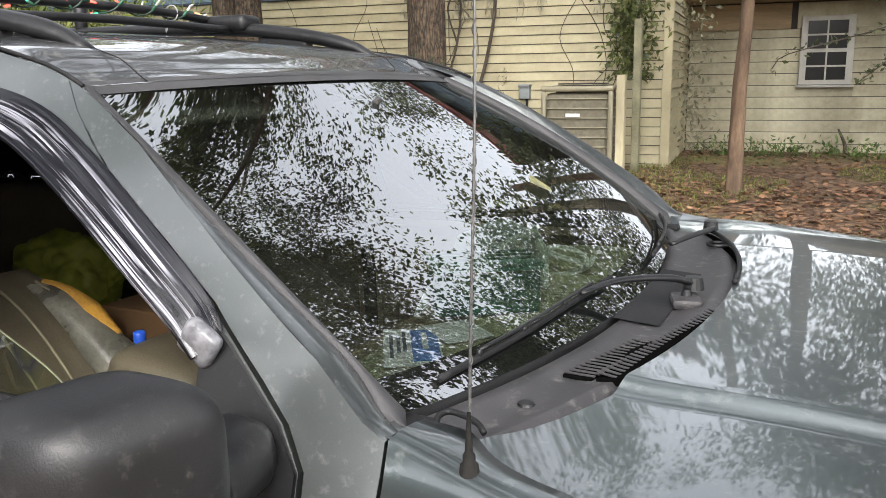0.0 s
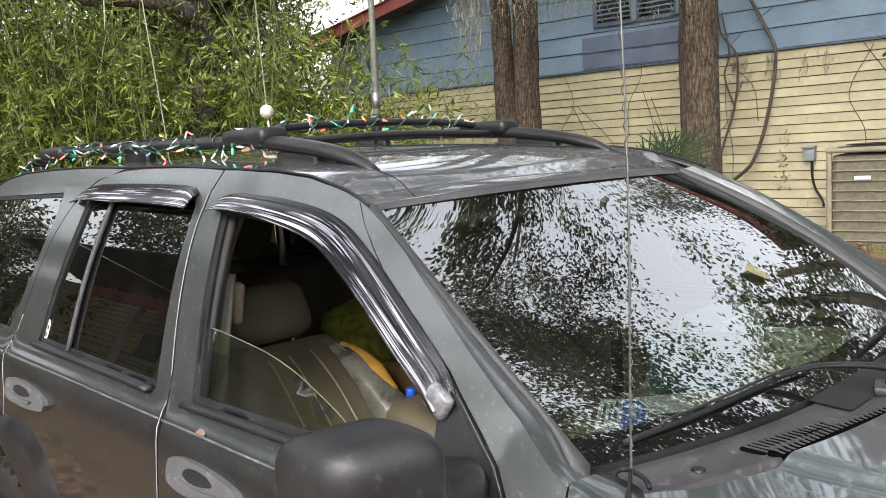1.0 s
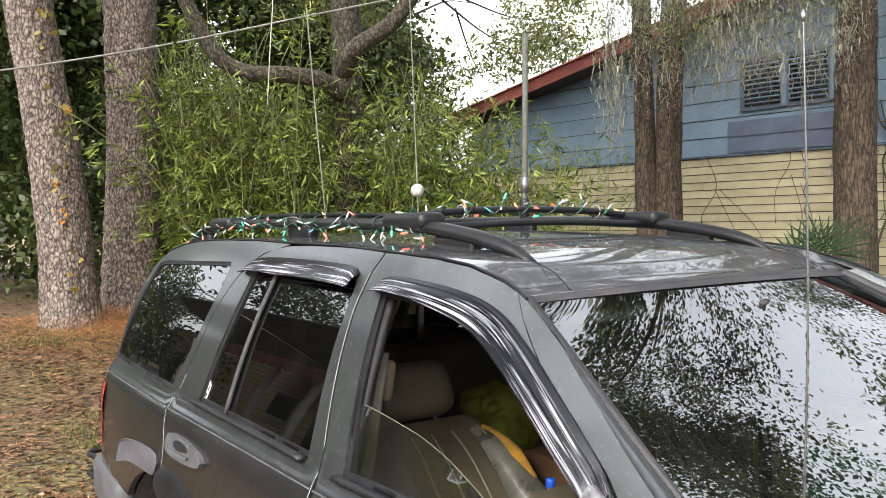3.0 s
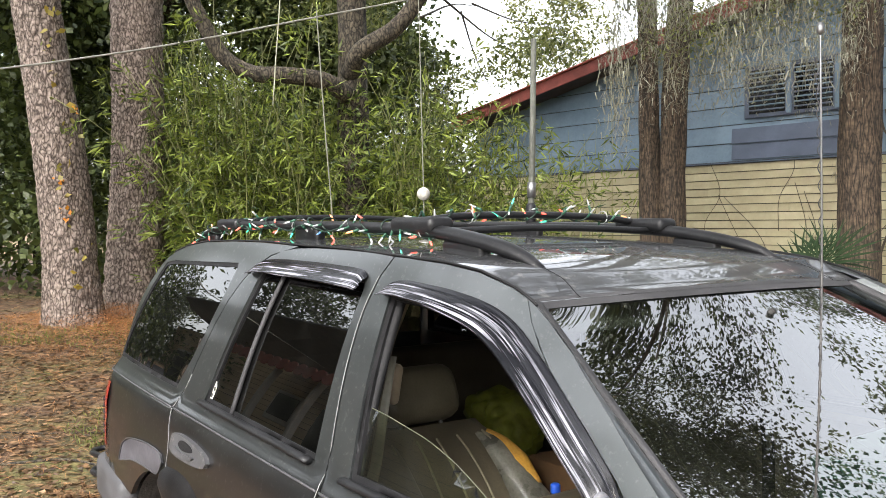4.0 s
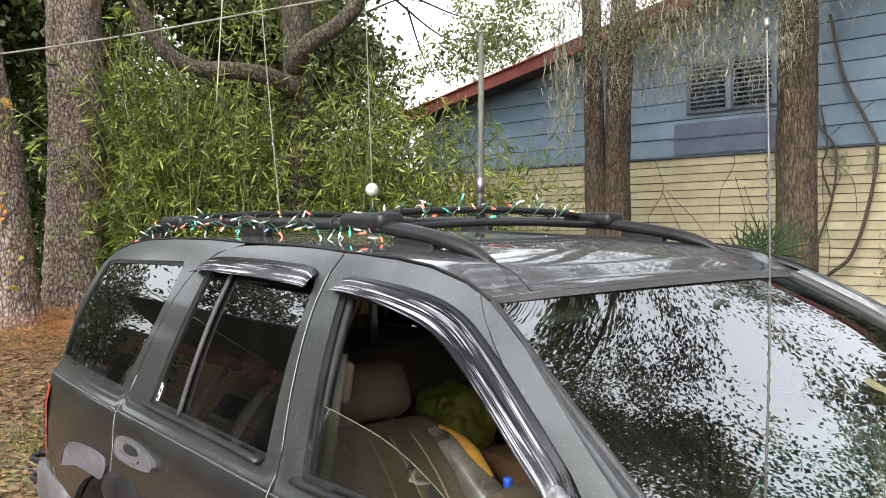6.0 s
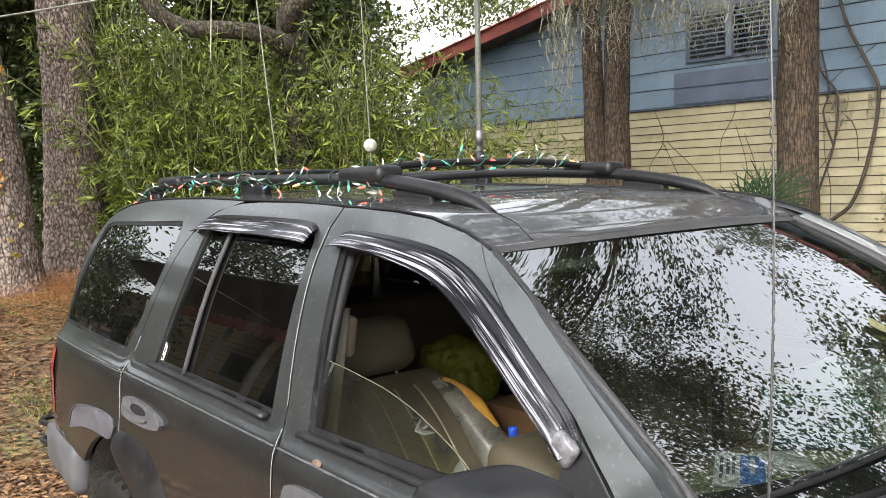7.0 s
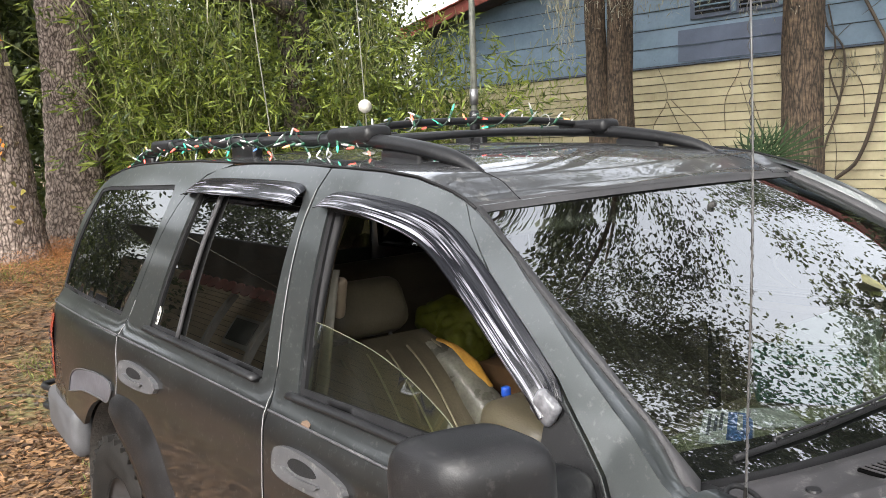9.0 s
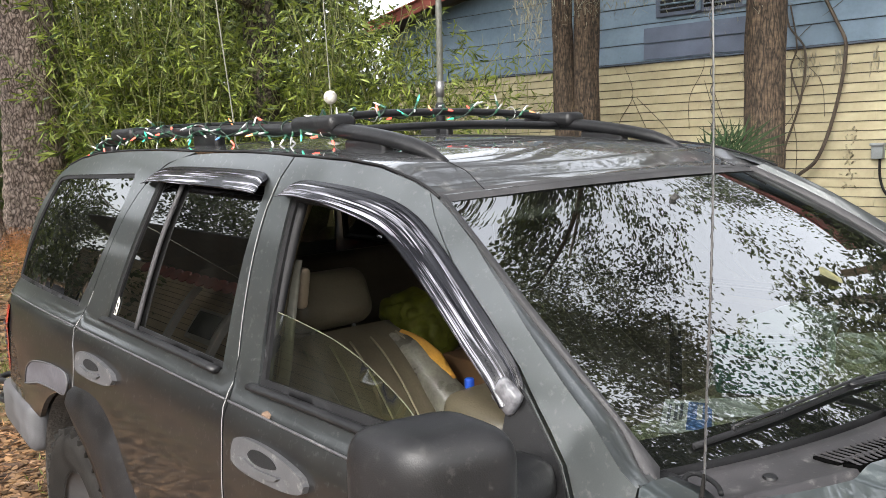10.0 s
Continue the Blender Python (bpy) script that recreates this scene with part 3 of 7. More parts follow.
    crest_y = lambda x: curve1(x, [(.83, .768), (.86, .776), (.90, .790), (1.0, .818), (1.2, .846), (1.5, .858), (1.8, .845), (2.0, .80), (2.16, .71)])
    crest_z = lambda x: curve1(x, [(.83, 1.190), (.9, 1.178), (1.0, 1.168), (1.2, 1.148), (1.5, 1.112), (1.9, 1.045), (2.16, .95)])
    shell = [[] for _ in range(10)]
    for x in xs:
        ys, ze, yc, zc = seam_y(x), seam_z(x), crest_y(x), crest_z(x)
        top = [(ys + .003, ze - .03), (ys + .003, ze), (ys + .003, ze), (ys * .66 + yc * .34, ze * .66 + zc * .34 + .003), (ys * .33 + yc * .67, ze * .33 + zc * .67 + .004), (yc, zc)]
        low = []
        for k in range(1, 5):
            z = zc - (zc - .996) * k / 4
            low.append((half_width(x, z) + (yc - half_width(x, zc)) * (1 - k / 4) ** 1.5, z))
        for c, (y, z) in zip(shell, top + low):
            c.append((x, s * y, z))
    fender = loft("front_fender", shell, PAINT, car)
    loft("fender_corner", [[(x, s * .692, 1.168), (x, s * (.692 + (e - .692) * .5), 1.181), (x, s * e, zz)] for x, e, zz in ((.812, .730, 1.186), (.822, .752, 1.188), (.831, .763, 1.188), (.842, .769, 1.1885))], PAINT, fender)
    fpoly = [(.838, 1.0), (2.16, .985), (2.18, .60)] + [(1.345 + .49 * math.cos(a), .37 + .49 * math.sin(a)) for a in np.linspace(radians(5), radians(175), 18)] + [(.838, .43)]
    sheet("fender_side", [(.838, 1.0)] + [(x, 1.0) for x in (1.2, 1.6, 1.9)] + [(2.14, .99)] + fpoly[2:], fl, PAINT, fender)
# roof
ZC = [(-2.16, 1.560), (-2.1, 1.588), (-1.9, 1.636), (-1.4, 1.668), (-.8, 1.674), (-.3, 1.660), (0, 1.632), (.15, 1.597), (.25, 1.566), (.30, 1.546), (.36, 1.52)]


def roof_z(x, y):
    w = half_width(x, lerp(x, ROOF_SEAM))
    zs = lerp(x, ROOF_SEAM)
    return zs + (curve1(x, ZC) - zs) * (1 - min(1, abs(y) / w) ** 3.0)


rows = []
for i in range(61):
    u = i / 60
    row = []
    for k in range(41):
        v = k / 20 - 1
        v = math.copysign(abs(v) ** 0.8, v)
        a = abs(v) * .628
        front = .281 - .06 * (a / .58) ** 2 if a < .58 else .221 + .03 * (a - .58) / .048
        x = -2.12 + (front + 2.12) * u
        w = half_width(x, lerp(x, ROOF_SEAM)) - .002
        y = v * w
        z_head = 1.561 - .014 * min(1.2, (abs(y) / .58) ** 2)
        f = ss(.945, 1, u)
        row.append((x, y, roof_z(x, y) * (1 - f) + z_head * f))
    rows.append(row)
roof = loft("roof", rows, ROOF_PAINT, car, "matte weathered grey roof with pale water stains")
for s in (-1, 1):
    # ditch from the roof rail to the windscreen corner
    pts = [(x, s * y, roof_z(x, y) + .001 - .014 * ss(.16, .24, x)) for x, y in smooth_line([(.09, .452), (.16, .462), (.238, .478)], 12)]
    tube("roof_ditch", pts, .0019, RUBBER, roof, "", 6, .5)
    pts = [(x, s * (half_width(x, lerp(x, ROOF_SEAM)) - .001), lerp(x, ROOF_SEAM) + .002) for x in np.linspace(-2.0, .28, 60)]
    tube("drip_seam", pts, .0035, RUBBER, roof, "", 5)
# header strip and windscreen
head = [(.285 - .06 * v * v, v * .580, 1.555 - .014 * v * v) for v in np.linspace(-1, 1, 41)]
base = [(.908 - .105 * abs(v) ** 2.0, v * .686, 1.162 + .014 * v * v) for v in np.linspace(-1, 1, 41)]
ws_rows = []
for i in range(25):
    u = i / 24
    ws_rows.append([np.array(h) * (1 - u) + np.array(b) * u + np.array((.03, 0, .045)) * u * (1 - u) * (1.75 * v * v - .2) + np.array((0, .026 * v, 0)) * 4 * u * (1 - u) for h, b, v in zip(head, base, np.linspace(-1, 1, 41))])
windscreen = loft("windscreen", ws_rows[::-1], GLASS_WS, car, "curved windscreen with dirt and fallen twigs")
windscreen.visible_shadow = False
low = np.array((-.004, 0, -.006))
loft("black_band", [[np.array(p) + low for p in r] for r in (ws_rows[22], ws_rows[23], ws_rows[24], [np.array(p) + np.array((-.010, 0, -.035)) for p in ws_rows[24]])], RUBBER, windscreen, "black printed band along the glass")
loft("header_seal", [[np.array(p) + np.array((-.022, 0, .012)) for p in head], [np.array(p) + np.array((-.006, 0, .006)) for p in head], [np.array(p) + np.array((.016, 0, -.006)) for p in head]], GREY_PLASTIC, windscreen)
for s, col in ((-1, 0), (1, 40)):
    n = 25
    g0 = np.array([r[col] for r in ws_rows])
    g1 = np.array([r[1 if col == 0 else 39] for r in ws_rows])
    edge_in = smooth_line([edge_line(s, u) for u in (0, .15, .3, .45, .6, .75, .9)] + [(.800, s * .719, 1.190)], n)
    lift = np.array((.003, 0, .005))
    tip = [(.822, s * .700, 1.170)]
    loft("windscreen_trim", [np.vstack([c, tip]) for c in (edge_in + np.array((0, 0, -.012)), edge_in + lift, (edge_in + g0) / 2 + lift * 1.6, g0 * .8 + g1 * .2 + lift, g0 * .7 + g1 * .3 - lift)], GREY_PLASTIC, windscreen, "faded rubber windscreen edging")

for s in (-1, 1):
    part("corner_seal", rbox((.800, s * .696, 1.164), (.085, .075, .012), .004), RUBBER, windscreen)

# hood


def hood_rear(y):
    return 1.062 - .15 * (abs(y) / .66) ** 2.2


def hood_z(x, y):
    a = abs(y)
    z = 1.192 - .050 * (x - 1.0) - .10 * max(0, x - 1.45) ** 2 - .9 * max(0, x - 1.95) ** 2
    z -= .018 * ss(.452, .490, a) + .012 * (a / .75) ** 2
    return z - .008 * ss(.26, 0, x - hood_rear(y))


rows = []
ridge = np.linspace(.58, .74, 17)
for v in sorted([*np.linspace(-1, 1, 41), *ridge, *(-ridge)]):
    row = []
    for i in range(40):
        u = i / 39
        y0 = v * .70
        x0 = hood_rear(y0)
        x = x0 + (2.17 - .22 * v * v - x0) * u
        y = v * min(.70 + (curve1(x, [(.83, .680), (.90, .690), (.937, .723), (.962, .739), (1.004, .753), (1.06, .760), (1.4, .761), (1.8, .736), (2.1, .656)]) - .70) * 1.0, .77)
        row.append((x, y, hood_z(x, y)))
    rows.append(row)
hood = loft("hood", rows, PAINT, car, "grey hood dappled with reflected sky")
# cowl between hood and glass


def cowl_z(x, y):
    v = y / .69
    bx, bz = .902 - .105 * abs(v) ** 2.0, 1.160 + .014 * v * v
    hx, hz = hood_rear(y) + .004, 1.176 - .018 * abs(v) ** 2
    u = min(1, max(0, (x - bx) / (hx - bx)))
    return bz + (hz - bz) * u - .014 * math.sin(math.pi * u)


rows = []
for i in range(9):
    u = i / 8
    row = []
    for v in np.linspace(-1, 1, 41):
        bx, bz = .902 - .105 * abs(v) ** 2.0, 1.160 + .014 * v * v
        hx, hz = hood_rear(v * .69) + .004, 1.176 - .018 * abs(v) ** 2
        y = v * (.688 + .012 * u)
        row.append((bx + (hx - bx) * u, y, bz + (hz - bz) * u - .014 * math.sin(math.pi * u) + (-.02 if i in (0, 8) else 0)))
    rows.append(row)
cowl = loft("cowl_panel", rows, COWL_GREY, car, "faded grey plastic cowl below the windscreen")
pts = [(hood_rear(v * .66) + .002, v * .66, 1.186 - .016 * abs(v) ** 2) for v in np.linspace(.1, 1, 40)]
tube("hood_seal", pts, .005, RUBBER, cowl, "black rubber seal", 6)
for r0, r1, f0, f1, count in (((.914, -.436), (.966, -.250), (.954, -.438), (.996, -.258), 15), ((.961, -.440), (1.050, -.098), (1.003, -.455), (1.070, -.112), 28)):
    quad = [Vector((*p, cowl_z(*p) + .0035)) for p in (r0, f0, f1, r1)]
    raw("louvre_bed", [q + Vector((0, 0, .001)) for q in quad] + [q - Vector((0, 0, .01)) for q in quad], [(0, 1, 2, 3), (0, 4, 5, 1), (1, 5, 6, 2), (2, 6, 7, 3), (3, 7, 4, 0)], SLOT, cowl, smooth=False)
    for k in range(count):
        f = (k + .5) / count
        a = Vector(r0).lerp(Vector(r1), f)
        b = Vector(f0).lerp(Vector(f1), f)
        d = b - a
        step = (Vector(r1) - Vector(r0)).length / count
        zc = (cowl_z(*a) + cowl_z(*b)) / 2 + .0054
        part("louvre", rbox(((a.x + b.x) / 2, (a.y + b.y) / 2, zc), (d.length + .004, step * .44, .0018), .0005, Matrix.Rotation(math.atan2(d.y, d.x), 3, 'Z')), COWL_GREY, cowl)
for x, y in ((.903, -.544), (.958, -.345)):
    bm = bmesh.new()
    bmesh.ops.create_cone(bm, cap_ends=True, segments=16, radius1=.012, radius2=.010, depth=.005, matrix=Matrix.Translation((x, y, cowl_z(x, y) + .001)))
    part("screw_cap", bm, PLASTIC, cowl)
ring = [(.967 + .022 * math.cos(a), .491 + .022 * math.sin(a), cowl_z(.967, .491) + .006) for a in np.linspace(0, 2 * math.pi, 22)]
tube("cap_ring", ring, .004, PLASTIC, cowl, "", 6)
clip = part("cowl_clip", rbox((.994, -.015, cowl_z(.994, -.015) + .008), (.05, .065, .018), .006, Matrix.Rotation(.3, 3, 'Z')), COWL_GREY, cowl, angle=40)
bm = bmesh.new()
bmesh.ops.create_cone(bm, cap_ends=True, segments=14, radius1=.010, radius2=.007, depth=.012, matrix=Matrix.Translation((.994, -.012, cowl_z(.994, -.015) + .022)))
part("clip_knob", bm, PLASTIC, clip)
# flat black strip laid on the cowl for a groove's shade
raw("drain_channel", [(.905 + .075 * u, y, cowl_z(.905 + .075 * u, y) + .0025) for y in np.linspace(-.16, .22, 14) for u in (0, 1)], [(2 * i, 2 * i + 1, 2 * i + 3, 2 * i + 2) for i in range(13)], RUBBER, cowl, "black strip painted for the cowl groove's shade")
# hose elbow at the cowl corner
tube("washer_hose", smooth_line([(.853, -.690, 1.174), (.847, -.672, 1.178), (.853, -.660, 1.180), (.875, -.663, 1.180), (.897, -.673, 1.178), (.909, -.684, 1.174)], 20), .0038, RUBBER, cowl, "black rubber hose")

# wipers


def wiper(blade, arm):
    w = tube("wiper", smooth_line(arm, 20), np.linspace(.0115, .007, 20), PLASTIC, car, "faded black wiper arm", 10, .6)
    tube("wiper_blade", smooth_line(blade, 20), .0042, RUBBER, w, "", 8, 1.3)
    spine = smooth_line(blade, 20) + np.array((0, 0, .011))
    tube("blade_bridge", spine[3:17], .0035, PLASTIC, w, "", 6, .7)
    for k in (3, 7, 12, 16):
        tube("blade_claw", [spine[k], spine[k] - np.array((0, 0, .010))], .004, PLASTIC, w, "", 6)
    bm = bmesh.new()
    bmesh.ops.create_cone(bm, cap_ends=True, segments=14, radius1=.019, radius2=.015, depth=.022, matrix=Matrix.Translation(arm[0]))
    part("pivot_cap", bm, PLASTIC, w)


wiper([(.812, -.60, 1.192), (.842, -.42, 1.197), (.858, -.22, 1.2), (.872, -.06, 1.203)], [(1.0, .02, 1.188), (.965, -.03, 1.205), (.90, -.11, 1.212), (.862, -.20, 1.208)])
wiper([(.80, .645, 1.20), (.845, .50, 1.196), (.875, .34, 1.196), (.89, .18, 1.196)], [(.93, .62, 1.186), (.95, .50, 1.20), (.93, .36, 1.206), (.91, .26, 1.206)])

# wheels


def wheel(x, s):
    tyre_r, half = .365, .12
    prof = [(.22, -half * .8), (.27, -half), (.32, -half * 1.02), (.350, -half * .92), (tyre_r, -half * .7), (tyre_r, half * .7), (.350, half * .92), (.32, half * 1.02), (.27, half), (.22, half * .8)]
    seg = 56
    v, f = [], []
    for k in range(seg):
        a = 2 * math.pi * k / seg
        for r, y in prof:
            v.append((r * math.cos(a), y, r * math.sin(a)))
    m = len(prof)
    for k in range(seg):
        for j in range(m - 1):
            f.append((k * m + j, k * m + j + 1, ((k + 1) % seg) * m + j + 1, ((k + 1) % seg) * m + j))
    hub = raw("wheel", v, f, TYRE, car, "dusty black tyre on a dark wheel")
    hub.matrix_world = Matrix.Translation((x, s * .79, .365))
    pieces = []
    for k in range(64):
        a = 2 * math.pi * k / 64
        for j in range(4):
            y = -.085 + j * .047 + (.008 if k % 2 else -.008)
            bm = bmesh.new()
            box(bm, (0, 0, 0), (.024, .038, .022), None, .003, 1)
            rot = Matrix.Rotation(-a, 3, 'Y') @ Matrix.Rotation(.35 * (1 if j % 2 else -1), 3, 'X')
            mm = Matrix.Translation((.361 * math.cos(a), y, .361 * math.sin(a))) @ rot.to_4x4()
            bmesh.ops.transform(bm, matrix=mm, verts=bm.verts)
            bm.verts.index_update()
            pieces.append(([tuple(q.co) for q in bm.verts], [tuple(q.index for q in g.verts) for g in bm.faces]))
            bm.free()
    raw("tread", *joined(pieces), TYRE, hub, smooth=False)
    rim_prof = [(.225, -.10), (.225, s * .085), (.19, s * .075), (.17, s * .04), (.08, s * .05), (.07, s * .075), (.0, s * .078)]
    v, f = [], []
    m = len(rim_prof)
    for k in range(40):
        a = 2 * math.pi * k / 40
        for r, y in rim_prof:
            v.append((r * math.cos(a), y, r * math.sin(a)))
    for k in range(40):
        for j in range(m - 1):
            f.append((k * m + j, k * m + j + 1, ((k + 1) % 40) * m + j + 1, ((k + 1) % 40) * m + j))
    raw("rim", v, f, mat("dark_wheel_steel", (.06, .06, .062), .5, .4), hub)


for x in (-1.345, 1.345):
    for s in (-1, 1):
        wheel(x, s)
        # wheel-arch liner
        lin = [[(x + r * math.cos(a), s * y, .37 + r * math.sin(a)) for a in np.linspace(radians(-8), radians(188), 24)] for r, y in ((.49, .875), (.475, .80), (.475, .55), (.1, .54))]
        loft("wheel_well", lin, mat("mud_caked_wheel_well", (.05, .045, .04), .95, var=.5, scale=18, fine=90, bump=.6, depth=.01), car)

# flares, sills and bumpers
for s in (-1, 1):
    # rear flare: from the door to the wheel arch, broad and flat on top
    def flare(pts_out, pts_in, name, material, label=""):
        k = len(pts_out)
        o = [np.array((x, s * (half_width(x, z)), z)) for x, z in pts_out]
        mid = [np.array((x, s * (half_width(x, z) + .022), z)) for x, z in [(a[0] * .72 + b[0] * .28, a[1] * .72 + b[1] * .28) for a, b in zip(pts_out, pts_in)]]
        mid2 = [np.array((x, s * (half_width(x, z) + .030), z)) for x, z in [(a[0] * .2 + b[0] * .8, a[1] * .2 + b[1] * .8) for a, b in zip(pts_out, pts_in)]]
        i1 = [np.array((x, s * (half_width(x, z) + .028), z)) for x, z in pts_in]
        i2 = [np.array((x, s * (half_width(x, z) - .05), z)) for x, z in pts_in]
        return loft(name, [o, mid, mid2, i1, i2], material, car, label)
    so = smooth_line([(-1.255, .915), (-1.12, .925), (-1.0, .910), (-.895, .855), (-.82, .77), (-.73, .70), (-.58, .655), (-.40, .64)], 24)
    si = smooth_line([(-1.262, .855), (-1.19, .81), (-1.07, .75), (-.975, .67), (-.91, .57), (-.86, .49), (-.75, .44), (-.50, .42)], 24)
    flare(so, si, "wheel_flare", PLASTIC, "faded plastic wheel flare")
    # the flare's rear piece, torn off and leaving bare primer
    patch = [(-1.884, .793), (-1.86, .83), (-1.825, .870), (-1.726, .909), (-1.534, .938), (-1.40, .945), (-1.32, .940), (-1.300, .915), (-1.345, .868), (-1.444, .860), (-1.663, .842), (-1.78, .815)]
    if s < 0:
        sheet("bare_patch", patch, flank(s, .004), PRIMER, car, "pale bare primer where trim tore off", rim=.006)
        tube("patch_edge", [flank(s, .006)(x, z)[0] for x, z in smooth_line(patch + patch[:1], 50)], .0028, HANDLE_GREY, car, "ragged pale torn edge", 5)
    # sill
    pts = [(x, s * .868, .36) for x in np.linspace(-.86, .86, 12)]
    tube("sill", pts, .075, GREY_PLASTIC, car, "", 10, 1.0)
    # front flare
    fo = [(1.345 + .56 * math.cos(a), .37 + .54 * math.sin(a)) for a in np.linspace(radians(175), radians(5), 18)]
    fi = [(1.345 + .47 * math.cos(a), .37 + .47 * math.sin(a)) for a in np.linspace(radians(175), radians(5), 18)]
    flare(fo, fi, "wheel_flare", PLASTIC, "faded plastic wheel flare")
    # tail lamp wrapped round the corner
    zs = np.linspace(.785, 1.055, 10)
    cols = []
    for k in range(9):
        a = k / 8
        x = -2.15 - .215 * math.sin(a * math.pi / 2)
        y = .884 - .12 * (1 - math.cos(a * math.pi / 2)) - 0.01 * a
        cols.append([(x + (-.012 if z < .9 else 0), s * (y + .004 - max(0, z - .98) * .25), z) for z in zs])
    lamp = loft("tail_lamp", cols, RED_LENS, car, "ribbed red tail lamp")
    for z in np.linspace(.83, .97, 6):
        pts = [(-2.205 - .16 * math.sin(a * math.pi / 2) - .002, s * (.882 - .12 * (1 - math.cos(a * math.pi / 2)) - .01 * a), z) for a in np.linspace(0, .6, 8)]
        tube("lamp_rib", pts, .005, PLASTIC, lamp, "", 5)
# tailgate and rear window
rows = []
for z, x, w in ((.62, -2.37, .80), (.78, -2.385, .80), (1.0, -2.38, .79), (1.10, -2.35, .775), (1.14, -2.315, .76), (1.35, -2.235, .70), (1.52, -2.15, .63), (1.56, -2.115, .60)):
    rows.append([(x + .05 * v ** 4, v * w, z) for v in np.linspace(-1, 1, 15)])
tailgate = loft("tailgate", rows[:5], PAINT, car)
loft("rear_window", rows[4:7], GLASS_DARK, tailgate)
loft("tailgate_top", rows[6:], PAINT, tailgate)
bumper = part("rear_bumper", rbox((-2.33, 0, .60), (.30, 1.70, .22), .06, seg=3), BUMPER_GREY, car, "scuffed grey plastic bumper", angle=40)
for s in (-1, 1):
    part("bumper_corner", rbox((-2.10, s * .855, .62), (.55, .10, .20), .045, Matrix.Rotation(s * .06, 3, 'Z'), 3), BUMPER_GREY, bumper, angle=40)
# step hooks at the rear corner
for z in (.66, .57):
    tube("tow_hook", smooth_line([(-2.40, -.82, z), (-2.62, -.85, z - .01), (-2.66, -.78, z - .01), (-2.45, -.70, z)], 14), .014, PLASTIC, bumper, "black steel loop", 7)
part("front_bumper", rbox((2.16, 0, .62), (.24, 1.66, .34), .09, seg=3), GREY_PLASTIC, car, angle=40)
part("nose", rbox((2.08, 0, .84), (.22, 1.40, .24), .06, seg=3), PAINT, car, angle=40)

# door handles


def handle(x, z, length, owner, s=-1):
    """Forward-tapering bezel, black sheet for the cup's shade, lift paddle across it."""
    L = length
    o = [(x - .012, z - .022), (x + .03, z - .034), (x + L * .45, z - .033), (x + L * .8, z - .024), (x + L - .008, z - .012), (x + L, z + .002), (x + L - .012, z + .016), (x + L * .72, z + .030), (x + L * .42, z + .037), (x + .03, z + .034), (x - .006, z + .022), (x - .014, z)]
    h = sheet("door_handle", smooth_loop(o, 40), flank(s, .014), HANDLE_GREY, owner, "matte grey door handle", rim=.018, step=.02)
    cup = [(x + L * .22, z + .008), (x + L * .28, z + .022), (x + L * .42, z + .026), (x + L * .58, z + .021), (x + L * .64, z + .010), (x + L * .54, z + .002), (x + L * .40, z - .003), (x + L * .28, z - .001)]
    # flat black sheet paints the shade of the scooped cup
    sheet("finger_cup", smooth_loop(cup, 28), flank(s, .0158), RUBBER, h, "", rim=.003, step=.02)
    paddle = [(x + L * .06, z - .012), (x + L * .12, z - .024), (x + L * .40, z - .022), (x + L * .68, z - .010), (x + L * .70, z - .002), (x + L * .55, z - .006), (x + L * .36, z - .009), (x + L * .16, z - .002)]
    sheet("lift_paddle", smooth_loop(paddle, 28), flank(s, .021), HANDLE_GREY, h, "", rim=.007, step=.02)


for s in (-1, 1):
    handle(-1.192, 1.010, .325, car, s)
    handle(-.110, 1.017, .285, car, s)

# rain visors over the side windows


def visor(name, top, low, owner, s):
    fl = flank(s)
    n = 44
    a, b = smooth_line(top, n), smooth_line(low, n)
    rows = []
    for u, d in ((0, .003), (.08, .008), (.18, .010), (.20, .014), (.44, .020), (.74, .027), (.81, .028), (.78, .024), (.5, .018)):
        rows.append([fl(*(p * (1 - u) + q * u))[0] + fl(*(p * (1 - u) + q * u))[1] * d for p, q in zip(a, b)])
    ob = loft(name, rows, SMOKE, car, "glossy smoked rain visor, cloudy with age and painted with pale sky streaks")
    layer = ob.data.uv_layers.new(name="along")
    length = max(p[0] for p in top) - min(p[0] for p in top)
    across = np.cumsum([0] + [.1, .12, .02, .26, .35, .08, .03, .3])
    for lp in ob.data.loops:
        layer.data[lp.index].uv = (length * (lp.vertex_index % n) / n, across[lp.vertex_index // n] * .5)
    return ob


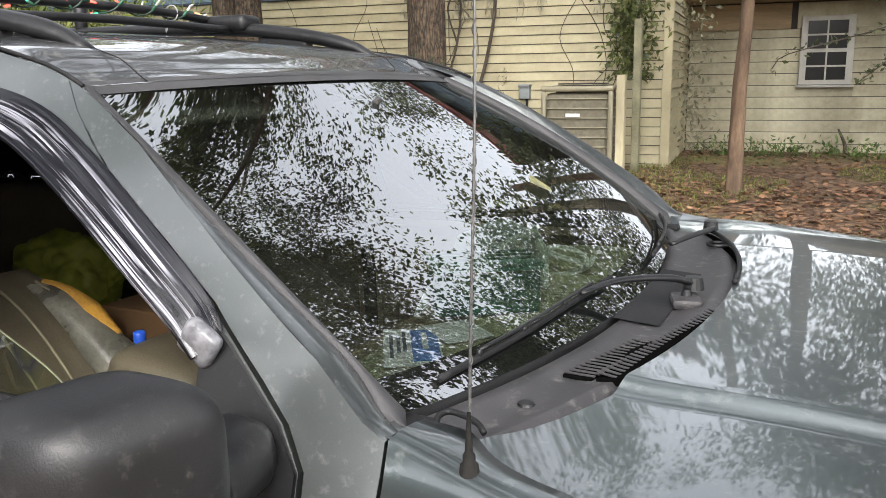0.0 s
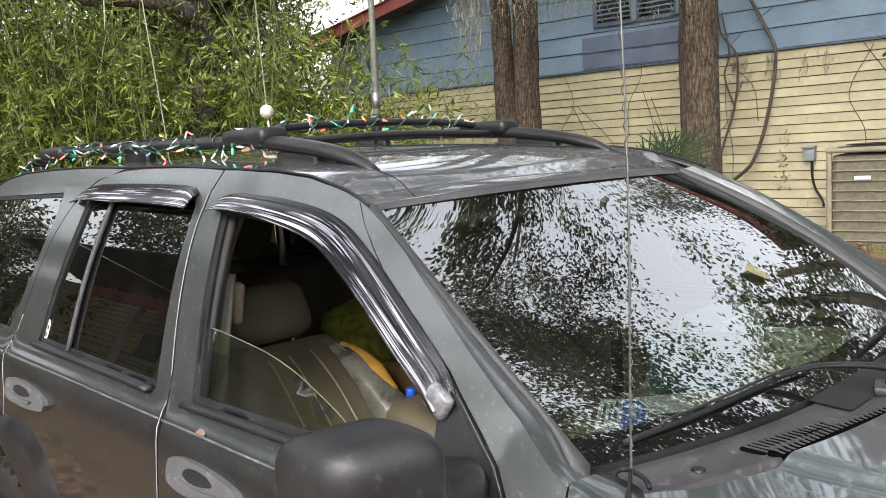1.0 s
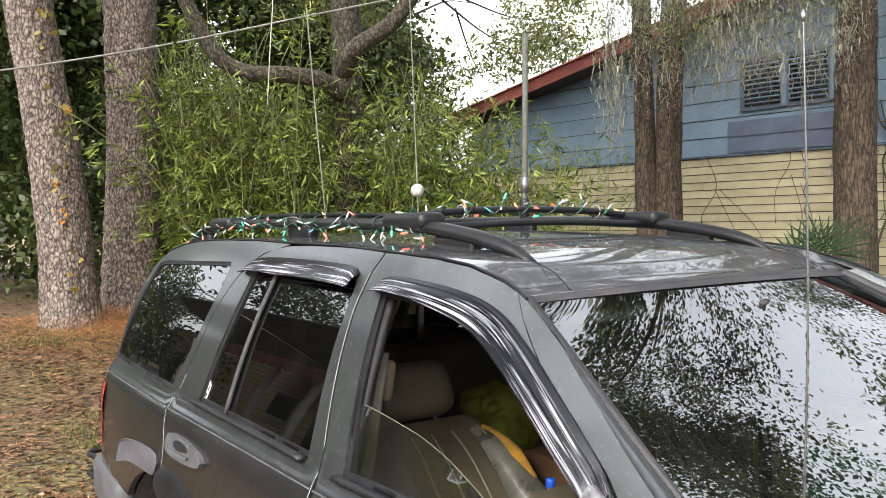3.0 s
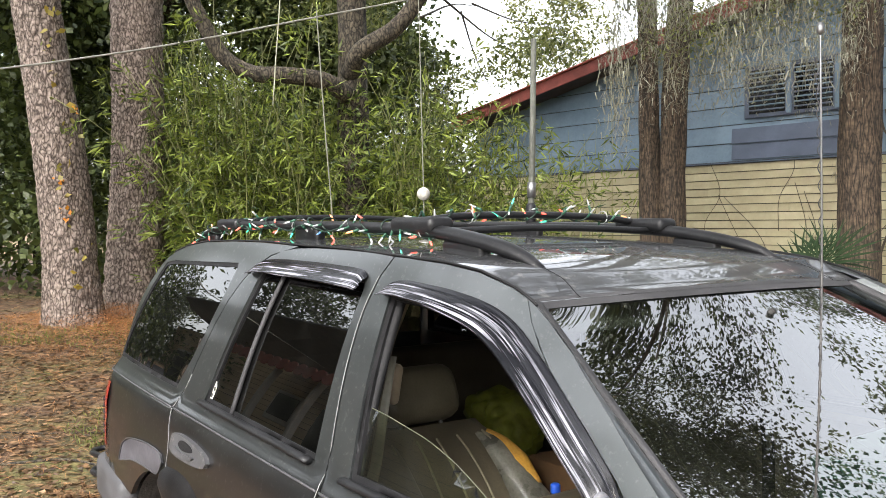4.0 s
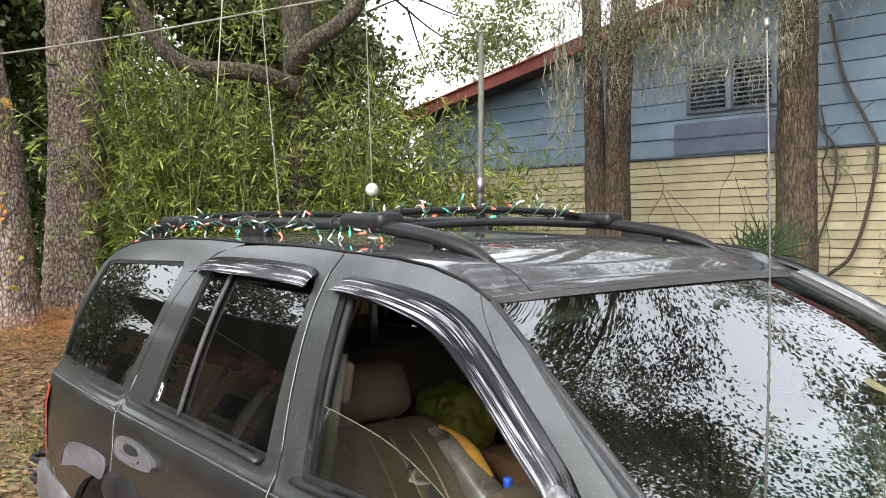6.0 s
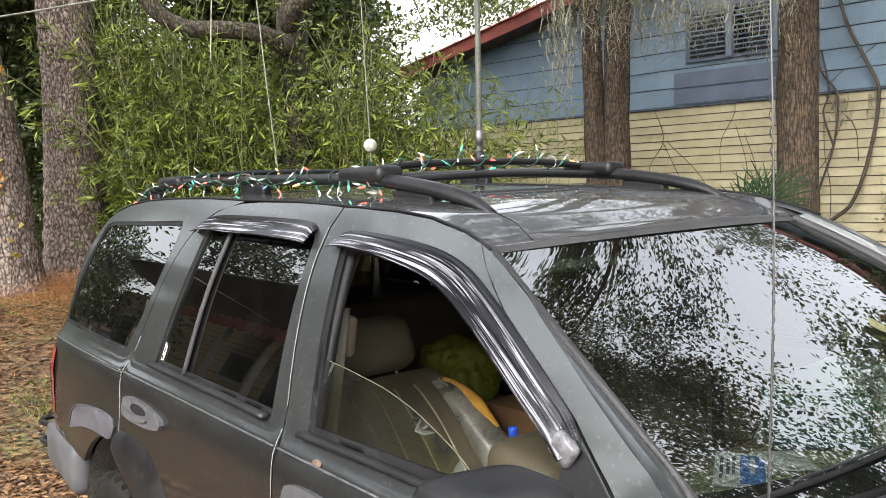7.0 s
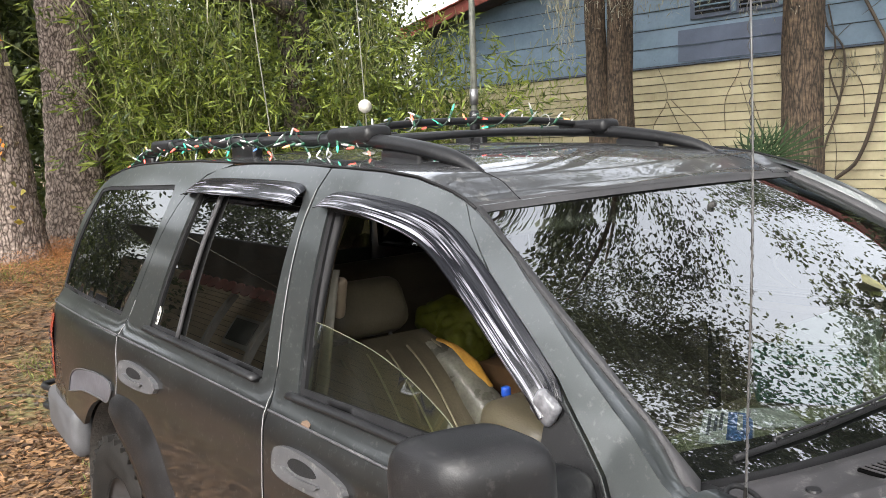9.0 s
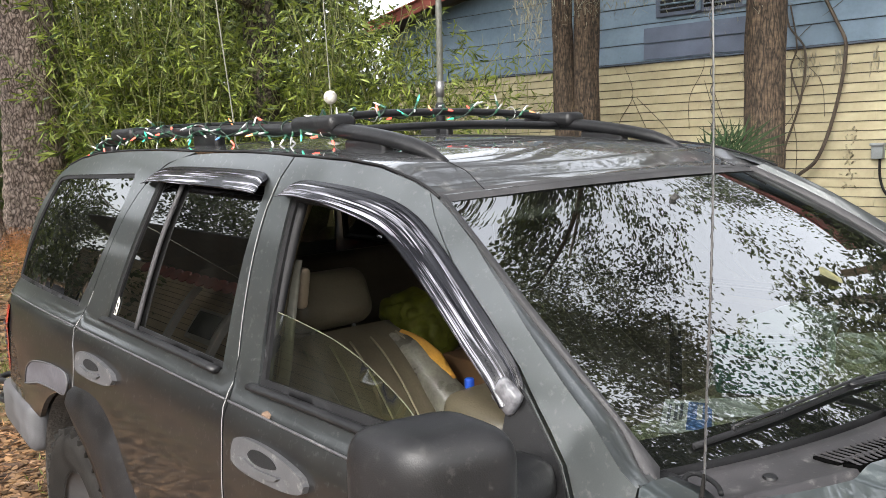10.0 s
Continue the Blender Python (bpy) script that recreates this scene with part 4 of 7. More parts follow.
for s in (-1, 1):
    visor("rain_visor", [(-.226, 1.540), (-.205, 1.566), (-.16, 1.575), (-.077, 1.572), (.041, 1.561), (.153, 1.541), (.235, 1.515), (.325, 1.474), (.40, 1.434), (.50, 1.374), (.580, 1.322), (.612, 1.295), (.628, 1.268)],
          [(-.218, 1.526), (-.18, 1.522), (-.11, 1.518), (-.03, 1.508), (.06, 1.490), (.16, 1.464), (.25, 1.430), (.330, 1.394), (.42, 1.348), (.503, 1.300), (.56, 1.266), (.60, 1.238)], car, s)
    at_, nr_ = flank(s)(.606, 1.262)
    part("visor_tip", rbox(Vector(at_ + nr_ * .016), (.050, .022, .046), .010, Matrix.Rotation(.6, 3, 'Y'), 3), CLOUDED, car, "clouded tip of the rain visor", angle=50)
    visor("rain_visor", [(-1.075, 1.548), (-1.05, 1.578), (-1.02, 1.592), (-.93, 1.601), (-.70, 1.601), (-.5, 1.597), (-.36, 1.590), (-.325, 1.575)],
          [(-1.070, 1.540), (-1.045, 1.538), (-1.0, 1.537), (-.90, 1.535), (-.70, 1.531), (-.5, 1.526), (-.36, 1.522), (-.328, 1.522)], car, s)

# door mirror on the near side: shell, arm and sail
for s in (-1,):
    prof = []
    for k in range(27):
        u = math.sin((k / 26 - .5) * math.pi)
        e = (1 - abs(u) ** 5.0) ** (1 / 3.6)
        prof.append((u, e))
    rings = []
    for u, e in prof:
        y = s * (1.005 + .077 * u)
        cz, h = 1.209 + .010 * (1 - u), (.080 + .004 * u) * e + .001
        d = .074 * e + .001
        ring = []
        for a in np.linspace(0, 2 * math.pi, 49):
            ca, sa = math.cos(a), math.sin(a)
            rx = math.copysign(abs(ca) ** .55, ca)
            rz = math.copysign(abs(sa) ** .42, sa)
            ring.append((.676 + d * rx * (1.15 if rx > 0 else .8) - .035 * u, y, cz + h * rz))
        rings.append(ring)
    shell = loft("door_mirror", rings, PLASTIC, car, "large black plastic door mirror with scuffs")
    part("mirror_arm", rbox((.685, s * .875, 1.165), (.10, .16, .085), .034, Matrix.Rotation(-s * .1, 3, 'Z'), 3), PLASTIC, shell, angle=50)
    sail = [(.600, 1.10), (.748, 1.10), (.743, 1.145), (.714, 1.190), (.676, 1.228), (.638, 1.266), (.612, 1.288), (.604, 1.254), (.606, 1.18)]
    sheet("mirror_sail", sail, flank(s, .009), PLASTIC, shell, "", rim=.02)
    part("mirror_glass", rbox((.645, s * .998, 1.208), (.004, .11, .10), .002), mat("silver_mirror", (.8, .8, .8), .02, 1.0, .02, bump=0), shell)
    ring = [(.690 + .056 * math.cos(a), s * .905, 1.165 + .046 * math.sin(a)) for a in np.linspace(-1.2, 1.6, 16)]
    tube("joint_line", ring, .003, RUBBER, shell, "", 5)
    seam = [(.676 + .0855 * math.sin(b) - .035 * (q / .086), s * (.998 + q), 1.150) for q, b in zip(np.linspace(-.07, .07, 14), np.full(14, 1.5))]
    tube("shell_joint", seam, .0018, RUBBER, shell, "", 5)
    SCUFF = mat("pale_scuff", (.38, .38, .38), .6)
    for q, z, w in ((.02, 1.278, .012), (-.05, 1.276, .007), (.055, 1.268, .006), (-.02, 1.225, .005), (.01, 1.185, .006)):
        part("scuff", rbox((.676 + .082 - .035 * (q / .086) - (.030 if z > 1.26 else 0), s * (.998 + q), z), (.006, w, .004), .001), SCUFF, shell)

# floor pan closes the car below
part("floor_pan", rbox((0, 0, .42), (4.2, 1.5, .10), .03), DARK_TRIM, car)
part("firewall", rbox((.78, 0, .78), (.06, 1.50, .62), .02), DARK_TRIM, car)

# ---- roof rack, string of lights, aerials ----
RAIL = [(-2.12, 1.630), (-2.04, 1.660), (-1.925, 1.687), (-1.69, 1.708), (-1.19, 1.708), (-.75, 1.702), (-.332, 1.688), (-.184, 1.672), (-.074, 1.655), (.028, 1.631), (.096, 1.600)]


def rail_y(x):
    """Half the distance between the rails, which close up towards the front."""
    return lerp(x, [(-2.2, .50), (-1.2, .485), (-.6, .455), (.2, .45)])


for s in (-1, 1):
    line = smooth_line([(x, s * rail_y(x), z) for x, z in RAIL], 70)
    rad = np.interp(np.linspace(0, 1, 70), [0, .05, .5, .86, .94, 1], [.012, .024, .025, .031, .029, .012])
    rail = tube("roof_rail", line, rad, PLASTIC, car, "faded black plastic roof rail", 16, .62)
    for x in (-1.95, -1.05, -.20):
        z = lerp(x, RAIL)
        part("rail_foot", rbox((x, s * rail_y(x), z - .030), (.17, .036, .045), .012, seg=3), PLASTIC, rail, angle=40)
for x0, zb in ((-.44, 1.718), (-1.74, 1.724)):
    w = rail_y(x0)
    bar = tube("cross_bar", smooth_line([(x0, -w, zb - .004), (x0 - .02, -.28, zb + .014), (x0 - .03, 0, zb + .020), (x0 - .02, .28, zb + .014), (x0, w, zb - .004)], 30), .015, PLASTIC, car, "black rack cross bar", 12, .75)
    if x0 > -1:
        tube("lower_bar", smooth_line([(x0 + .07, -w + .01, zb - .030), (x0 + .06, 0, zb - .020), (x0 + .07, w - .01, zb - .030)], 20), .013, PLASTIC, bar, "", 12, .8)
    for s in (-1, 1):
        part("bracket", rbox((x0 + .03, s * (w - .004), zb - .012), (.21, .085, .045), .018, seg=3), PLASTIC, bar, angle=40)

lights = thing("string_lights", "string of small coloured holiday bulbs wound round the roof rack", "holiday lights")
WIRE = mat("dark_green_wire", (.006, .020, .012), .5, var=.2)
SOCKET = mat("green_bulb_socket", (.02, .09, .05), .45, var=.2)
WHITE_TIE = mat("white_cable_tie", (.36, .36, .35), .4, var=.05)
bulbs = [lit("red_bulb", (.7, .10, .07), .45), lit("orange_bulb", (.75, .28, .12), .4), mat("clear_bulb", (.45, .46, .45), .15, var=.05, bump=0), mat("white_bulb", (.55, .55, .54), .2, var=.05, bump=0), lit("green_bulb", (.05, .38, .24), .4), lit("blue_bulb", (.10, .20, .42), .3)]
r2 = np.random.default_rng(21)
route = []
for k, x in enumerate(np.linspace(-2.08, -.30, 300)):
    a = k * .33
    route.append((x + .03 * math.sin(k * .21), -rail_y(x) + .031 * math.cos(a), lerp(x, RAIL) + .006 + .021 * math.sin(a)))
for k, y in enumerate(np.linspace(-.45, .45, 170)):
    a = k * .30
    route.append((-.44 - .03 * (1 - (y / .52) ** 2) + .022 * math.cos(a), y, 1.720 + .020 * (1 - (y / .52) ** 2) + .018 * math.sin(a)))
tube("wire", route, .0028, WIRE, lights, "dark green wire", 5)
side_run = [(x, -rail_y(x) - .027 + .008 * math.sin(x * 31), lerp(x, RAIL) - .008 + .010 * math.sin(x * 23)) for x in np.linspace(-2.06, -.3, 160)]
tube("wire", side_run, .0028, WIRE, lights, "", 5)
bulb_me, cup_me = {}, None
for i in range(0, 470, 5):
    p = np.array(route[i]) if i % 2 == 0 or i >= 300 else np.array(side_run[min(159, int(i * .53))])
    d = r2.normal(size=3) * np.array((.6, .8, .7)) + np.array((0, -.25, .10 if i >= 300 else -.05))
    d /= np.linalg.norm(d)
    rot = Vector(d).to_track_quat('Z', 'Y').to_matrix().to_4x4()
    m = bulbs[int(r2.choice(6, p=[.18, .06, .36, .27, .09, .04]))]
    if m.name not in bulb_me:
        vv, ff = tube_data([(0, 0, .016), (0, 0, .022), (0, 0, .034), (0, 0, .041)], [.0028, .0034, .0028, .0006], 6)
        ob = raw("bulb", vv, ff, m, lights)
        bulb_me[m.name] = ob.data
    else:
        ob = new("bulb", bulb_me[m.name])
        ob.parent = lights
    ob.matrix_basis = Matrix.Translation(p) @ rot
    if cup_me is None:
        vv, ff = tube_data([(0, 0, -.002), (0, 0, .004), (0, 0, .018)], [.0034, .0042, .0038], 6)
        cup = raw("socket", vv, ff, SOCKET, ob)
        cup_me = cup.data
    else:
        cup = new("socket", cup_me)
        cup.parent = ob
for x in (-1.12, -.37):
    z = lerp(x, RAIL)
    ring = [(x + .004 * math.sin(a), -rail_y(x) + .030 * math.cos(a), z + .022 * math.sin(a)) for a in np.linspace(0, 6.0, 16)]
    tube("cable_tie", ring, .0017, WHITE_TIE, lights, "", 5)
for y in (-.25, .30):
    ring = [(-.46 + .022 * math.cos(a), y, 1.732 + .020 * math.sin(a)) for a in np.linspace(0, 6.0, 16)]
    tube("cable_tie", ring, .0017, WHITE_TIE, lights, "", 5)

# aerials
aerial = tube("whip_aerial", smooth_line([(.918, -.74, 1.205), (.921, -.741, 1.32), (.927, -.742, 1.5), (.927, -.74, 1.65), (.922, -.74, 1.94)], 80), np.interp(np.linspace(0, 1, 80), [0, 1], [.0017, .0012]), STEEL, car, "thin flexible whip aerial")
spir = [(.918 + .009 * math.sin(math.pi * k / 400) + .0017 * math.cos(k * .5), -.741 + .0017 * math.sin(k * .5), 1.21 + .70 * k / 400) for k in range(400)]
tube("aerial_wire", spir, .0007, HANDLE_GREY, aerial, "", 4)
tube("aerial_base", [(.942, -.793, 1.135), (.941, -.790, 1.146), (.939, -.785, 1.162), (.934, -.775, 1.184), (.9335, -.774, 1.186), (.931, -.769, 1.190), (.930, -.767, 1.192), (.926, -.758, 1.200), (.921, -.748, 1.208), (.918, -.741, 1.222)], [.0115, .0128, .0124, .0092, .0064, .0064, .0044, .0034, .0026, .0020], TYRE, aerial, "black rubber base", 18)
tube("aerial_tip", [(.922, -.74, 1.935), (.922, -.74, 1.94), (.922, -.74, 1.95)], [.002, .005, .003], STEEL, aerial, "", 8)
ball_rod = tube("ball_aerial", smooth_line([(-1.652, .38, 1.655), (-1.652, .38, 1.80), (-1.665, .38, 2.1), (-1.70, .38, 2.85), (-1.73, .37, 3.3)], 30), .0027, PALE_ROD, car, "thin pale rod aerial with a ball", 6)
bm = bmesh.new()
bmesh.ops.create_uvsphere(bm, u_segments=20, v_segments=12, radius=.030, matrix=Matrix.Translation((-1.655, .38, 1.852)))
part("aerial_ball", bm, mat("dirty_white_ball", (.42, .40, .35), .6, var=.25, scale=40, fine=150), ball_rod, "dirty white ball", smooth=True)
tube("rod_aerial", smooth_line([(-1.345, -.24, 1.655), (-1.35, -.24, 1.75), (-1.36, -.265, 2.1), (-1.372, -.29, 2.52)], 20), .0026, PALE_ROD, car, "thin pale rod aerial", 6)
mast = tube("mast_aerial", [(-1.022, .475, 1.70), (-1.021, .475, 1.80), (-1.014, .475, 1.99), (-1.007, .475, 2.443)], [.014, .013, .0125, .011], mat("weathered_grey_mast", (.075, .078, .062), .6, var=.3, scale=30), car, "thick grey mast aerial on the rack", 10)
tube("mast_sleeve", [(-1.020, .475, 1.818), (-1.018, .475, 1.878)], .0175, STEEL, mast, "bright metal sleeve", 12)
tube("mast_mount", [(-1.022, .475, 1.68), (-1.021, .475, 1.785), (-1.021, .475, 1.795)], [.020, .020, .014], PLASTIC, mast, "", 10)

# ---- inside the car ----
rows = []
for u in np.linspace(0, 1, 20):
    x = -2.0 + 2.18 * u
    w = half_width(x, lerp(x, ROOF_SEAM)) - .03
    rows.append([(x, v * w, roof_z(x, v * w) - .035) for v in np.linspace(-1, 1, 15)])
loft("headliner", rows, mat("dim_grey_headliner", (.10, .095, .08), .9, var=.1), car)
for s in (-1, 1):
    # inner door skins and pillar trims
    fl = flank(s)
    sheet("door_lining", [(-.16, .50), (.72, .50), (.70, 1.15), (.55, 1.125), (.2, 1.115), (-.16, 1.11)], flank(s, -.05), TAN_PLASTIC, car, "tan plastic door lining", rim=.03)
    sheet("door_lining", [(-.88, .50), (-.23, .50), (-.23, 1.12), (-1.2, 1.12), (-1.1, .8)], flank(s, -.05), TAN_PLASTIC, car, "", rim=.03)
    pts = [fl(x, z)[0] - fl(x, z)[1] * .05 for x, z in smooth_line([(-.225, 1.60), (-.225, 1.45), (-.195, 1.28), (-.165, 1.10)], 16)]
    tube("pillar_trim", pts, .036, TAN_PLASTIC, car, "tan pillar trim", 8, .6)
    # seat-belt strap along the pillar
    pts = [fl(x, z)[0] - fl(x, z)[1] * .095 for x, z in smooth_line([(-.25, 1.42), (-.215, 1.30), (-.18, 1.15), (-.17, .95)], 16)]
    tube("seat_belt", pts, .020, mat("grey_webbing", (.25, .24, .2), .8), car, "", 6, .12)
    part("belt_guide", rbox((-.305, s * .60, 1.30), (.03, .03, .11), .013, Matrix.Rotation(.25, 3, 'Y'), 3), mat("pale_bone_plastic", (.24, .19, .135), .5), car, "pale plastic belt guide", angle=60)


PIPING = mat("pale_seat_piping", (.20, .18, .12), .6)


def seat(y, worn):
    """A front seat: cushion, back with bolsters, headrest on two posts."""
    st = part("front_seat", rbox((-.10, y, .70), (.55, .50, .16), .06, Matrix.Rotation(-.12, 3, 'Y'), 4), LEATHER, car, "tan leather front seat" + (", torn to the foam" if worn else ""), angle=60)
    rot = Matrix.Rotation(-.42, 3, 'Y')
    rows = []
    for i in range(19):
        u = i / 18
        c = np.array((-.17, y, .72)) + u * np.array((-.34, 0, .40))
        hw = .235 - .05 * max(0, u - .55) ** 1.5 * 3
        th = .062 * (1 - u ** 6) + .006
        row = []
        for k in range(25):
            v = k / 12 - 1
            pleat = .008 * abs(math.sin(v * 7.5)) if abs(v) < .66 else .038 * math.sin((abs(v) - .66) / .34 * math.pi * .8)
            row.append(tuple(c + np.array((.8, 0, .55)) * (th * (1 - abs(v) ** 8) + pleat * (1 - u ** 8)) + np.array((0, v * hw, 0))))
        rows.append(row)
    part_back = loft("seat_back", rows, LEATHER, st, "pleated tan leather")
    for k in (3, 8, 12, 16, 21):
        tube("piping", [np.array(r[k]) + np.array((.004, 0, .003)) for r in rows[2:17]], .0035, PIPING, part_back, "", 5)
    loft("seat_shell", [[(p[0] - .17 * (1 - (2 * i / 24 - 1) ** 8), p[1], p[2] - .06) for i, p in enumerate(r)] for r in rows], LEATHER, st)
    for side_ in (-1, 1):
        pts = smooth_line([(-.08, y + side_ * .19, .76), (-.17, y + side_ * .195, .87), (-.29, y + side_ * .19, .965), (-.41, y + side_ * .175, 1.05), (-.49, y + side_ * .14, 1.085)], 20)
        m = LEATHER_GREY if worn and side_ > 0 else LEATHER
        b = tube("bolster", pts, np.interp(np.linspace(0, 1, 20), [0, .3, .8, 1], [.055, .060, .052, .03]), m, st, "cracked grey leather" if worn and side_ > 0 else "", 14, .9)
        if worn and side_ > 0:
            pts2 = [tuple(np.array(p) + np.array((.034, .022, .022))) for p in pts[10:19]]
            tube("torn_foam", smooth_line(pts2, 16), np.interp(np.linspace(0, 1, 16), [0, .4, 1], [.014, .026, .010]), FOAM, b, "yellow foam showing through a tear", 10, .9)
            pts3 = [tuple(np.array(p) + np.array((.045, .012, .025))) for p in pts[3:7]]
            tube("torn_foam", smooth_line(pts3, 10), np.interp(np.linspace(0, 1, 10), [0, .5, 1], [.01, .026, .01]), FOAM, b, "", 8, .8)
    bm = rbox((-.555, y, 1.205), (.12, .28, .17), .055, rot, 4)
    part("headrest", bm, LEATHER, st, angle=60)
    for side_ in (-.07, .07):
        tube("headrest_post", [(-.50, y + side_, 1.06), (-.53, y + side_, 1.15)], .007, STEEL, st, "", 6)
    return st


seat(-.38, True)
seat(.38, False)
part("rear_bench", rbox((-1.0, 0, .70), (.5, 1.2, .2), .06, seg=3), LEATHER, car, angle=60)
part("rear_bench_back", rbox((-1.25, 0, .98), (.16, 1.2, .5), .06, Matrix.Rotation(-.3, 3, 'Y'), 3), LEATHER, car, angle=60)
part("centre_console", rbox((.02, 0, .76), (.75, .22, .26), .04, seg=3), DARK_TRIM, car, angle=60)
part("lower_dash", rbox((.56, 0, .93), (.34, 1.42, .26), .06, seg=3), TAN_PLASTIC, car, "tan dashboard", angle=60)
rows = []
for u in np.linspace(0, 1, 12):
    rows.append([(.42 + (.872 - .13 * abs(v) ** 2.0 - .42) * u, v * (.605 + .01 * u), 1.06 + .055 * math.sin(min(1, u * 1.6) * math.pi / 2) - .03 * (1 - u) ** 4 + (.02 * math.exp(-((v - .55) / .25) ** 2) * math.sin(u * math.pi))) for v in np.linspace(-1, 1, 31)])
loft("dash_top", rows, DASH, car, "dusty greenish dashboard top")
# steering wheel
ringp = [Vector((0, .185 * math.cos(a), .185 * math.sin(a))) for a in np.linspace(0, 2 * math.pi, 40)]
wm = Matrix.Translation((.36, .37, 1.02)) @ Matrix.Rotation(.45, 4, 'Y')
swheel = tube("steering_wheel", [wm @ p for p in ringp], .014, mat("pale_worn_wheel_cover", (.30, .32, .28), .5, var=.2), car, "pale worn steering wheel", 8)
for a in (.2, math.pi - .2, -math.pi / 2):
    tube("spoke", [wm @ Vector((0, 0, 0)), wm @ Vector((0, .18 * math.cos(a), .18 * math.sin(a)))], .014, DARK_TRIM, swheel, "", 6, .6)
part("wheel_hub", rbox(wm @ Vector((0, 0, 0)), (.05, .13, .11), .025, wm.to_3x3(), 3), DARK_TRIM, swheel, angle=50)
rv = part("rear_view_mirror", rbox((.33, .0, 1.475), (.03, .23, .07), .014, Matrix.Rotation(.15, 3, 'Z'), 3), DARK_TRIM, car, "black rear-view mirror", angle=50)
tube("mirror_stem", [(.33, 0, 1.48), (.375, 0, 1.51)], .008, DARK_TRIM, rv, "", 6)
for s in (-1, 1):
    part("sun_visor", rbox((.20, s * .34, 1.515), (.17, .40, .018), .008, Matrix.Rotation(.30, 3, 'Y'), 2), mat("grey_visor_cloth", (.085, .085, .07), .8), car, "pale sun visor", angle=50)

# things lying in the car
GREEN_BOX = mat("dark_green_box", (.016, .055, .042), .4, var=.25, scale=12)
rz = Matrix.Rotation(.62, 3, 'Z')
tool = thing("tool_box", "dark green plastic box with a ribbed lid on the dashboard", "box", (.62, -.045, 1.115))
part("box_body", rbox((0, 0, .042), (.20, .11, .084), .008, rz), GREEN_BOX, tool, angle=40)
part("box_lid", rbox((0, 0, .092), (.21, .12, .018), .006, rz), mat("green_lid", (.03, .085, .065), .35, var=.2), tool, angle=40)
for k in (-1, 0, 1):
    part("lid_rib", rbox(rz @ Vector((0, k * .03, .103)), (.19, .008, .006), .002, rz), GREEN_BOX, tool)
PAPER = mat("white_paper", (.50, .51, .50), .7, var=.05)
mail = thing("mailer", "white and blue printed mailer lying on the dashboard", "paper", (.61, -.31, 1.113))
rp = Matrix.Rotation(.55, 3, 'Z')
part("sheet", rbox((0, 0, .004), (.095, .19, .003), .001, rp), PAPER, mail)
part("blue_panel", rbox(rp @ Vector((.022, .0, .0062)), (.045, .16, .001), .0003, rp), mat("blue_print", (.07, .16, .42), .6, var=.1), mail, "blue printed band")
for k, (w, o) in enumerate(((.12, -.034), (.09, -.022), (.10, -.012))):
    part("print_bar", rbox(rp @ Vector((o, .01 * k, .0064)), (.006, w, .001), .0003, rp), mat("dark_print", (.06, .07, .10), .6), mail)
part("print_bar", rbox(rp @ Vector((.022, .02, .0072)), (.010, .09, .001), .0003, rp), PAPER, mail)
part("back_sheet", rbox((.035, .10, .006), (.09, .11, .002), .0006, Matrix.Rotation(.9, 3, 'Z')), PAPER, mail)
tray = thing("dash_tray", "pale greenish clip and coiled cable on the dashboard", "cable", (.66, .17, 1.118))
part("clip_plate", rbox((0, 0, .045), (.012, .11, .09), .006, Matrix.Rotation(.5, 3, 'Z')), mat("pale_green_plastic", (.34, .40, .33), .35), tray, angle=40)
coil = [(.03 + .045 * math.cos(a), .07 + .045 * math.sin(a) + .02 * a / 6, .03 + .03 * math.sin(a * .5)) for a in np.linspace(0, 13, 60)]
tube("coiled_cable", coil, .006, mat("pale_cable", (.45, .48, .42), .4), tray, "", 6)
case = thing("grey_case", "grey-green plastic instrument case behind the wheel", "case", (.50, .30, 1.10))
part("case_body", rbox((0, 0, .05), (.12, .26, .09), .012, Matrix.Rotation(.35, 3, 'Y')), mat("grey_green_plastic", (.13, .16, .14), .4), case, angle=40)
part("case_face", rbox((.055, 0, .075), (.012, .22, .05), .004, Matrix.Rotation(.35, 3, 'Y')), mat("pale_face", (.30, .34, .30), .35), case)
bottle = thing("water_bottle", "small clear bottle with a blue cap", "bottle", (-.14, -.20, .805))
tube("bottle_body", [(0, 0, 0), (0, 0, .02), (0, 0, .14), (0, 0, .17), (0, 0, .185)], [.028, .032, .032, .018, .014], glass("clear_plastic", (.85, .88, .88), 1.4, .05), bottle, "", 14)
tube("bottle_cap", [(0, 0, .182), (0, 0, .185), (0, 0, .207), (0, 0, .210)], [.010, .0135, .0135, .010], mat("blue_cap", (.02, .09, .55), .35, var=.05), bottle, "bright blue cap", 14)
v, f = [], []
bm = bmesh.new()
bmesh.ops.create_icosphere(bm, subdivisions=5, radius=.115)
for q in bm.verts:
    n0 = noise.noise(q.co * 13) * .06 + abs(noise.noise(q.co * 24)) * .07 + abs(noise.noise(q.co * 8 + Vector((3, 1, 2)))) * .06
    q.co = q.co * (1 + n0 * 5)
    q.co.z *= .85
bmesh.ops.transform(bm, matrix=Matrix.Translation((-.70, .10, 1.03)), verts=bm.verts)
bag = part("crumpled_bag", bm, mat("yellow_green_cloth", (.13, .14, .012), .7, var=.3, scale=14, fine=80), None, smooth=True)
tagged(bag, "crumpled yellow-green cloth bag on the rear seat", "bag")
crate = part("cardboard_box", rbox((-.28, .08, .90), (.26, .30, .22), .006), BROWN_TRIM, None)
tagged(crate, "brown cardboard box beside the seat", "box")
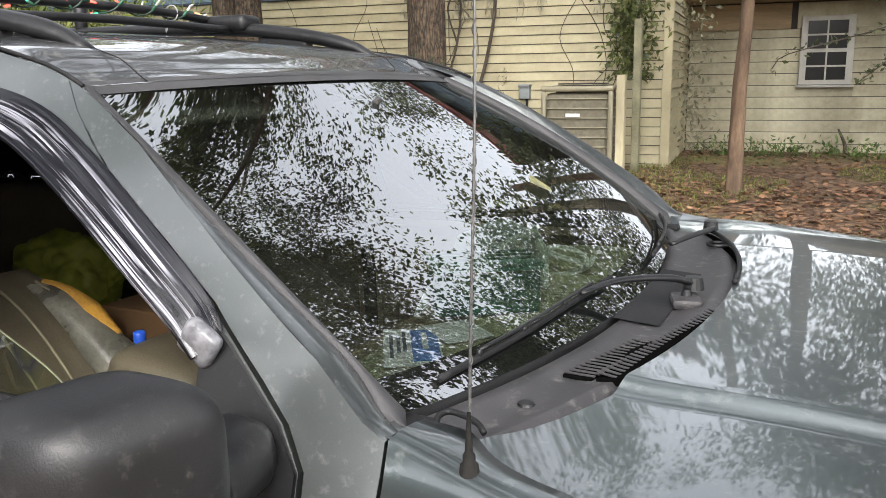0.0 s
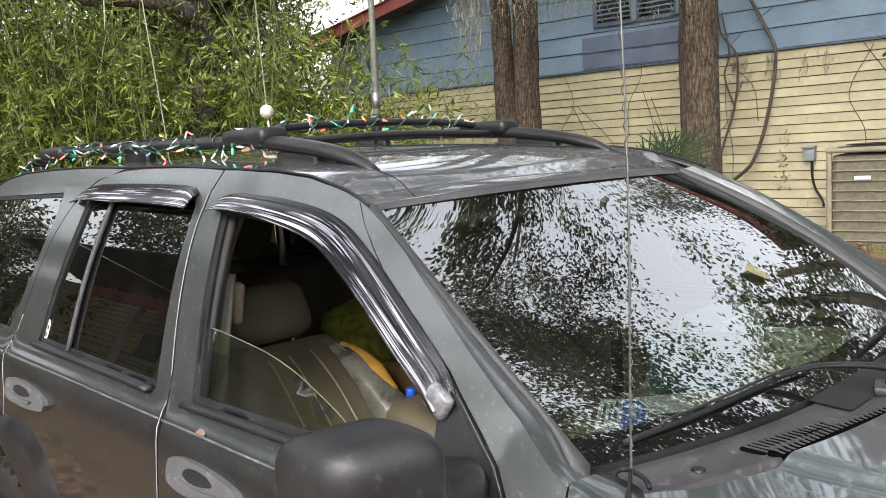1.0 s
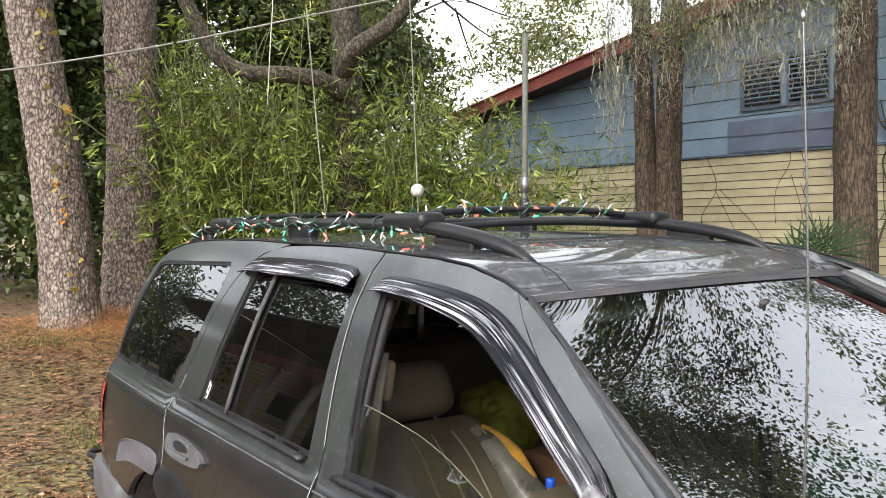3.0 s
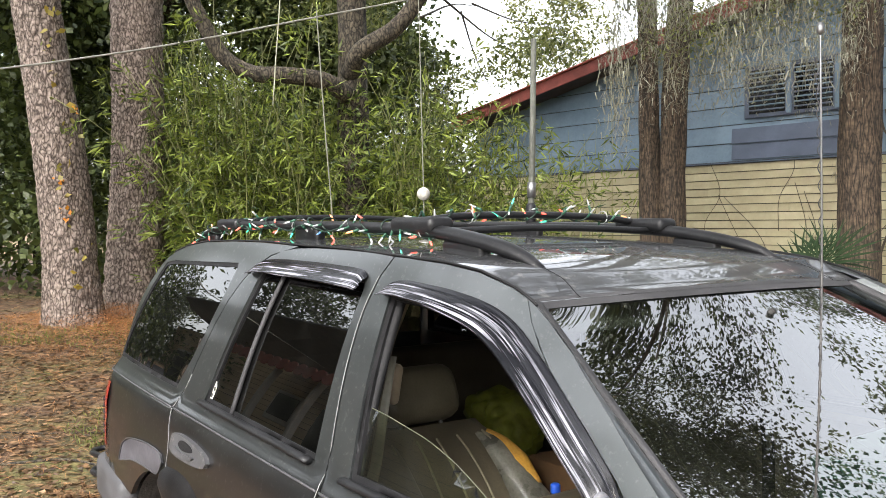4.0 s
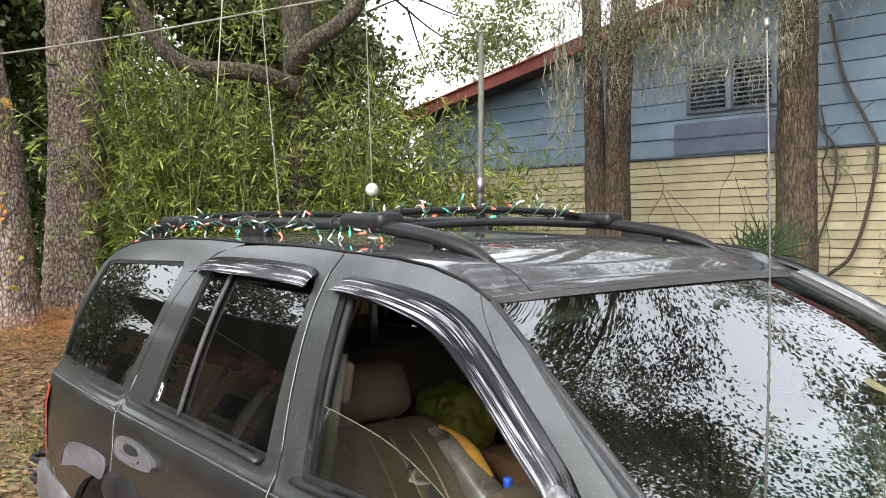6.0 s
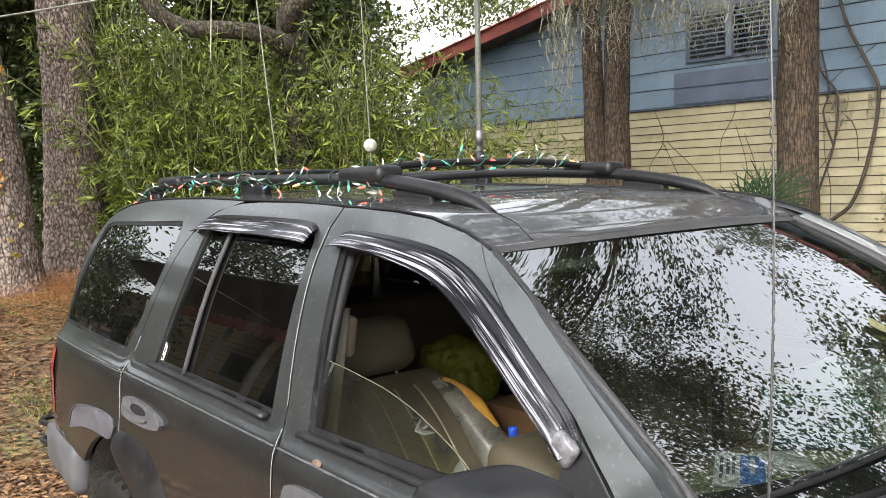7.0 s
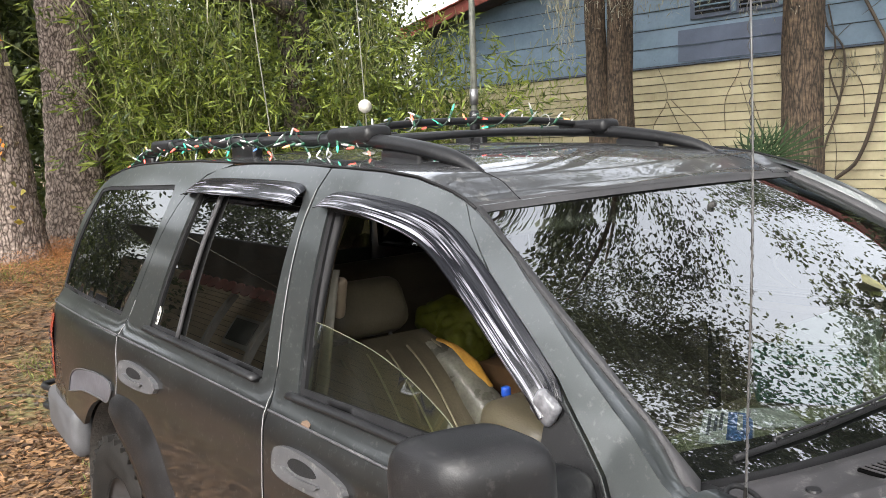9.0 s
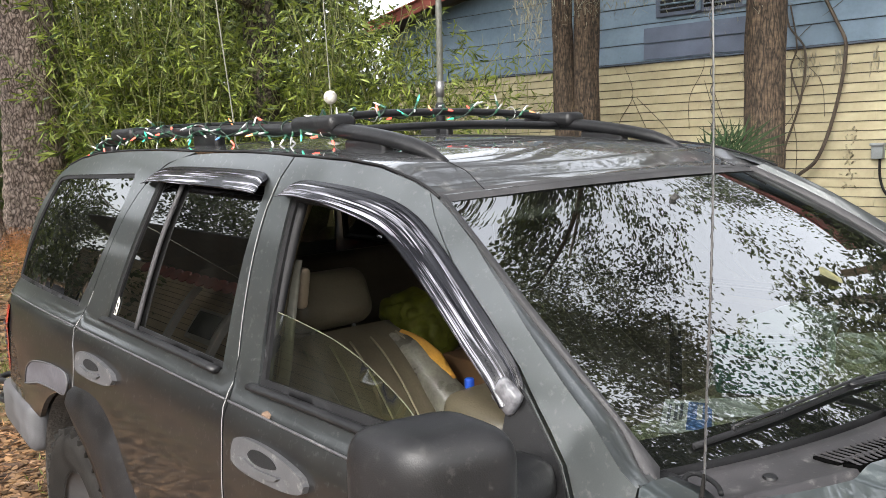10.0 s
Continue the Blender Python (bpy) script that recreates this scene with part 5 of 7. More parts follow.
pouch = part("tan_pouch", rbox((-.03, -.20, .925), (.25, .22, .13), .05, Matrix.Rotation(.15, 3, 'Y'), 4), LEATHER, None, angle=60)
tagged(pouch, "rounded tan leather cushion by the console", "cushion")
tin = tube("red_tin", [(.17, -.50, .93), (.17, -.50, .94), (.17, -.50, 1.0), (.17, -.50, 1.005)], [.02, .024, .024, .02], mat("orange_red_label", (.65, .07, .02), .4), None, "", 14)
tagged(tin, "small orange-red tin in the door pocket", "tin")
decal = sheet("window_decal", [(-1.062, 1.156), (-1.047, 1.160), (-1.040, 1.18), (-1.036, 1.203), (-1.05, 1.216), (-1.068, 1.210), (-1.077, 1.186), (-1.070, 1.162)], flank(-1, -.009), mat("pale_sticker", (.45, .45, .41), .6), None, rim=.001, step=.015)
tagged(decal, "small pale oval sticker on the rear window", "sticker")
for x, z in ((-1.064, 1.193), (-1.047, 1.193), (-1.055, 1.172)):
    sheet("sticker_mark", [(x - .005, z - .006), (x + .004, z - .006), (x + .004, z + .006), (x - .005, z + .006)], flank(-1, -.0075), DARK_TRIM, decal, rim=.0005, step=.01)

# a leaf that fell on the windscreen
lv = []
for i in range(9):
    u = i / 8
    w = .026 * max(0, math.sin(math.pi * min(1, u * 1.02))) ** .6 + .0005
    c = np.array((.651, .176, 1.326)) + np.array((.02, .060, -.014)) * (u - .5)
    for k in (-1, 0, 1):
        lv.append(tuple(c + np.array((.82, -.2, -.55)) * w * k + np.array((.53, 0, .85)) * (.004 * abs(k) + .003 * math.sin(u * 5))))
leaf_ = raw("fallen_leaf", lv, [(3 * i + k, 3 * i + k + 1, 3 * i + k + 4, 3 * i + k + 3) for i in range(8) for k in (0, 1)], mat("yellow_dead_leaf", (.15, .145, .07), .6, var=.3, scale=60), None)
tagged(leaf_, "small yellow leaf lying on the windscreen", "leaf")

# a chip in the door's paint
sheet("paint_chip", [(-.045, 1.100), (-.027, 1.097), (-.009, 1.101), (-.012, 1.108), (-.031, 1.111), (-.045, 1.106)], flank(-1, .001), mat("rusty_chip", (.11, .07, .045), .8), car, "rusty paint chip", rim=.001, step=.012)

# ---- surroundings ----
rng = np.random.default_rng(7)


def ground_z(x, y):
    a = ss(1.8, 7.6, y)
    b = ss(2.6, 9.0, -x)
    bumps = .018 * noise.noise((x * .9, y * .9, 0)) + .008 * noise.noise((x * 3.1, y * 3.1, 4))
    near = ss(1.2, 3.0, math.hypot(x * .5, y))
    return (.50 * a + .60 * b - .42 * a * b) + bumps * near


def leaf_mat(name, dark, light, glow=0.4, hue=.03):
    m = bpy.data.materials.new(name)
    m.use_nodes = True
    n, l = m.node_tree.nodes, m.node_tree.links
    b = n["Principled BSDF"]
    geo = n.new("ShaderNodeNewGeometry")
    rp = n.new("ShaderNodeValToRGB")
    rp.color_ramp.elements[0].color = (*dark, 1)
    rp.color_ramp.elements[1].color = (*light, 1)
    l.new(geo.outputs["Random Per Island"], rp.inputs[0])
    tc = n.new("ShaderNodeTexCoord")
    no = n.new("ShaderNodeTexNoise")
    no.inputs["Scale"].default_value = 0.9
    l.new(tc.outputs["Object"], no.inputs["Vector"])
    mr = n.new("ShaderNodeMapRange")
    mr.inputs["To Min"].default_value, mr.inputs["To Max"].default_value = .6, 1.4
    l.new(no.outputs["Fac"], mr.inputs["Value"])
    hs = n.new("ShaderNodeHueSaturation")
    l.new(mr.outputs[0], hs.inputs["Value"])
    l.new(rp.outputs[0], hs.inputs["Color"])
    l.new(hs.outputs[0], b.inputs["Base Color"])
    b.inputs["Roughness"].default_value = .5
    if glow:
        tl = n.new("ShaderNodeBsdfTranslucent")
        l.new(hs.outputs[0], tl.inputs[0])
        mx = n.new("ShaderNodeMixShader")
        mx.inputs[0].default_value = glow
        l.new(b.outputs[0], mx.inputs[1])
        l.new(tl.outputs[0], mx.inputs[2])
        l.new(mx.outputs[0], n["Material Output"].inputs[0])
    return m


def leaf_data(pos, length, aspect=.4, dirs=None, fold=.25, spread=1.0, r=rng):
    """Many small folded leaves: two triangles each, about the points pos."""
    pos = np.asarray(pos, float)
    n = len(pos)
    d = r.normal(size=(n, 3)) * spread
    if dirs is not None:
        d = d + dirs
    d /= np.linalg.norm(d, axis=1)[:, None] + 1e-9
    o = np.cross(d, r.normal(size=(n, 3)))
    o /= np.linalg.norm(o, axis=1)[:, None] + 1e-9
    up = np.cross(o, d)
    ln = (length * r.uniform(.6, 1.3, n))[:, None]
    w = ln * aspect * .5
    v = np.stack([pos, pos + d * ln * .45 + o * w + up * w * fold, pos + d * ln, pos + d * ln * .45 - o * w + up * w * fold], 1).reshape(-1, 3)
    b = np.arange(n)[:, None] * 4
    f = np.concatenate([b + [0, 1, 2], b + [0, 2, 3]], 1).reshape(-1, 3)
    return v, f


def mass(name, v, f, material, parent=None, label="", smooth=False):
    me = bpy.data.meshes.new(name)
    v, f = np.asarray(v, np.float32), np.asarray(f, np.int32)
    me.vertices.add(len(v))
    me.vertices.foreach_set("co", v.ravel())
    me.loops.add(f.size)
    me.loops.foreach_set("vertex_index", f.ravel())
    me.polygons.add(len(f))
    me.polygons.foreach_set("loop_start", np.arange(len(f), dtype=np.int32) * f.shape[1])
    me.polygons.foreach_set("loop_total", np.full(len(f), f.shape[1], np.int32))
    me.update(calc_edges=True)
    me.validate()
    me.materials.append(material)
    ob = new(name, me)
    if parent:
        ob.parent = parent
    if label:
        ob["label"] = label
    return ob


# ground material: litter, needles, thin grass
def ground_mat():
    m = bpy.data.materials.new("leaf_strewn_earth")
    m.use_nodes = True
    n, l = m.node_tree.nodes, m.node_tree.links
    b = n["Principled BSDF"]
    tc = n.new("ShaderNodeTexCoord")

    def tex(kind, scale, detail=6):
        t = n.new(kind)
        t.inputs["Scale"].default_value = scale
        if kind == "ShaderNodeTexNoise":
            t.inputs["Detail"].default_value = detail
        l.new(tc.outputs["Object"], t.inputs["Vector"])
        return t
    big, mid, cell = tex("ShaderNodeTexNoise", .55), tex("ShaderNodeTexNoise", 7), tex("ShaderNodeTexVoronoi", 22)
    litter = n.new("ShaderNodeValToRGB")
    e = litter.color_ramp.elements
    e[0].color, e[1].color = (.03, .017, .010, 1), (.18, .108, .056, 1)
    e[0].position, e[1].position = .1, .95
    x = litter.color_ramp.elements.new(.5)
    x.color = (.10, .056, .030, 1)
    l.new(cell.outputs["Color"], litter.inputs[0])
    grass = n.new("ShaderNodeValToRGB")
    grass.color_ramp.elements[0].color, grass.color_ramp.elements[1].color = (.07, .07, .025, 1), (.17, .20, .05, 1)
    l.new(mid.outputs["Fac"], grass.inputs[0])
    fac = n.new("ShaderNodeMapRange")
    fac.inputs["From Min"].default_value, fac.inputs["From Max"].default_value = .50, .62
    l.new(big.outputs["Fac"], fac.inputs["Value"])
    half = n.new("ShaderNodeMath")
    half.operation = 'MULTIPLY'
    l.new(fac.outputs[0], half.inputs[0])
    l.new(mid.outputs["Fac"], half.inputs[1])
    mx = n.new("ShaderNodeMix")
    mx.data_type = 'RGBA'
    l.new(half.outputs[0], mx.inputs["Factor"])
    l.new(litter.outputs[0], mx.inputs["A"])
    l.new(grass.outputs[0], mx.inputs["B"])
    l.new(mx.outputs["Result"], b.inputs["Base Color"])
    b.inputs["Roughness"].default_value = .9
    bp = n.new("ShaderNodeBump")
    bp.inputs["Strength"].default_value, bp.inputs["Distance"].default_value = .7, .02
    l.new(cell.outputs["Distance"], bp.inputs["Height"])
    l.new(bp.outputs[0], b.inputs["Normal"])
    return m


g = np.sinh(np.linspace(-4.2, 4.2, 171)) / np.sinh(4.2) * 320
gx, gy = g - 3, g + 2
verts = [(x, y, ground_z(x, y)) for y in gy for x in gx]
k = len(g)
faces = [(j * k + i, j * k + i + 1, (j + 1) * k + i + 1, (j + 1) * k + i) for j in range(k - 1) for i in range(k - 1)]
ground = tagged(raw("ground", verts, faces, ground_mat()), "yard of earth under brown leaves, pine needles and thin grass", "ground", kind="structure")


def scatter(n, boxes, keep=None):
    out = []
    while len(out) < n:
        x0, x1, y0, y1 = boxes[rng.integers(len(boxes))]
        x, y = rng.uniform(x0, x1), rng.uniform(y0, y1)
        if abs(x) < 2.3 and abs(y) < .85:
            continue
        if keep and not keep(x, y):
            continue
        out.append((x, y, ground_z(x, y) + .006 + rng.uniform(0, .012)))
    return np.array(out)


litter_boxes = [(-9, -2.2, -2.5, 2.2), (-14, -6, -3, 2.5), (-3, 5, 2.5, 10), (-4, -2, -1.6, .4), (-8, -2.3, -2.2, 1.0), (-8, -2.3, -2.2, 1.0), (-2.5, 2.5, -2.2, -.85)]
v, f = leaf_data(scatter(26000, litter_boxes), .075, .55, fold=.5, spread=1, dirs=np.array((0, 0, -.1)))
v[:, 2] = np.maximum(v[:, 2], np.repeat(np.minimum(*np.array([v[0::4, 2], v[2::4, 2]])), 4) - .01)
# flatten towards the soil
base_z = np.repeat(v[0::4, 2], 4)
v[:, 2] = base_z + (v[:, 2] - base_z) * .22
tagged(mass("leaf_litter", v, f, leaf_mat("dry_leaves", (.024, .013, .007), (.26, .15, .072), .1)), "brown and tan fallen leaves over the soil", "leaves", kind="stuff")
v, f = leaf_data(scatter(6000, [(-3, 5, 2.4, 10), (-1, 3, 3, 7)]), .10, .6, fold=.5, dirs=np.array((0, 0, -.1)))
base_z = np.repeat(v[0::4, 2], 4)
v[:, 2] = base_z + np.abs(v[:, 2] - base_z) * .28
tagged(mass("red_leaf_litter", v, f, leaf_mat("reddish_dry_leaves", (.045, .020, .011), (.26, .135, .070), .1)), "curled reddish fallen leaves by the house", "leaves", kind="stuff")
near_pine = lambda x, y: rng.uniform() < math.exp(-((x + 8.3) ** 2 / 3 + (y - .5) ** 2 / 1.6)) or rng.uniform() < .12
v, f = leaf_data(scatter(15000, [(-10, -3, -2, 3)], near_pine), .20, .02, fold=0)
base_z = np.repeat(v[0::4, 2], 4)
v[:, 2] = base_z + np.abs(v[:, 2] - base_z) * .25
tagged(mass("pine_needles", v, f, leaf_mat("rusty_needles", (.22, .09, .03), (.50, .25, .09), .1)), "rusty fallen pine needles round the trunks", "pine needles", kind="stuff")
heap = rng.normal(size=(6000, 2)) * np.array((.75, .50)) + np.array((-8.55, .62))
heap = np.array([(x, y, ground_z(x, y) + rng.uniform(0, .22) * math.exp(-((x + 8.55) ** 2 + (y - .62) ** 2) / .8)) for x, y in heap])
v, f = leaf_data(heap, .20, .02, fold=0)
base_z = np.repeat(v[0::4, 2], 4)
v[:, 2] = base_z + (v[:, 2] - base_z) * .35
tagged(mass("needle_heap", v, f, leaf_mat("orange_needles", (.20, .075, .025), (.46, .21, .075), .1)), "heap of rusty pine needles between the trunks", "pine needles", kind="stuff")
patchy = lambda x, y: noise.noise((x * .55, y * .55, 2.0)) > -.02
v, f = leaf_data(scatter(15000, [(-9, -2.5, -2.5, 1.2), (-8, -4, -2.4, 0), (-3, 5, 4.5, 9), (-1, 4, 5.6, 8.8)], patchy), .045, .18, dirs=np.array((0, 0, 1.6)), spread=.9)
tagged(mass("grass", v, f, leaf_mat("thin_grass", (.07, .085, .02), (.20, .22, .06), .3)), "thin green grass among the leaves", "grass", kind="stuff")

# ---- trees ----
BARK_PINE = bark("pine_bark", (.070, .052, .042), (.31, .255, .22), (4.6, 4.6, 2.0), wobble=.42)
BARK_OAK = bark("brown_bark", (.014, .010, .006), (.088, .062, .040), (7.5, 7.5, 1.1))
BARK_GREY = bark("grey_lichen_bark", (.018, .015, .011), (.105, .088, .062), (4.6, 4.6, 2.0))


def trunk(name, pts, r0, r1, material, parent, plates=0.0, sides=40, rows=110, seed=0, furrow=0.0):
    """A tapered trunk with bark relief along a rounded line."""
    line = smooth_line(pts, rows)
    v, f = [], []
    for i, p in enumerate(line):
        u = i / (rows - 1)
        flare = .30 * math.exp(-u * len(line) / 9.0)
        r = (r0 + (r1 - r0) * u) * (1 + flare)
        for k in range(sides):
            a = 2 * math.pi * k / sides
            c, s2 = math.cos(a), math.sin(a)
            q = Vector((c * r * 5 + seed, s2 * r * 5, p[2]))
            d = .10 * noise.noise((c * .9 + seed, s2 * .9, p[2] * .6))
            if plates:
                w = noise.voronoi(Vector((q.x * 2.6, q.y * 2.6, p[2] * 5.5)))[0]
                d += plates * (min(1, (w[1] - w[0]) * 3.2) - .7)
            if furrow:
                d += furrow * noise.noise((c * 5.5 + seed, s2 * 5.5, p[2] * 1.2)) + furrow * .5 * noise.noise((c * 13, s2 * 13 + seed, p[2] * 4))
            rr = r * (1 + d)
            v.append((p[0] + c * rr, p[1] + s2 * rr, p[2]))
    for i in range(rows - 1):
        for k in range(sides):
            a, b = i * sides + k, i * sides + (k + 1) % sides
            f.append((a, b, b + sides, a + sides))
    return raw(name, v, f, material, parent)


def clumps(centres, per, radius, r=rng, flat=.7):
    c = np.repeat(np.asarray(centres, float), per, 0)
    return c + r.normal(size=c.shape) * radius * np.array((1, 1, flat))


def crown_centres(n, c, s, r=rng, gap=0.0):
    """Clump places in an uneven cloud about c with half sizes s, thinned by noise."""
    out, tries = [], 0
    while len(out) < n:
        p = r.uniform(-1, 1, 3)
        tries += 1
        if p @ p > 1 or p @ p < .08:
            continue
        q = np.array(c) + p * np.array(s)
        if tries < 40 * n and noise.noise(Vector(q * .42)) < gap:
            continue
        out.append(q)
    return np.array(out)


OAK_LEAF = leaf_mat("oak_leaves", (.022, .033, .009), (.060, .078, .02), .25)
OLIVE_LEAF = leaf_mat("olive_leaves", (.05, .07, .018), (.24, .26, .08), .4)


def limbs(name_parent, starts, ends, r0, material, r=rng):
    for i, (a, b) in enumerate(zip(starts, ends)):
        a, b = np.array(a, float), np.array(b, float)
        mid = (a + b) / 2 + r.normal(size=3) * .035 * np.linalg.norm(b - a)
        tube("limb", smooth_line([a, mid, b], 14), np.linspace(r0, r0 * .25, 14), material, name_parent, "", 8)


def gz(x, y):
    return ground_z(x, y) - .05


pine = thing("pine_tree", "tall pine with plated grey-brown bark, leaning slightly", "tree", group="pines")
trunk("trunk", [(-8.72, .25, gz(-8.72, .23)), (-8.74, .13, 2.38), (-8.78, -.11, 4.27), (-8.83, -.45, 7.5), (-8.9, -.8, 11)], .285, .19, BARK_PINE, pine, .09, 56, 210, 3)
v, f = leaf_data(clumps(crown_centres(60, (-8.9, -.8, 12.5), (2.2, 2.2, 1.6)), 60, .4), .22, .05)
mass("crown", v, f, leaf_mat("pine_needles_green", (.03, .05, .015), (.10, .13, .04), .2), pine)
# a leafy vine with a few orange leaves climbs the trunk
vp = np.array([(-8.45 + .05 * math.sin(z * 3), .02 - .085 * (z - 2) + .06 * math.sin(z * 5) + .13, z) for z in np.linspace(1.0, 4.6, 70)])
v, f = leaf_data(vp + rng.normal(size=vp.shape) * .05, .09, .7)
mass("climbing_vine", v, f, leaf_mat("vine_leaves", (.10, .12, .03), (.38, .28, .05), .3), pine, "sparse climbing vine leaves")
for y, z in ((.20, 3.02), (.06, 2.2), (.1, 1.85)):
    v, f = leaf_data(np.array([(-8.42, y, z)] * 6) + rng.normal(size=(6, 3)) * .03, .06, .8)
    mass("orange_leaf_tuft", v, f, leaf_mat("orange_leaves", (.55, .16, .03), (.75, .32, .04), .3), pine, "bright orange leaf")
pine2 = thing("pine_tree", "tall straight pine with thick plated pale bark", "tree", group="pines")
trunk("trunk", [(-9.35, 1.08, gz(-9.35, 1.08)), (-9.34, 1.13, 2.46), (-9.34, 1.14, 4.59), (-9.4, 1.2, 8), (-9.4, 1.2, 12)], .345, .24, BARK_PINE, pine2, .09, 60, 220, 9)
v, f = leaf_data(clumps(crown_centres(60, (-9.4, 1.2, 13), (2.4, 2.4, 1.8)), 60, .4), .22, .05)
mass("crown", v, f, leaf_mat("pine_needles_green", (.03, .05, .015), (.10, .13, .04), .2), pine2)

double = thing("double_trunk_tree", "rough brown tree with two close trunks before the house", "tree")
trunk("trunk", [(-5.0, 5.77, gz(-5.0, 5.77)), (-5.02, 5.75, 1.74), (-5.04, 5.73, 2.72), (-5.07, 5.71, 4.34), (-5.3, 5.6, 7)], .125, .10, BARK_OAK, double, 0, 32, 120, 5, .14)
trunk("trunk", [(-4.84, 5.9, gz(-4.84, 5.9)), (-4.84, 5.9, 1.74), (-4.83, 5.9, 2.71), (-4.77, 5.96, 4.31), (-4.5, 6.1, 7)], .155, .12, BARK_OAK, double, 0, 32, 120, 8, .14)
big = thing("broadleaf_tree", "single rough brown trunk standing close to the siding", "tree")
trunk("trunk", [(-2.73, 6.03, gz(-2.73, 6.03)), (-2.74, 6.05, 1.3), (-2.73, 6.05, 2.4), (-2.71, 6.06, 3.86), (-2.5, 6.0, 7)], .19, .16, BARK_OAK, big, 0, 36, 130, 12, .12)
slim = thing("slim_tree", "slim reddish-brown young tree in the side yard", "tree")
trunk("trunk", [(.18, 6.48, gz(.18, 6.48)), (.19, 6.48, .41), (.19, 6.48, 1.18), (.23, 6.48, 2.16), (.3, 6.5, 4)], .065, .045, mat("reddish_bark", (.11, .066, .038), .85, var=.4, scale=12, fine=70, bump=.6, depth=.01, second=(.19, .125, .08), stretch=(1, 1, .3)), slim, 0, 22, 90, 2, .22)

# overhead crowns: clumps of small leaves with gaps to the sky
limbs(double, [(-5.1, 5.7, 4.4), (-4.7, 6, 4.6), (-4.9, 5.8, 5.5)], [(-7.2, 4.2, 6.5), (-3.6, 4.0, 7.0), (-5.0, 3.6, 7.8)], .07, BARK_OAK)
v, f = leaf_data(clumps(crown_centres(230, (-5.0, 4.8, 7.4), (3.0, 3.0, 1.7), gap=.05), 55, .26), .115, .5)
mass("crown", v, f, OAK_LEAF, double)
limbs(big, [(-2.7, 6.05, 4.6), (-2.6, 6.0, 5.2), (-2.6, 6.0, 6)], [(-.4, 4.6, 7.5), (-2.5, 3.4, 8.0), (-1.0, 6.5, 8.5)], .085, BARK_OAK)
v, f = leaf_data(clumps(crown_centres(330, (-1.4, 5.2, 8.0), (3.4, 3.2, 1.9), gap=.12), 62, .18), .075, .5)
mass("crown", v, f, OAK_LEAF, big)
v, f = leaf_data(clumps(crown_centres(130, (.15, 5.2, 6.9), (1.35, 1.2, 1.25), gap=-.02), 52, .14), .07, .5)
mass("crown", v, f, OAK_LEAF, big)
v, f = leaf_data(clumps(crown_centres(110, (-1.9, 4.5, 6.8), (1.4, 1.2, 1.5), gap=.05), 40, .16), .10, .5)
mass("crown", v, f, OAK_LEAF, big)

for i, (c, sz, n, tp) in enumerate((((-5.5, 13, 8.5), (4, 3, 3.2), 240, (-5.5, 13.5)), ((.5, 14, 8.0), (4.2, 3, 3.6), 120, (.3, 14)), ((5.0, 12.5, 7.5), (3.4, 3, 3.2), 230, (5, 12.8)), ((3.2, 6.8, 8.6), (2.6, 2.6, 1.7), 110, (4.4, 8.2)))):
    tall = thing("out_of_view_tree", "leafy broadleaf tree rising beyond the roof", "tree", group="trees round the house")
    trunk("trunk", [(tp[0], tp[1], gz(*tp)), (tp[0] + .1, tp[1], 3), (c[0], c[1], c[2])], .2, .08, BARK_GREY, tall, 0, 14, 30, i, .1)
    v, f = leaf_data(clumps(crown_centres(n, c, sz, gap=.07), 50, .27), .13, .5)
    mass("crown", v, f, OAK_LEAF, tall)

# low growth behind the wing
hedge = thing("back_hedge", "dense low growth behind the white wing", "trees", kind="stuff")
v, f = leaf_data(clumps(crown_centres(150, (1.5, 15.6, 4.4), (5.5, 2.0, 2.0), gap=-.05), 60, .3), .13, .5)
mass("foliage", v, f, OAK_LEAF, hedge)

# crowns out of view, added over the drive to shade it and fill reflections
for i, (c, sz, n, tp) in enumerate((((6.5, 2.0, 8.5), (3.0, 3.2, 2.2), 200, (8, 2.5)), ((7.5, 7.5, 6.0), (3.2, 3.2, 3.4), 330, (8.5, 8.0)), ((3.2, 7.6, 5.8), (2.6, 1.6, 1.2), 170, (5.6, 9.0)), ((2.9, 10.6, 5.4), (3.2, 1.6, 3.4), 260, (3.0, 12.4)), ((1.8, 5.4, 7.4), (1.7, 1.6, 2.0), 45, (4.6, 8.6)))):
    tall = thing("out_of_view_tree", "unseen leafy tree added to shade the drive and fill the glass", "tree", group="trees round the house")
    trunk("trunk", [(tp[0], tp[1], gz(*tp)), (tp[0] + .1, tp[1], 3), (c[0], c[1], c[2])], .2, .08, BARK_GREY, tall, 0, 14, 30, i, .1)
    v, f = leaf_data(clumps(crown_centres(n, c, sz, gap=.10), 75, .27), .10, .5)
    mass("crown", v, f, OAK_LEAF, tall)

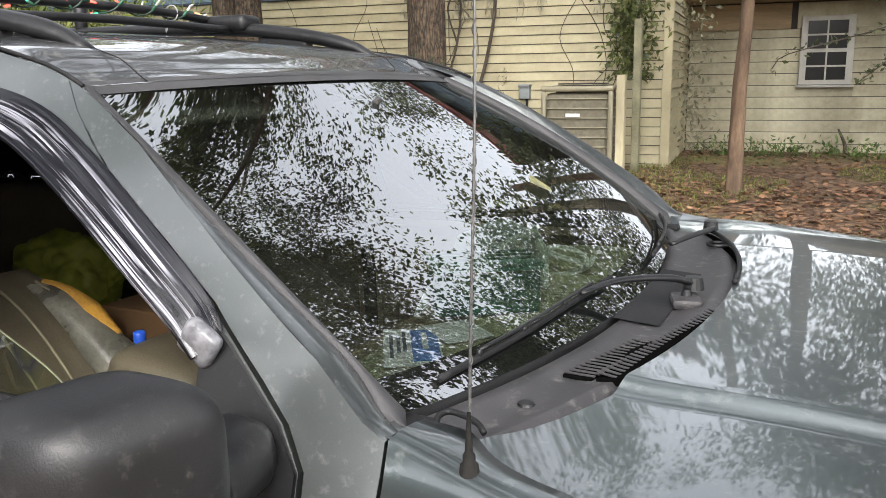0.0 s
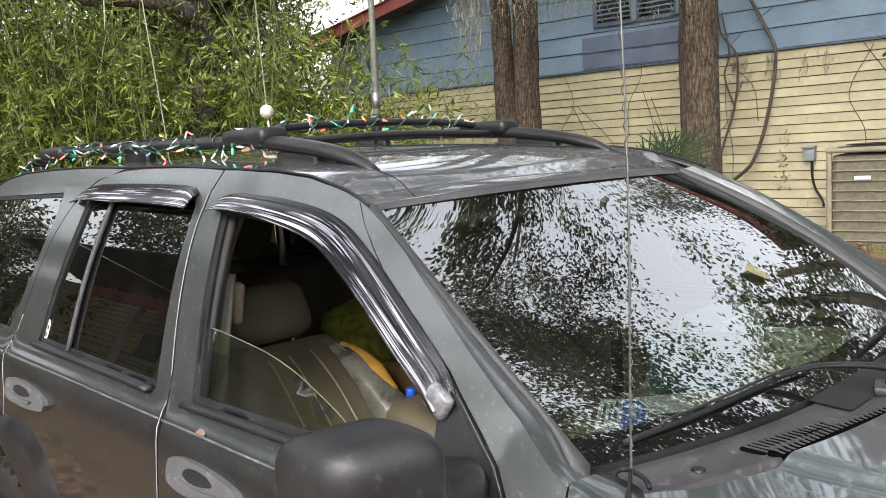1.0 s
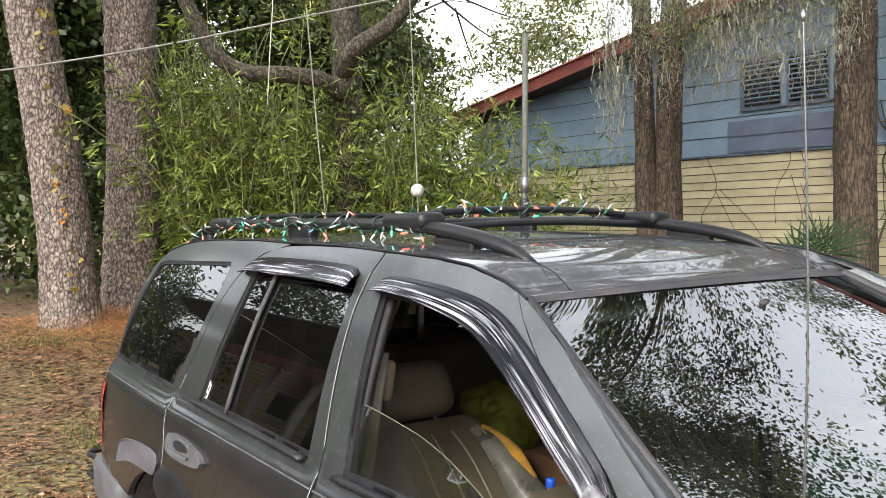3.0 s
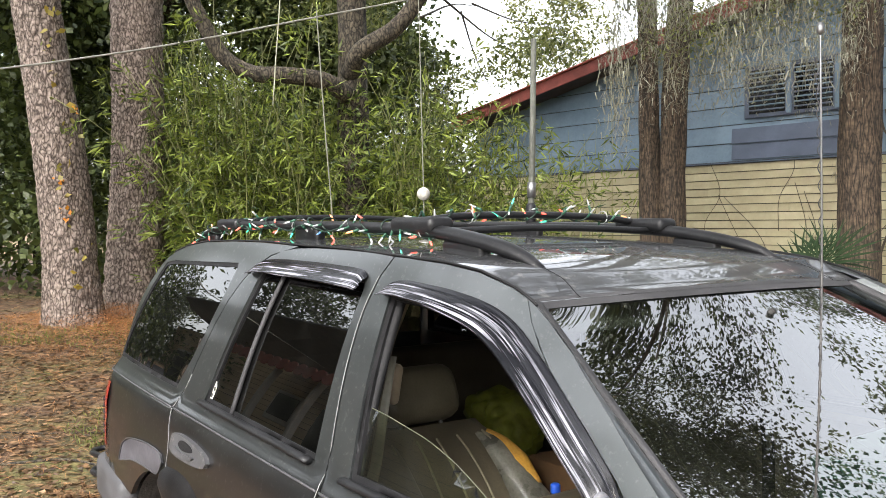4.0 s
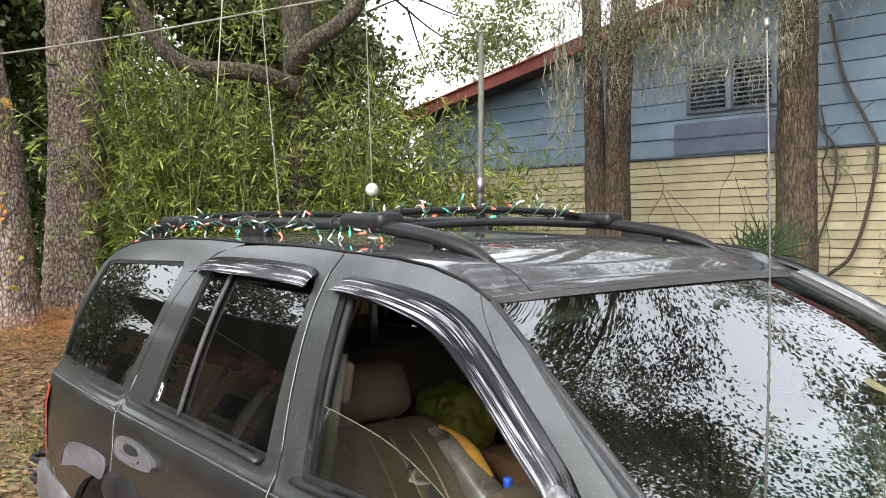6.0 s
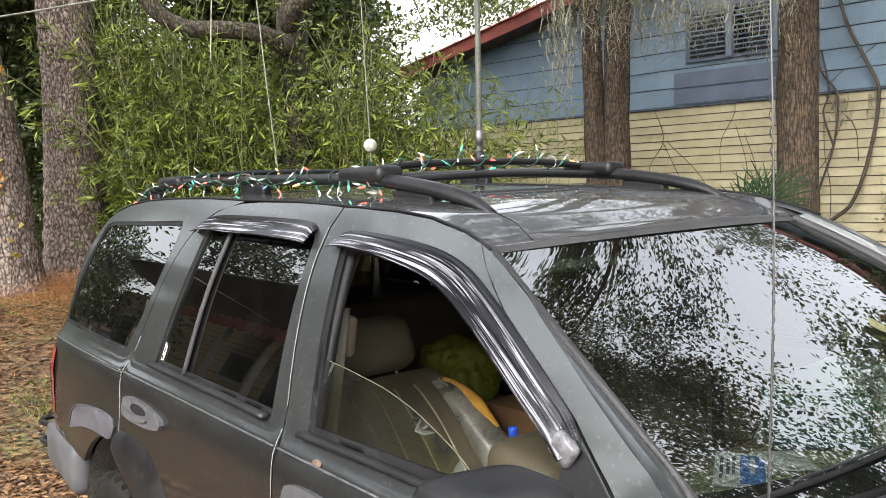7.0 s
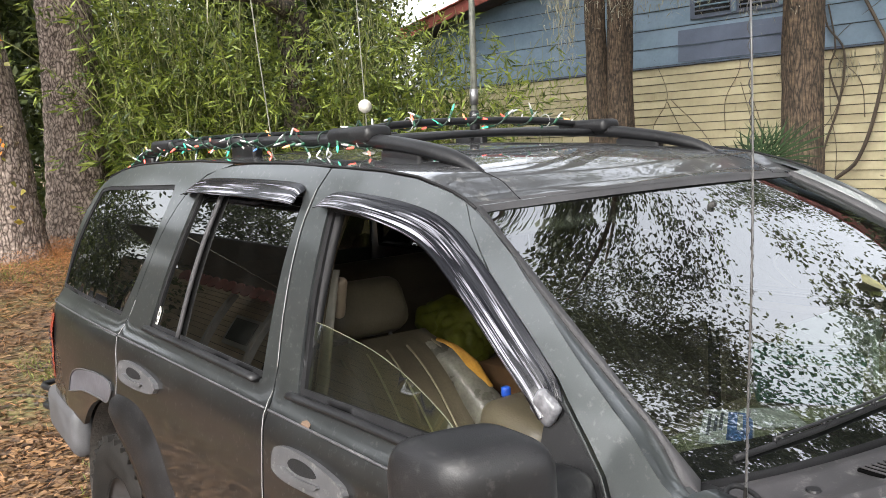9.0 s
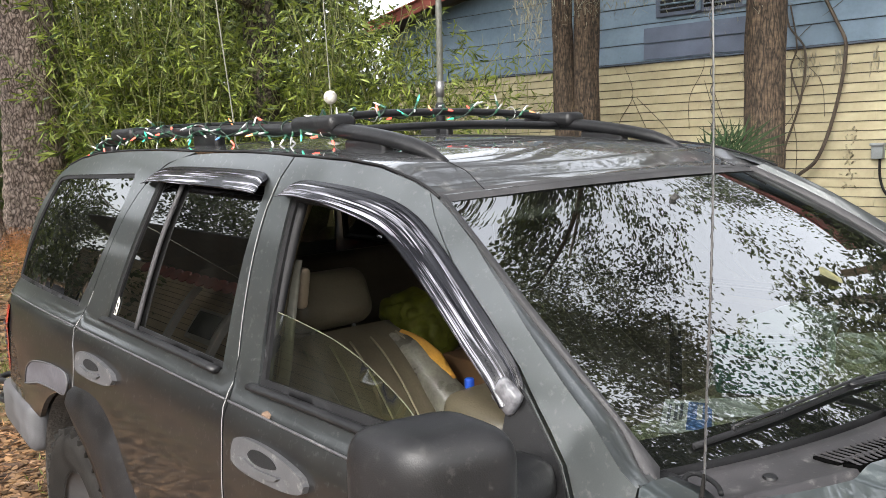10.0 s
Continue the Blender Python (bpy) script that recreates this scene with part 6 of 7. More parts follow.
# unseen high crowns, added to cut the skylight falling on the yard
for i, (c, sz, n, tp) in enumerate((((3.5, -4.5, 9.0), (3.8, 3.4, 1.5), 380, (5.5, -7.5)), ((-3.0, -4.8, 9.4), (3.8, 3.0, 1.5), 380, (-2.0, -9.5)), ((-9.0, -3.5, 10.0), (3.6, 3.4, 1.5), 300, (-6.5, -10)), ((4.0, 2.6, 9.6), (3.4, 2.8, 1.4), 300, (8.4, 4.6)), ((-3.6, 1.8, 9.6), (3.6, 2.8, 1.4), 320, (-5.4, 9.9)), ((-8.6, 5.0, 10.4), (3.2, 3.0, 1.4), 260, (-15.5, 2.5)), ((5.2, 5.0, 8.4), (2.4, 2.2, 1.3), 220, (6.4, 9.6)), ((8.5, -2.0, 8.0), (2.6, 3.4, 2.2), 260, (9.5, -1.0)))):
    tall = thing("out_of_view_tree", "unseen broadleaf tree added so its high crown shades the yard", "tree", group="trees round the house")
    trunk("trunk", [(tp[0], tp[1], gz(*tp)), (tp[0] + .1, tp[1], 4), (c[0] * .4 + tp[0] * .6, c[1] * .4 + tp[1] * .6, 7.0), (c[0], c[1], c[2])], .22, .08, BARK_GREY, tall, 0, 14, 40, i + 20, .1)
    v, f = leaf_data(clumps(crown_centres(n, c, sz, gap=-.10), 70, .30), .15, .5)
    mass("crown", v, f, OAK_LEAF, tall)

# live oak behind, with a crooked limb
oak = thing("live_oak", "old oak with a crooked limb and sparse olive leaves", "tree")
trunk("trunk", [(-9.5, 4.28, gz(-9.5, 4.28) - .5), (-9.48, 4.28, 1.83), (-9.48, 4.28, 3.43), (-9.48, 4.28, 4.61), (-9.5, 4.2, 6.5)], .26, .18, BARK_GREY, oak, 0, 28, 90, 4, .12)
tube("limb", smooth_line([(-9.3, 4.1, 3.62), (-9.22, 3.69, 3.78), (-9.4, 3.2, 3.84), (-9.63, 2.79, 3.86), (-9.77, 2.43, 4.06), (-9.84, 2.22, 4.4), (-9.91, 2.01, 4.85), (-10, 1.6, 5.8)], 40), np.linspace(.13, .09, 40), BARK_GREY, oak, "", 12)
tube("limb", smooth_line([(-9.4, 4.2, 3.95), (-8.98, 4.15, 4.22), (-8.73, 4.57, 4.55), (-8.56, 4.84, 4.95), (-8.2, 5.4, 6)], 30), np.linspace(.14, .09, 30), BARK_GREY, oak, "", 12)
limbs(oak, [(-8.6, 4.8, 4.9), (-9.4, 4.2, 5.2)], [(-7.4, 6.5, 6.0), (-9.0, 6.4, 7)], .06, BARK_GREY)
v, f = leaf_data(clumps(np.concatenate([crown_centres(60, (-8.6, 5.6, 5.2), (1.8, 2.2, 1.2), gap=.08), crown_centres(120, (-9.6, 3.0, 6.6), (2.5, 3.0, 1.6))]), 45, .26), .10, .42)
mass("crown", v, f, OLIVE_LEAF, oak)
v, f = leaf_data(clumps(crown_centres(210, (-12.6, 9.3, 5.5), (2.0, 3.0, 1.9), gap=.04), 55, .18), .10, .45)
mass("crown", v, f, leaf_mat("sunlit_olive_leaves", (.05, .062, .014), (.23, .24, .06), .3), oak)
for a, b in (((-7.5, 4.2, 4.4), (-10.3, 7.2, 5.6)), ((-7.4, 4.4, 4.7), (-11.6, 9.6, 5.4)), ((-9.5, 6.3, 5.2), (-12.0, 9.0, 4.4)), ((-9.6, 6.6, 5.4), (-12.4, 11.0, 6.2))):
    tube("branch", smooth_line([a, (np.array(a) + b) / 2 + rng.normal(size=3) * .15, b], 16), np.linspace(.018, .006, 16), BARK_GREY, oak, "", 6)

NEARER = Matrix.Translation((1.497, -1.704, 1.705)) @ Matrix.Scale(.84, 4) @ Matrix.Translation((-1.497, 1.704, -1.705))
for ob in oak.children:
    if ob.name.split(".")[0] in ("trunk", "limb"):
        ob.data.transform(NEARER)
# soft bushes at the foot of the thicket
shrub = thing("shrub", "soft green shrub at the foot of the bamboo", "shrub")
v, f = leaf_data(clumps(np.concatenate([crown_centres(60, (-9.2, 2.0, 1.0), (.7, .6, .75)), crown_centres(50, (-8.3, 2.5, .9), (.6, .5, .6))]), 70, .15), .075, .25)
mass("leaves", v, f, leaf_mat("shrub_green", (.05, .10, .025), (.17, .27, .07), .4), shrub)
# boughs before the gable, out of view, added to mask its windscreen reflection
v, f = leaf_data(clumps(crown_centres(45, (-.1, 5.5, 3.45), (1.7, .6, .62)), 60, .2), .09, .45)
mass("drooping_bough", v, f, OAK_LEAF, big)
# creeper wrapped round the oak's trunk
q = np.array([(-7.73 + .235 * math.cos(a), 3.32 + .235 * math.sin(a), z) for a, z in zip(rng.uniform(2.6, 6.6, 1900), rng.uniform(.6, 3.4, 1900))])
v, f = leaf_data(q + rng.normal(size=q.shape) * .06, .075, .6)
mass("creeper_leaves", v, f, leaf_mat("creeper_green", (.05, .08, .02), (.20, .24, .06), .4), oak, "leafy creeper on the trunk")
# bamboo thicket
stalk_v = []
leaf_p, leaf_d = [], []
for i in range(620):
    t = rng.uniform(0, .87)
    bx = -9.4 + 2.6 * t + rng.normal() * .55
    by = 1.7 + 3.6 * t + rng.normal() * .45
    if by < 1.45:
        by = 1.45 + rng.uniform(0, .4)
    if abs((bx - 1.5) * .4777 + (by + 1.7) * .8785) < .30 and bx > -8.0:
        continue
    h = rng.uniform(2.0, 4.3) * (1.04 - .20 * t) if rng.uniform() < .75 else rng.uniform(1.2, 2.2)
    if .25 < t < .8:
        h *= .84
    lean = np.array((rng.normal() * .35 + .25, rng.normal() * .35 - .20, 0))
    z0 = ground_z(bx, by)
    line = np.array([(bx + lean[0] * (u ** 2) * 1.2, by + lean[1] * (u ** 2) * 1.2, z0 + h * (u - .12 * u ** 3)) for u in np.linspace(0, 1, 9)])
    stalk_v.append(tube_data(line, np.linspace(.011, .004, 9), 4))
    m = 96
    u = np.repeat(rng.uniform(.15, 1, 12), 8)
    at = np.stack([np.interp(u, np.linspace(0, 1, 9), line[:, j]) for j in range(3)], 1)
    knot = np.repeat(rng.normal(size=(12, 3)) * np.array((.24, .24, .14)), 8, 0)
    off = knot + rng.normal(size=(m, 3)) * .035
    leaf_p.append(at + off)
    leaf_d.append(knot * 2.2 + np.array((0.2, -.3, -.35)))
bamboo = tagged(thing("bamboo_thicket", "dense green bamboo thicket with narrow leaves", "bamboo"), kind="stuff")
raw("stalks", *joined(stalk_v), mat("bamboo_stalk", (.16, .17, .06), .5, var=.3), bamboo)
v, f = leaf_data(np.concatenate(leaf_p), .14, .17, dirs=np.concatenate(leaf_d), spread=.65)
mass("leaves", v, f, leaf_mat("bamboo_leaves", (.014, .034, .006), (.26, .32, .05), .28), bamboo)

# far woods on the rise behind
tr, lp = [], []
for i in range(80):
    x, y = rng.uniform(-26, -12), rng.uniform(-2.2, 16)
    z = ground_z(x, y)
    stem = tube_data([(x, y, z), (x + rng.normal() * .3, y + rng.normal() * .3, z + 9)], np.array((.16, .09)) * rng.uniform(.6, 1.4), 7)
    if y < 3.0 and x < -17:
        tr.append(stem)
    if y > 7.0:
        continue
    cc = crown_centres(70, (x, y, z + rng.uniform(3.5, 6.5)), (2.0, 2.0, 3.4))
    lp.append(clumps(cc, 36, .36))
lp.append(clumps(crown_centres(420, (-14.2, 4.2, 5.2), (1.7, 4.4, 4.8)), 60, .36))
lp.append(clumps(crown_centres(130, (-13.4, 9.6, 2.7), (1.5, 2.8, 1.7)), 55, .3))
lp.append(clumps(crown_centres(230, (-13.4, 6.2, 5.6), (1.5, 1.9, 2.4)), 55, .3))
for i in range(120):
    x, y = rng.uniform(-20, -11), rng.uniform(-7, 5)
    lp.append(clumps(crown_centres(6, (x, y, ground_z(x, y) + 1.0), (1.0, 1.0, 1.3)), 26, .3))
woods = tagged(thing("far_woods", "dark green woods behind the yard", "woods"), kind="stuff")
raw("trunks", *joined(tr), BARK_GREY, woods)
v, f = leaf_data(np.concatenate(lp), .15, .6)
mass("foliage", v, f, leaf_mat("woods_leaves", (.022, .036, .010), (.12, .15, .04), .4), woods)
# trees behind the camera, seen only in the car's glass and paint
tr, lp = [], []
for x, y in ((-12, -9), (-7, -11), (-1, -10), (5, -9), (9, -3), (10, 4), (7, 9)):
    tr.append(tube_data([(x, y, -.1), (x + .2, y, 4), (x, y + .3, 6.5)], np.array((.3, .25, .08)), 9))
    lp.append(clumps(crown_centres(60, (x, y, 5.2), (2.6, 2.4, 2.4), gap=.02), 30 if x < -11 else 75, .32))
lp.append(clumps(crown_centres(300, (-16.6, -7.3, 7.4), (3.2, 1.8, 4.4), gap=.06), 46, .26))
lp.append(clumps(crown_centres(230, (-20.5, -4.6, 5.0), (2.6, 2.0, 3.6), gap=.02), 50, .28))
lp.append(clumps(crown_centres(160, (-13.0, -9.0, 6.6), (3.6, 1.6, 3.2), gap=.03), 46, .26))
lp.append(clumps(crown_centres(170, (-5.5, -10.5, 6.2), (4.6, 1.8, 3.2), gap=.0), 50, .28))
back = tagged(thing("trees_across_the_yard", "leafy trees across the yard", "trees"), kind="stuff")
raw("trunks", *joined(tr), BARK_GREY, back)
v, f = leaf_data(np.concatenate(lp), .17, .45)
mass("foliage", v, f, OAK_LEAF, back)

# ---- the house: its own frame, x along the wall, y away from the yard ----
HOUSE = Matrix(((.9935, -.1142, 0, -1.7), (.1142, .9935, 0, 7.9), (0, 0, 1, 0), (0, 0, 0, 1)))


def at_wall(a, z, off=0.0):
    """A point a metres along the wall, off in front of it."""
    return HOUSE @ Vector((a, -off, z))


CREAM = mat("cream_painted_siding", (.33, .29, .175), .6, var=.16, scale=1.4, fine=22, bump=.08, second=(.41, .37, .24), random_tint=.05)
BLUE = mat("slate_blue_siding", (.12, .18, .245), .65, var=.16, scale=2.0, fine=30, bump=.1, second=(.16, .225, .295), random_tint=.07)
DARK_BLUE = mat("faded_dark_blue_panel", (.075, .095, .14), .6, var=.2, scale=3)
WHITE = mat("white_siding_with_mildew", (.23, .20, .12), .65, var=.3, scale=1.3, fine=18, bump=.1, second=(.44, .41, .30), random_tint=.05)
RED_FASCIA = mat("dark_red_fascia", (.20, .05, .04), .55, var=.3, scale=5)
BROWN_BOARD = mat("weathered_brown_board", (.26, .19, .11), .75, var=.25, scale=5, stretch=(.3, 1, 3))
# near-black colour stands for the unlit space behind panes, louvres and doorway
SHADE = mat("unlit_opening_black", (.012, .013, .014), .12, var=.1, bump=0, spec=.2)
TRIM_WHITE = mat("white_window_paint", (.34, .33, .30), .5, var=.12)

board_cache = {}


def board(parent, a0, a1, z0, h, material, y=0.0, thick=.024, cut=0.0):
    """A lap board: thick at its lower edge, thin above; cut slopes its left end."""
    key = (round(a1 - a0, 3), round(h, 3), material.name, thick, round(cut, 3))
    if key not in board_cache:
        L = a1 - a0
        # starts 9 mm up so the dark core shows as a shadow line
        v = [(0, 0, .009), (L, 0, .009), (L, -thick, .009), (0, -thick, .009), (cut, 0, h), (L, 0, h), (L, -.008, h), (cut, -.008, h)]
        f = [(0, 1, 2, 3), (3, 2, 6, 7), (7, 6, 5, 4), (0, 3, 7, 4), (1, 5, 6, 2), (0, 4, 5, 1)]
        me = bpy.data.meshes.new("siding_board")
        me.from_pydata(v, [], f)
        me.materials.append(material)
        board_cache[key] = me
    ob = new("siding_board", board_cache[key])
    ob.parent = parent
    ob.location = (a0, y - .002, z0)
    return ob


house = thing("house", "two-tone house, blue gable over cream lap siding, dark red roof edge", "house")
house.matrix_world = HOUSE
GL, GR, RIDGE, ZL, PITCH = -8.3, .96, -1.8, 3.363, .187
gable = lambda a: ZL + PITCH * (a - GL) if a < RIDGE else ZL + PITCH * (RIDGE - GL) - PITCH * (a - RIDGE)
# wall core, near-black to draw shadow lines between the boards
bm = bmesh.new()
out = [(GL, -.3), (GR, -.3), (GR, gable(GR)), (RIDGE, gable(RIDGE)), (GL, gable(GL))]
fr = [bm.verts.new((a, 0, z)) for a, z in out]
bk = [bm.verts.new((a, .2, z)) for a, z in out]
bm.faces.new(fr)
bm.faces.new(bk[::-1])
for i in range(5):
    j = (i + 1) % 5
    bm.faces.new((fr[j], fr[i], bk[i], bk[j]))
# dark colour stands for the shadow in the board gaps
GAP_SHADOW = mat("board_gap_shadow", (.035, .033, .03), .9)
front = part("gable_wall", bm, GAP_SHADOW, house)
side = part("side_wall", rbox((GR - .09, 1.3, 1.6), (.18, 2.4, 3.9), .002), CREAM, house)
left = part("side_wall", rbox((GL + .09, 3.2, 1.4), (.18, 6.0, 3.6), .002), BLUE, house)
# cream lap boards
z, row = .32, 0
while z < 2.50:
    cuts = [GL] + sorted(GL + (GR - GL) * c for c in ((.22 + .13 * (row % 3)), (.60 + .11 * ((row * 2) % 3)))) + [GR]
    for a0, a1 in zip(cuts, cuts[1:]):
        board(front, a0 + .001, a1 - .001, z, min(.104, 2.515 - z), CREAM)
    z += .104
    row += 1
z = 2.53
while z < 4.6:
    a0 = max(GL, GL + (z - ZL) / PITCH) if z > ZL else GL
    a1 = GR if z < gable(GR) else RIDGE + (gable(RIDGE) - z) / PITCH
    mid = a0 + (a1 - a0) * (.42 + .2 * (int(z * 10) % 3) / 2)
    cut = max(0, min(.95, (z + .235 - ZL) / PITCH + GL - a0)) if z + .235 > ZL else 0
    board(front, a0, mid - .001, z, .235, BLUE, y=-.012, cut=cut)
    board(front, mid + .001, a1, z, .235, BLUE, y=-.012)
    z += .235
part("band_board", rbox(((GL + GR) / 2, -.03, 2.522), (GR - GL, .035, .018), .002), DARK_BLUE, front)
# return wall boards
z = .32
while z < 2.5:
    ob = board(side, 0, 2.2, z, .104, CREAM)
    ob.matrix_basis = Matrix.Translation((GR + .002, 0, z)) @ Matrix.Rotation(math.pi / 2, 4, 'Z')
    z += .104
part("corner_board", rbox((GR - .03, -.02, 1.4), (.10, .05, 2.3), .006), CREAM, house)
# darker panel below louvred shutters
for z in (2.545, 2.75):
    board(front, -3.50, -1.95, z, .20, DARK_BLUE, y=-.032)
vent = part("shutter_window", rbox((-2.73, -.045, 3.38), (1.18, .05, .64), .006), DARK_BLUE, front, "louvred gable window with broken slats")
for a in (-3.02, -2.44):
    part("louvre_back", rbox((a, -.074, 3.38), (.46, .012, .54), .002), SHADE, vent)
    part("louvre_frame", rbox((a + .29, -.085, 3.38), (.06, .03, .60), .004), BLUE, vent)
    for i in range(9):
        part("louvre", rbox((a, -.088, 3.15 + i * .058), (.46, .028, .012), .002, Matrix.Rotation(.6, 3, 'X')), BLUE if i % 3 else DARK_BLUE, vent)
# roof with overhang and red edge
for sgn, a0, a1 in ((1, GL - .05, RIDGE), (-1, RIDGE, GR + .6)):
    z0, z1 = (gable(RIDGE) - PITCH * abs(a - RIDGE) for a in (a0, a1))
    bm = bmesh.new()
    p = [(a0, -.5, z0), (a1, -.5, z1), (a1, 6.5, z1), (a0, 6.5, z0)]
    lo = [bm.verts.new((x, y, zz + .02)) for x, y, zz in p]
    hi = [bm.verts.new((x, y, zz + .12)) for x, y, zz in p]
    bm.faces.new(lo[::-1])
    bm.faces.new(hi)
    for i in range(4):
        j = (i + 1) % 4
        bm.faces.new((lo[i], lo[j], hi[j], hi[i]))
    slab = part("roof", bm, mat("dark_shingle", (.06, .05, .05), .9, var=.4), house)
    ln = math.hypot(a1 - a0, z1 - z0)
    rot = Matrix.Rotation(-math.atan2(z1 - z0, a1 - a0), 3, 'Y')
    part("fascia", rbox(((a0 + a1) / 2, -.515, (z0 + z1) / 2 + .06), (ln, .03, .17), .004, rot), RED_FASCIA, slab, "dark red fascia board")
    part("drip_edge", rbox(((a0 + a1) / 2, -.545, (z0 + z1) / 2 + .15), (ln, .05, .022), .004, rot), mat("rusty_red_metal", (.32, .09, .06), .5, .2, .3), slab)

# white wing set back to the side
wing = thing("house_wing", "white lap-sided wing with mildew stains and a brown frieze board", "house")
wing.matrix_world = HOUSE
WY = 2.2
core = part("wing_wall", rbox((4.5, WY + .1, 1.2), (7.1, .2, 2.9), .002), GAP_SHADOW, wing)
z, row = .30, 0
WX0, WX1, WZ0, WZ1 = 2.42, 2.90, 1.42, 2.15
while z < 2.05:
    if z + .14 > WZ0 - .05 and z < WZ1 + .05:
        spans = [(GR + .03, WX0 - .07), (WX1 + .07, 8.0)]
    else:
        spans = [(GR + .03, 3.0 + (row % 3) * .9), (3.0 + (row % 3) * .9, 8.0)]
    for a0, a1 in spans:
        board(core, a0, a1 - .002, z, min(.15, 2.06 - z), WHITE, y=WY)
    z += .15
    row += 1
part("frieze_board", rbox((1.6, WY - .03, 2.22), (1.25, .06, .32), .006), BROWN_BOARD, wing, "weathered brown frieze board")
part("frieze_board", rbox((5.2, WY - .02, 2.22), (5.8, .04, .32), .006), WHITE, wing)
part("eave", rbox((4.4, WY - .35, 2.44), (7.4, 1.0, .08), .01), BROWN_BOARD, wing)
part("wing_roof", rbox((4.4, WY + .9, 2.80), (7.4, 3.0, .08), .01, Matrix.Rotation(.22, 3, 'X')), mat("dark_shingle", (.06, .05, .05), .9, var=.4), wing)
window = part("sash_window", rbox(((WX0 + WX1) / 2, WY - .035, (WZ0 + WZ1) / 2), (WX1 - WX0 + .14, .07, WZ1 - WZ0 + .12), .006), TRIM_WHITE, wing, "white sash window with eight dark panes")
for i in range(2):
    for j in range(4):
        a, zc = WX0 + (i + .5) * (WX1 - WX0) / 2, WZ0 + (j + .5) * (WZ1 - WZ0) / 4 + (.012 if j > 1 else -.012)
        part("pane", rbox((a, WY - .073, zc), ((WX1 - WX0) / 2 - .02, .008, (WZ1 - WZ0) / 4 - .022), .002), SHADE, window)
part("sill", rbox(((WX0 + WX1) / 2, WY - .07, WZ0 - .08), (WX1 - WX0 + .2, .09, .03), .006), TRIM_WHITE, window)

# low building across the yard, seen in the car's side glass
TAN = mat("brown_lap_siding", (.42, .32, .20), .7, var=.2, scale=2, random_tint=.06)
cabin = thing("cabin", "brown lap-sided cabin with a scalloped dark red awning", "building")
cabin.matrix_world = Matrix.Translation((-10.5, -5.4, 0))
wallc = part("cabin_wall", rbox((0, -.1, 1.5), (13, .2, 3.0), .01), GAP_SHADOW, cabin)
for i in range(22):
    ob = board(wallc, -6.5, 6.5, .1 + i * .13, .13, TAN)
    ob.matrix_basis = Matrix.Translation((6.5, .002, .1 + i * .13)) @ Matrix.Rotation(math.pi, 4, 'Z')
for a, zc, ww, hh in ((.75, 1.80, .75, .55), (-4.2, 1.7, .9, .9)):
    w = part("cabin_window", rbox((a, .03, zc), (ww + .14, .06, hh + .14), .01), TRIM_WHITE, cabin)
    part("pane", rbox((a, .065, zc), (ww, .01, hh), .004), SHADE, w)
# near-black slab paints the shade of the porch under the awning
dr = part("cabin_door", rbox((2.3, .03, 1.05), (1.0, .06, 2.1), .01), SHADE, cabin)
for a in (1.65, 2.95):
    part("door_post", rbox((a, .9, 1.2), (.09, .09, 2.4), .01), TRIM_WHITE, cabin)
aw = part("awning", rbox((2.3, .55, 2.62), (4.2, 1.25, .05), .01, Matrix.Rotation(-.25, 3, 'X')), RED_FASCIA, cabin)
for k in range(16):
    bm = bmesh.new()
    bmesh.ops.create_cone(bm, cap_ends=True, segments=18, radius1=.14, radius2=.14, depth=.02, matrix=Matrix.Translation((.33 + k * .262, 1.16, 2.46)) @ Matrix.Rotation(math.pi / 2, 4, 'X'))
    part("scallop", bm, RED_FASCIA, aw)
part("cabin_roof", rbox((0, -1.5, 3.55), (14, 4.4, .1), .02, Matrix.Rotation(.3, 3, 'X')), mat("dark_shingle", (.05, .045, .045), .9, var=.4), cabin)

# ---- yard things by the house ----
AC_GREY = mat("dull_beige_steel", (.20, .18, .125), .55, .1, .25, 4, 60, .1)
ac = thing("air_conditioner", "dull beige outdoor air-conditioning unit with louvred sides", "air conditioner")
acm = HOUSE @ Matrix.Translation((.16, -.815, 0)) @ Matrix.Diagonal((.91, .91, 1.02, 1))
ac.matrix_world = acm
z0 = .37
part("base_pan", rbox((0, 0, z0 + .04), (.80, .80, .08), .02), AC_GREY, ac)
part("core", rbox((0, 0, z0 + .50), (.72, .72, .92), .05), mat("dusty_tan_coil", (.115, .103, .07), .7, var=.25, scale=20), ac)
for sx, sy in ((1, 1), (1, -1), (-1, 1), (-1, -1)):
    part("corner_post", rbox((sx * .375, sy * .375, z0 + .51), (.06, .06, .95), .025, seg=3), AC_GREY, ac, angle=40)
for i in range(9):
    z = z0 + .14 + i * .095
    for a in range(4):
        bm = rbox((0, -.372, z), (.74, .022, .012), .004, Matrix.Rotation(-.35, 3, 'X'))
        bmesh.ops.transform(bm, matrix=Matrix.Rotation(a * math.pi / 2, 4, 'Z'), verts=bm.verts)
        part("side_louvre", bm, AC_GREY, ac)
part("top_frame", rbox((0, 0, z0 + 1.0), (.82, .82, .05), .02, seg=3), AC_GREY, ac, angle=40)
part("fan_well", rbox((0, 0, z0 + 1.026), (.60, .60, .006), .002), RUBBER, ac)
for i in range(7):
    ring = [(.29 * (i + 1) / 7 * math.cos(a), .29 * (i + 1) / 7 * math.sin(a), z0 + 1.045) for a in np.linspace(0, 2 * math.pi, 28)]
    tube("guard_ring", ring, .005, PLASTIC, ac, "", 4)
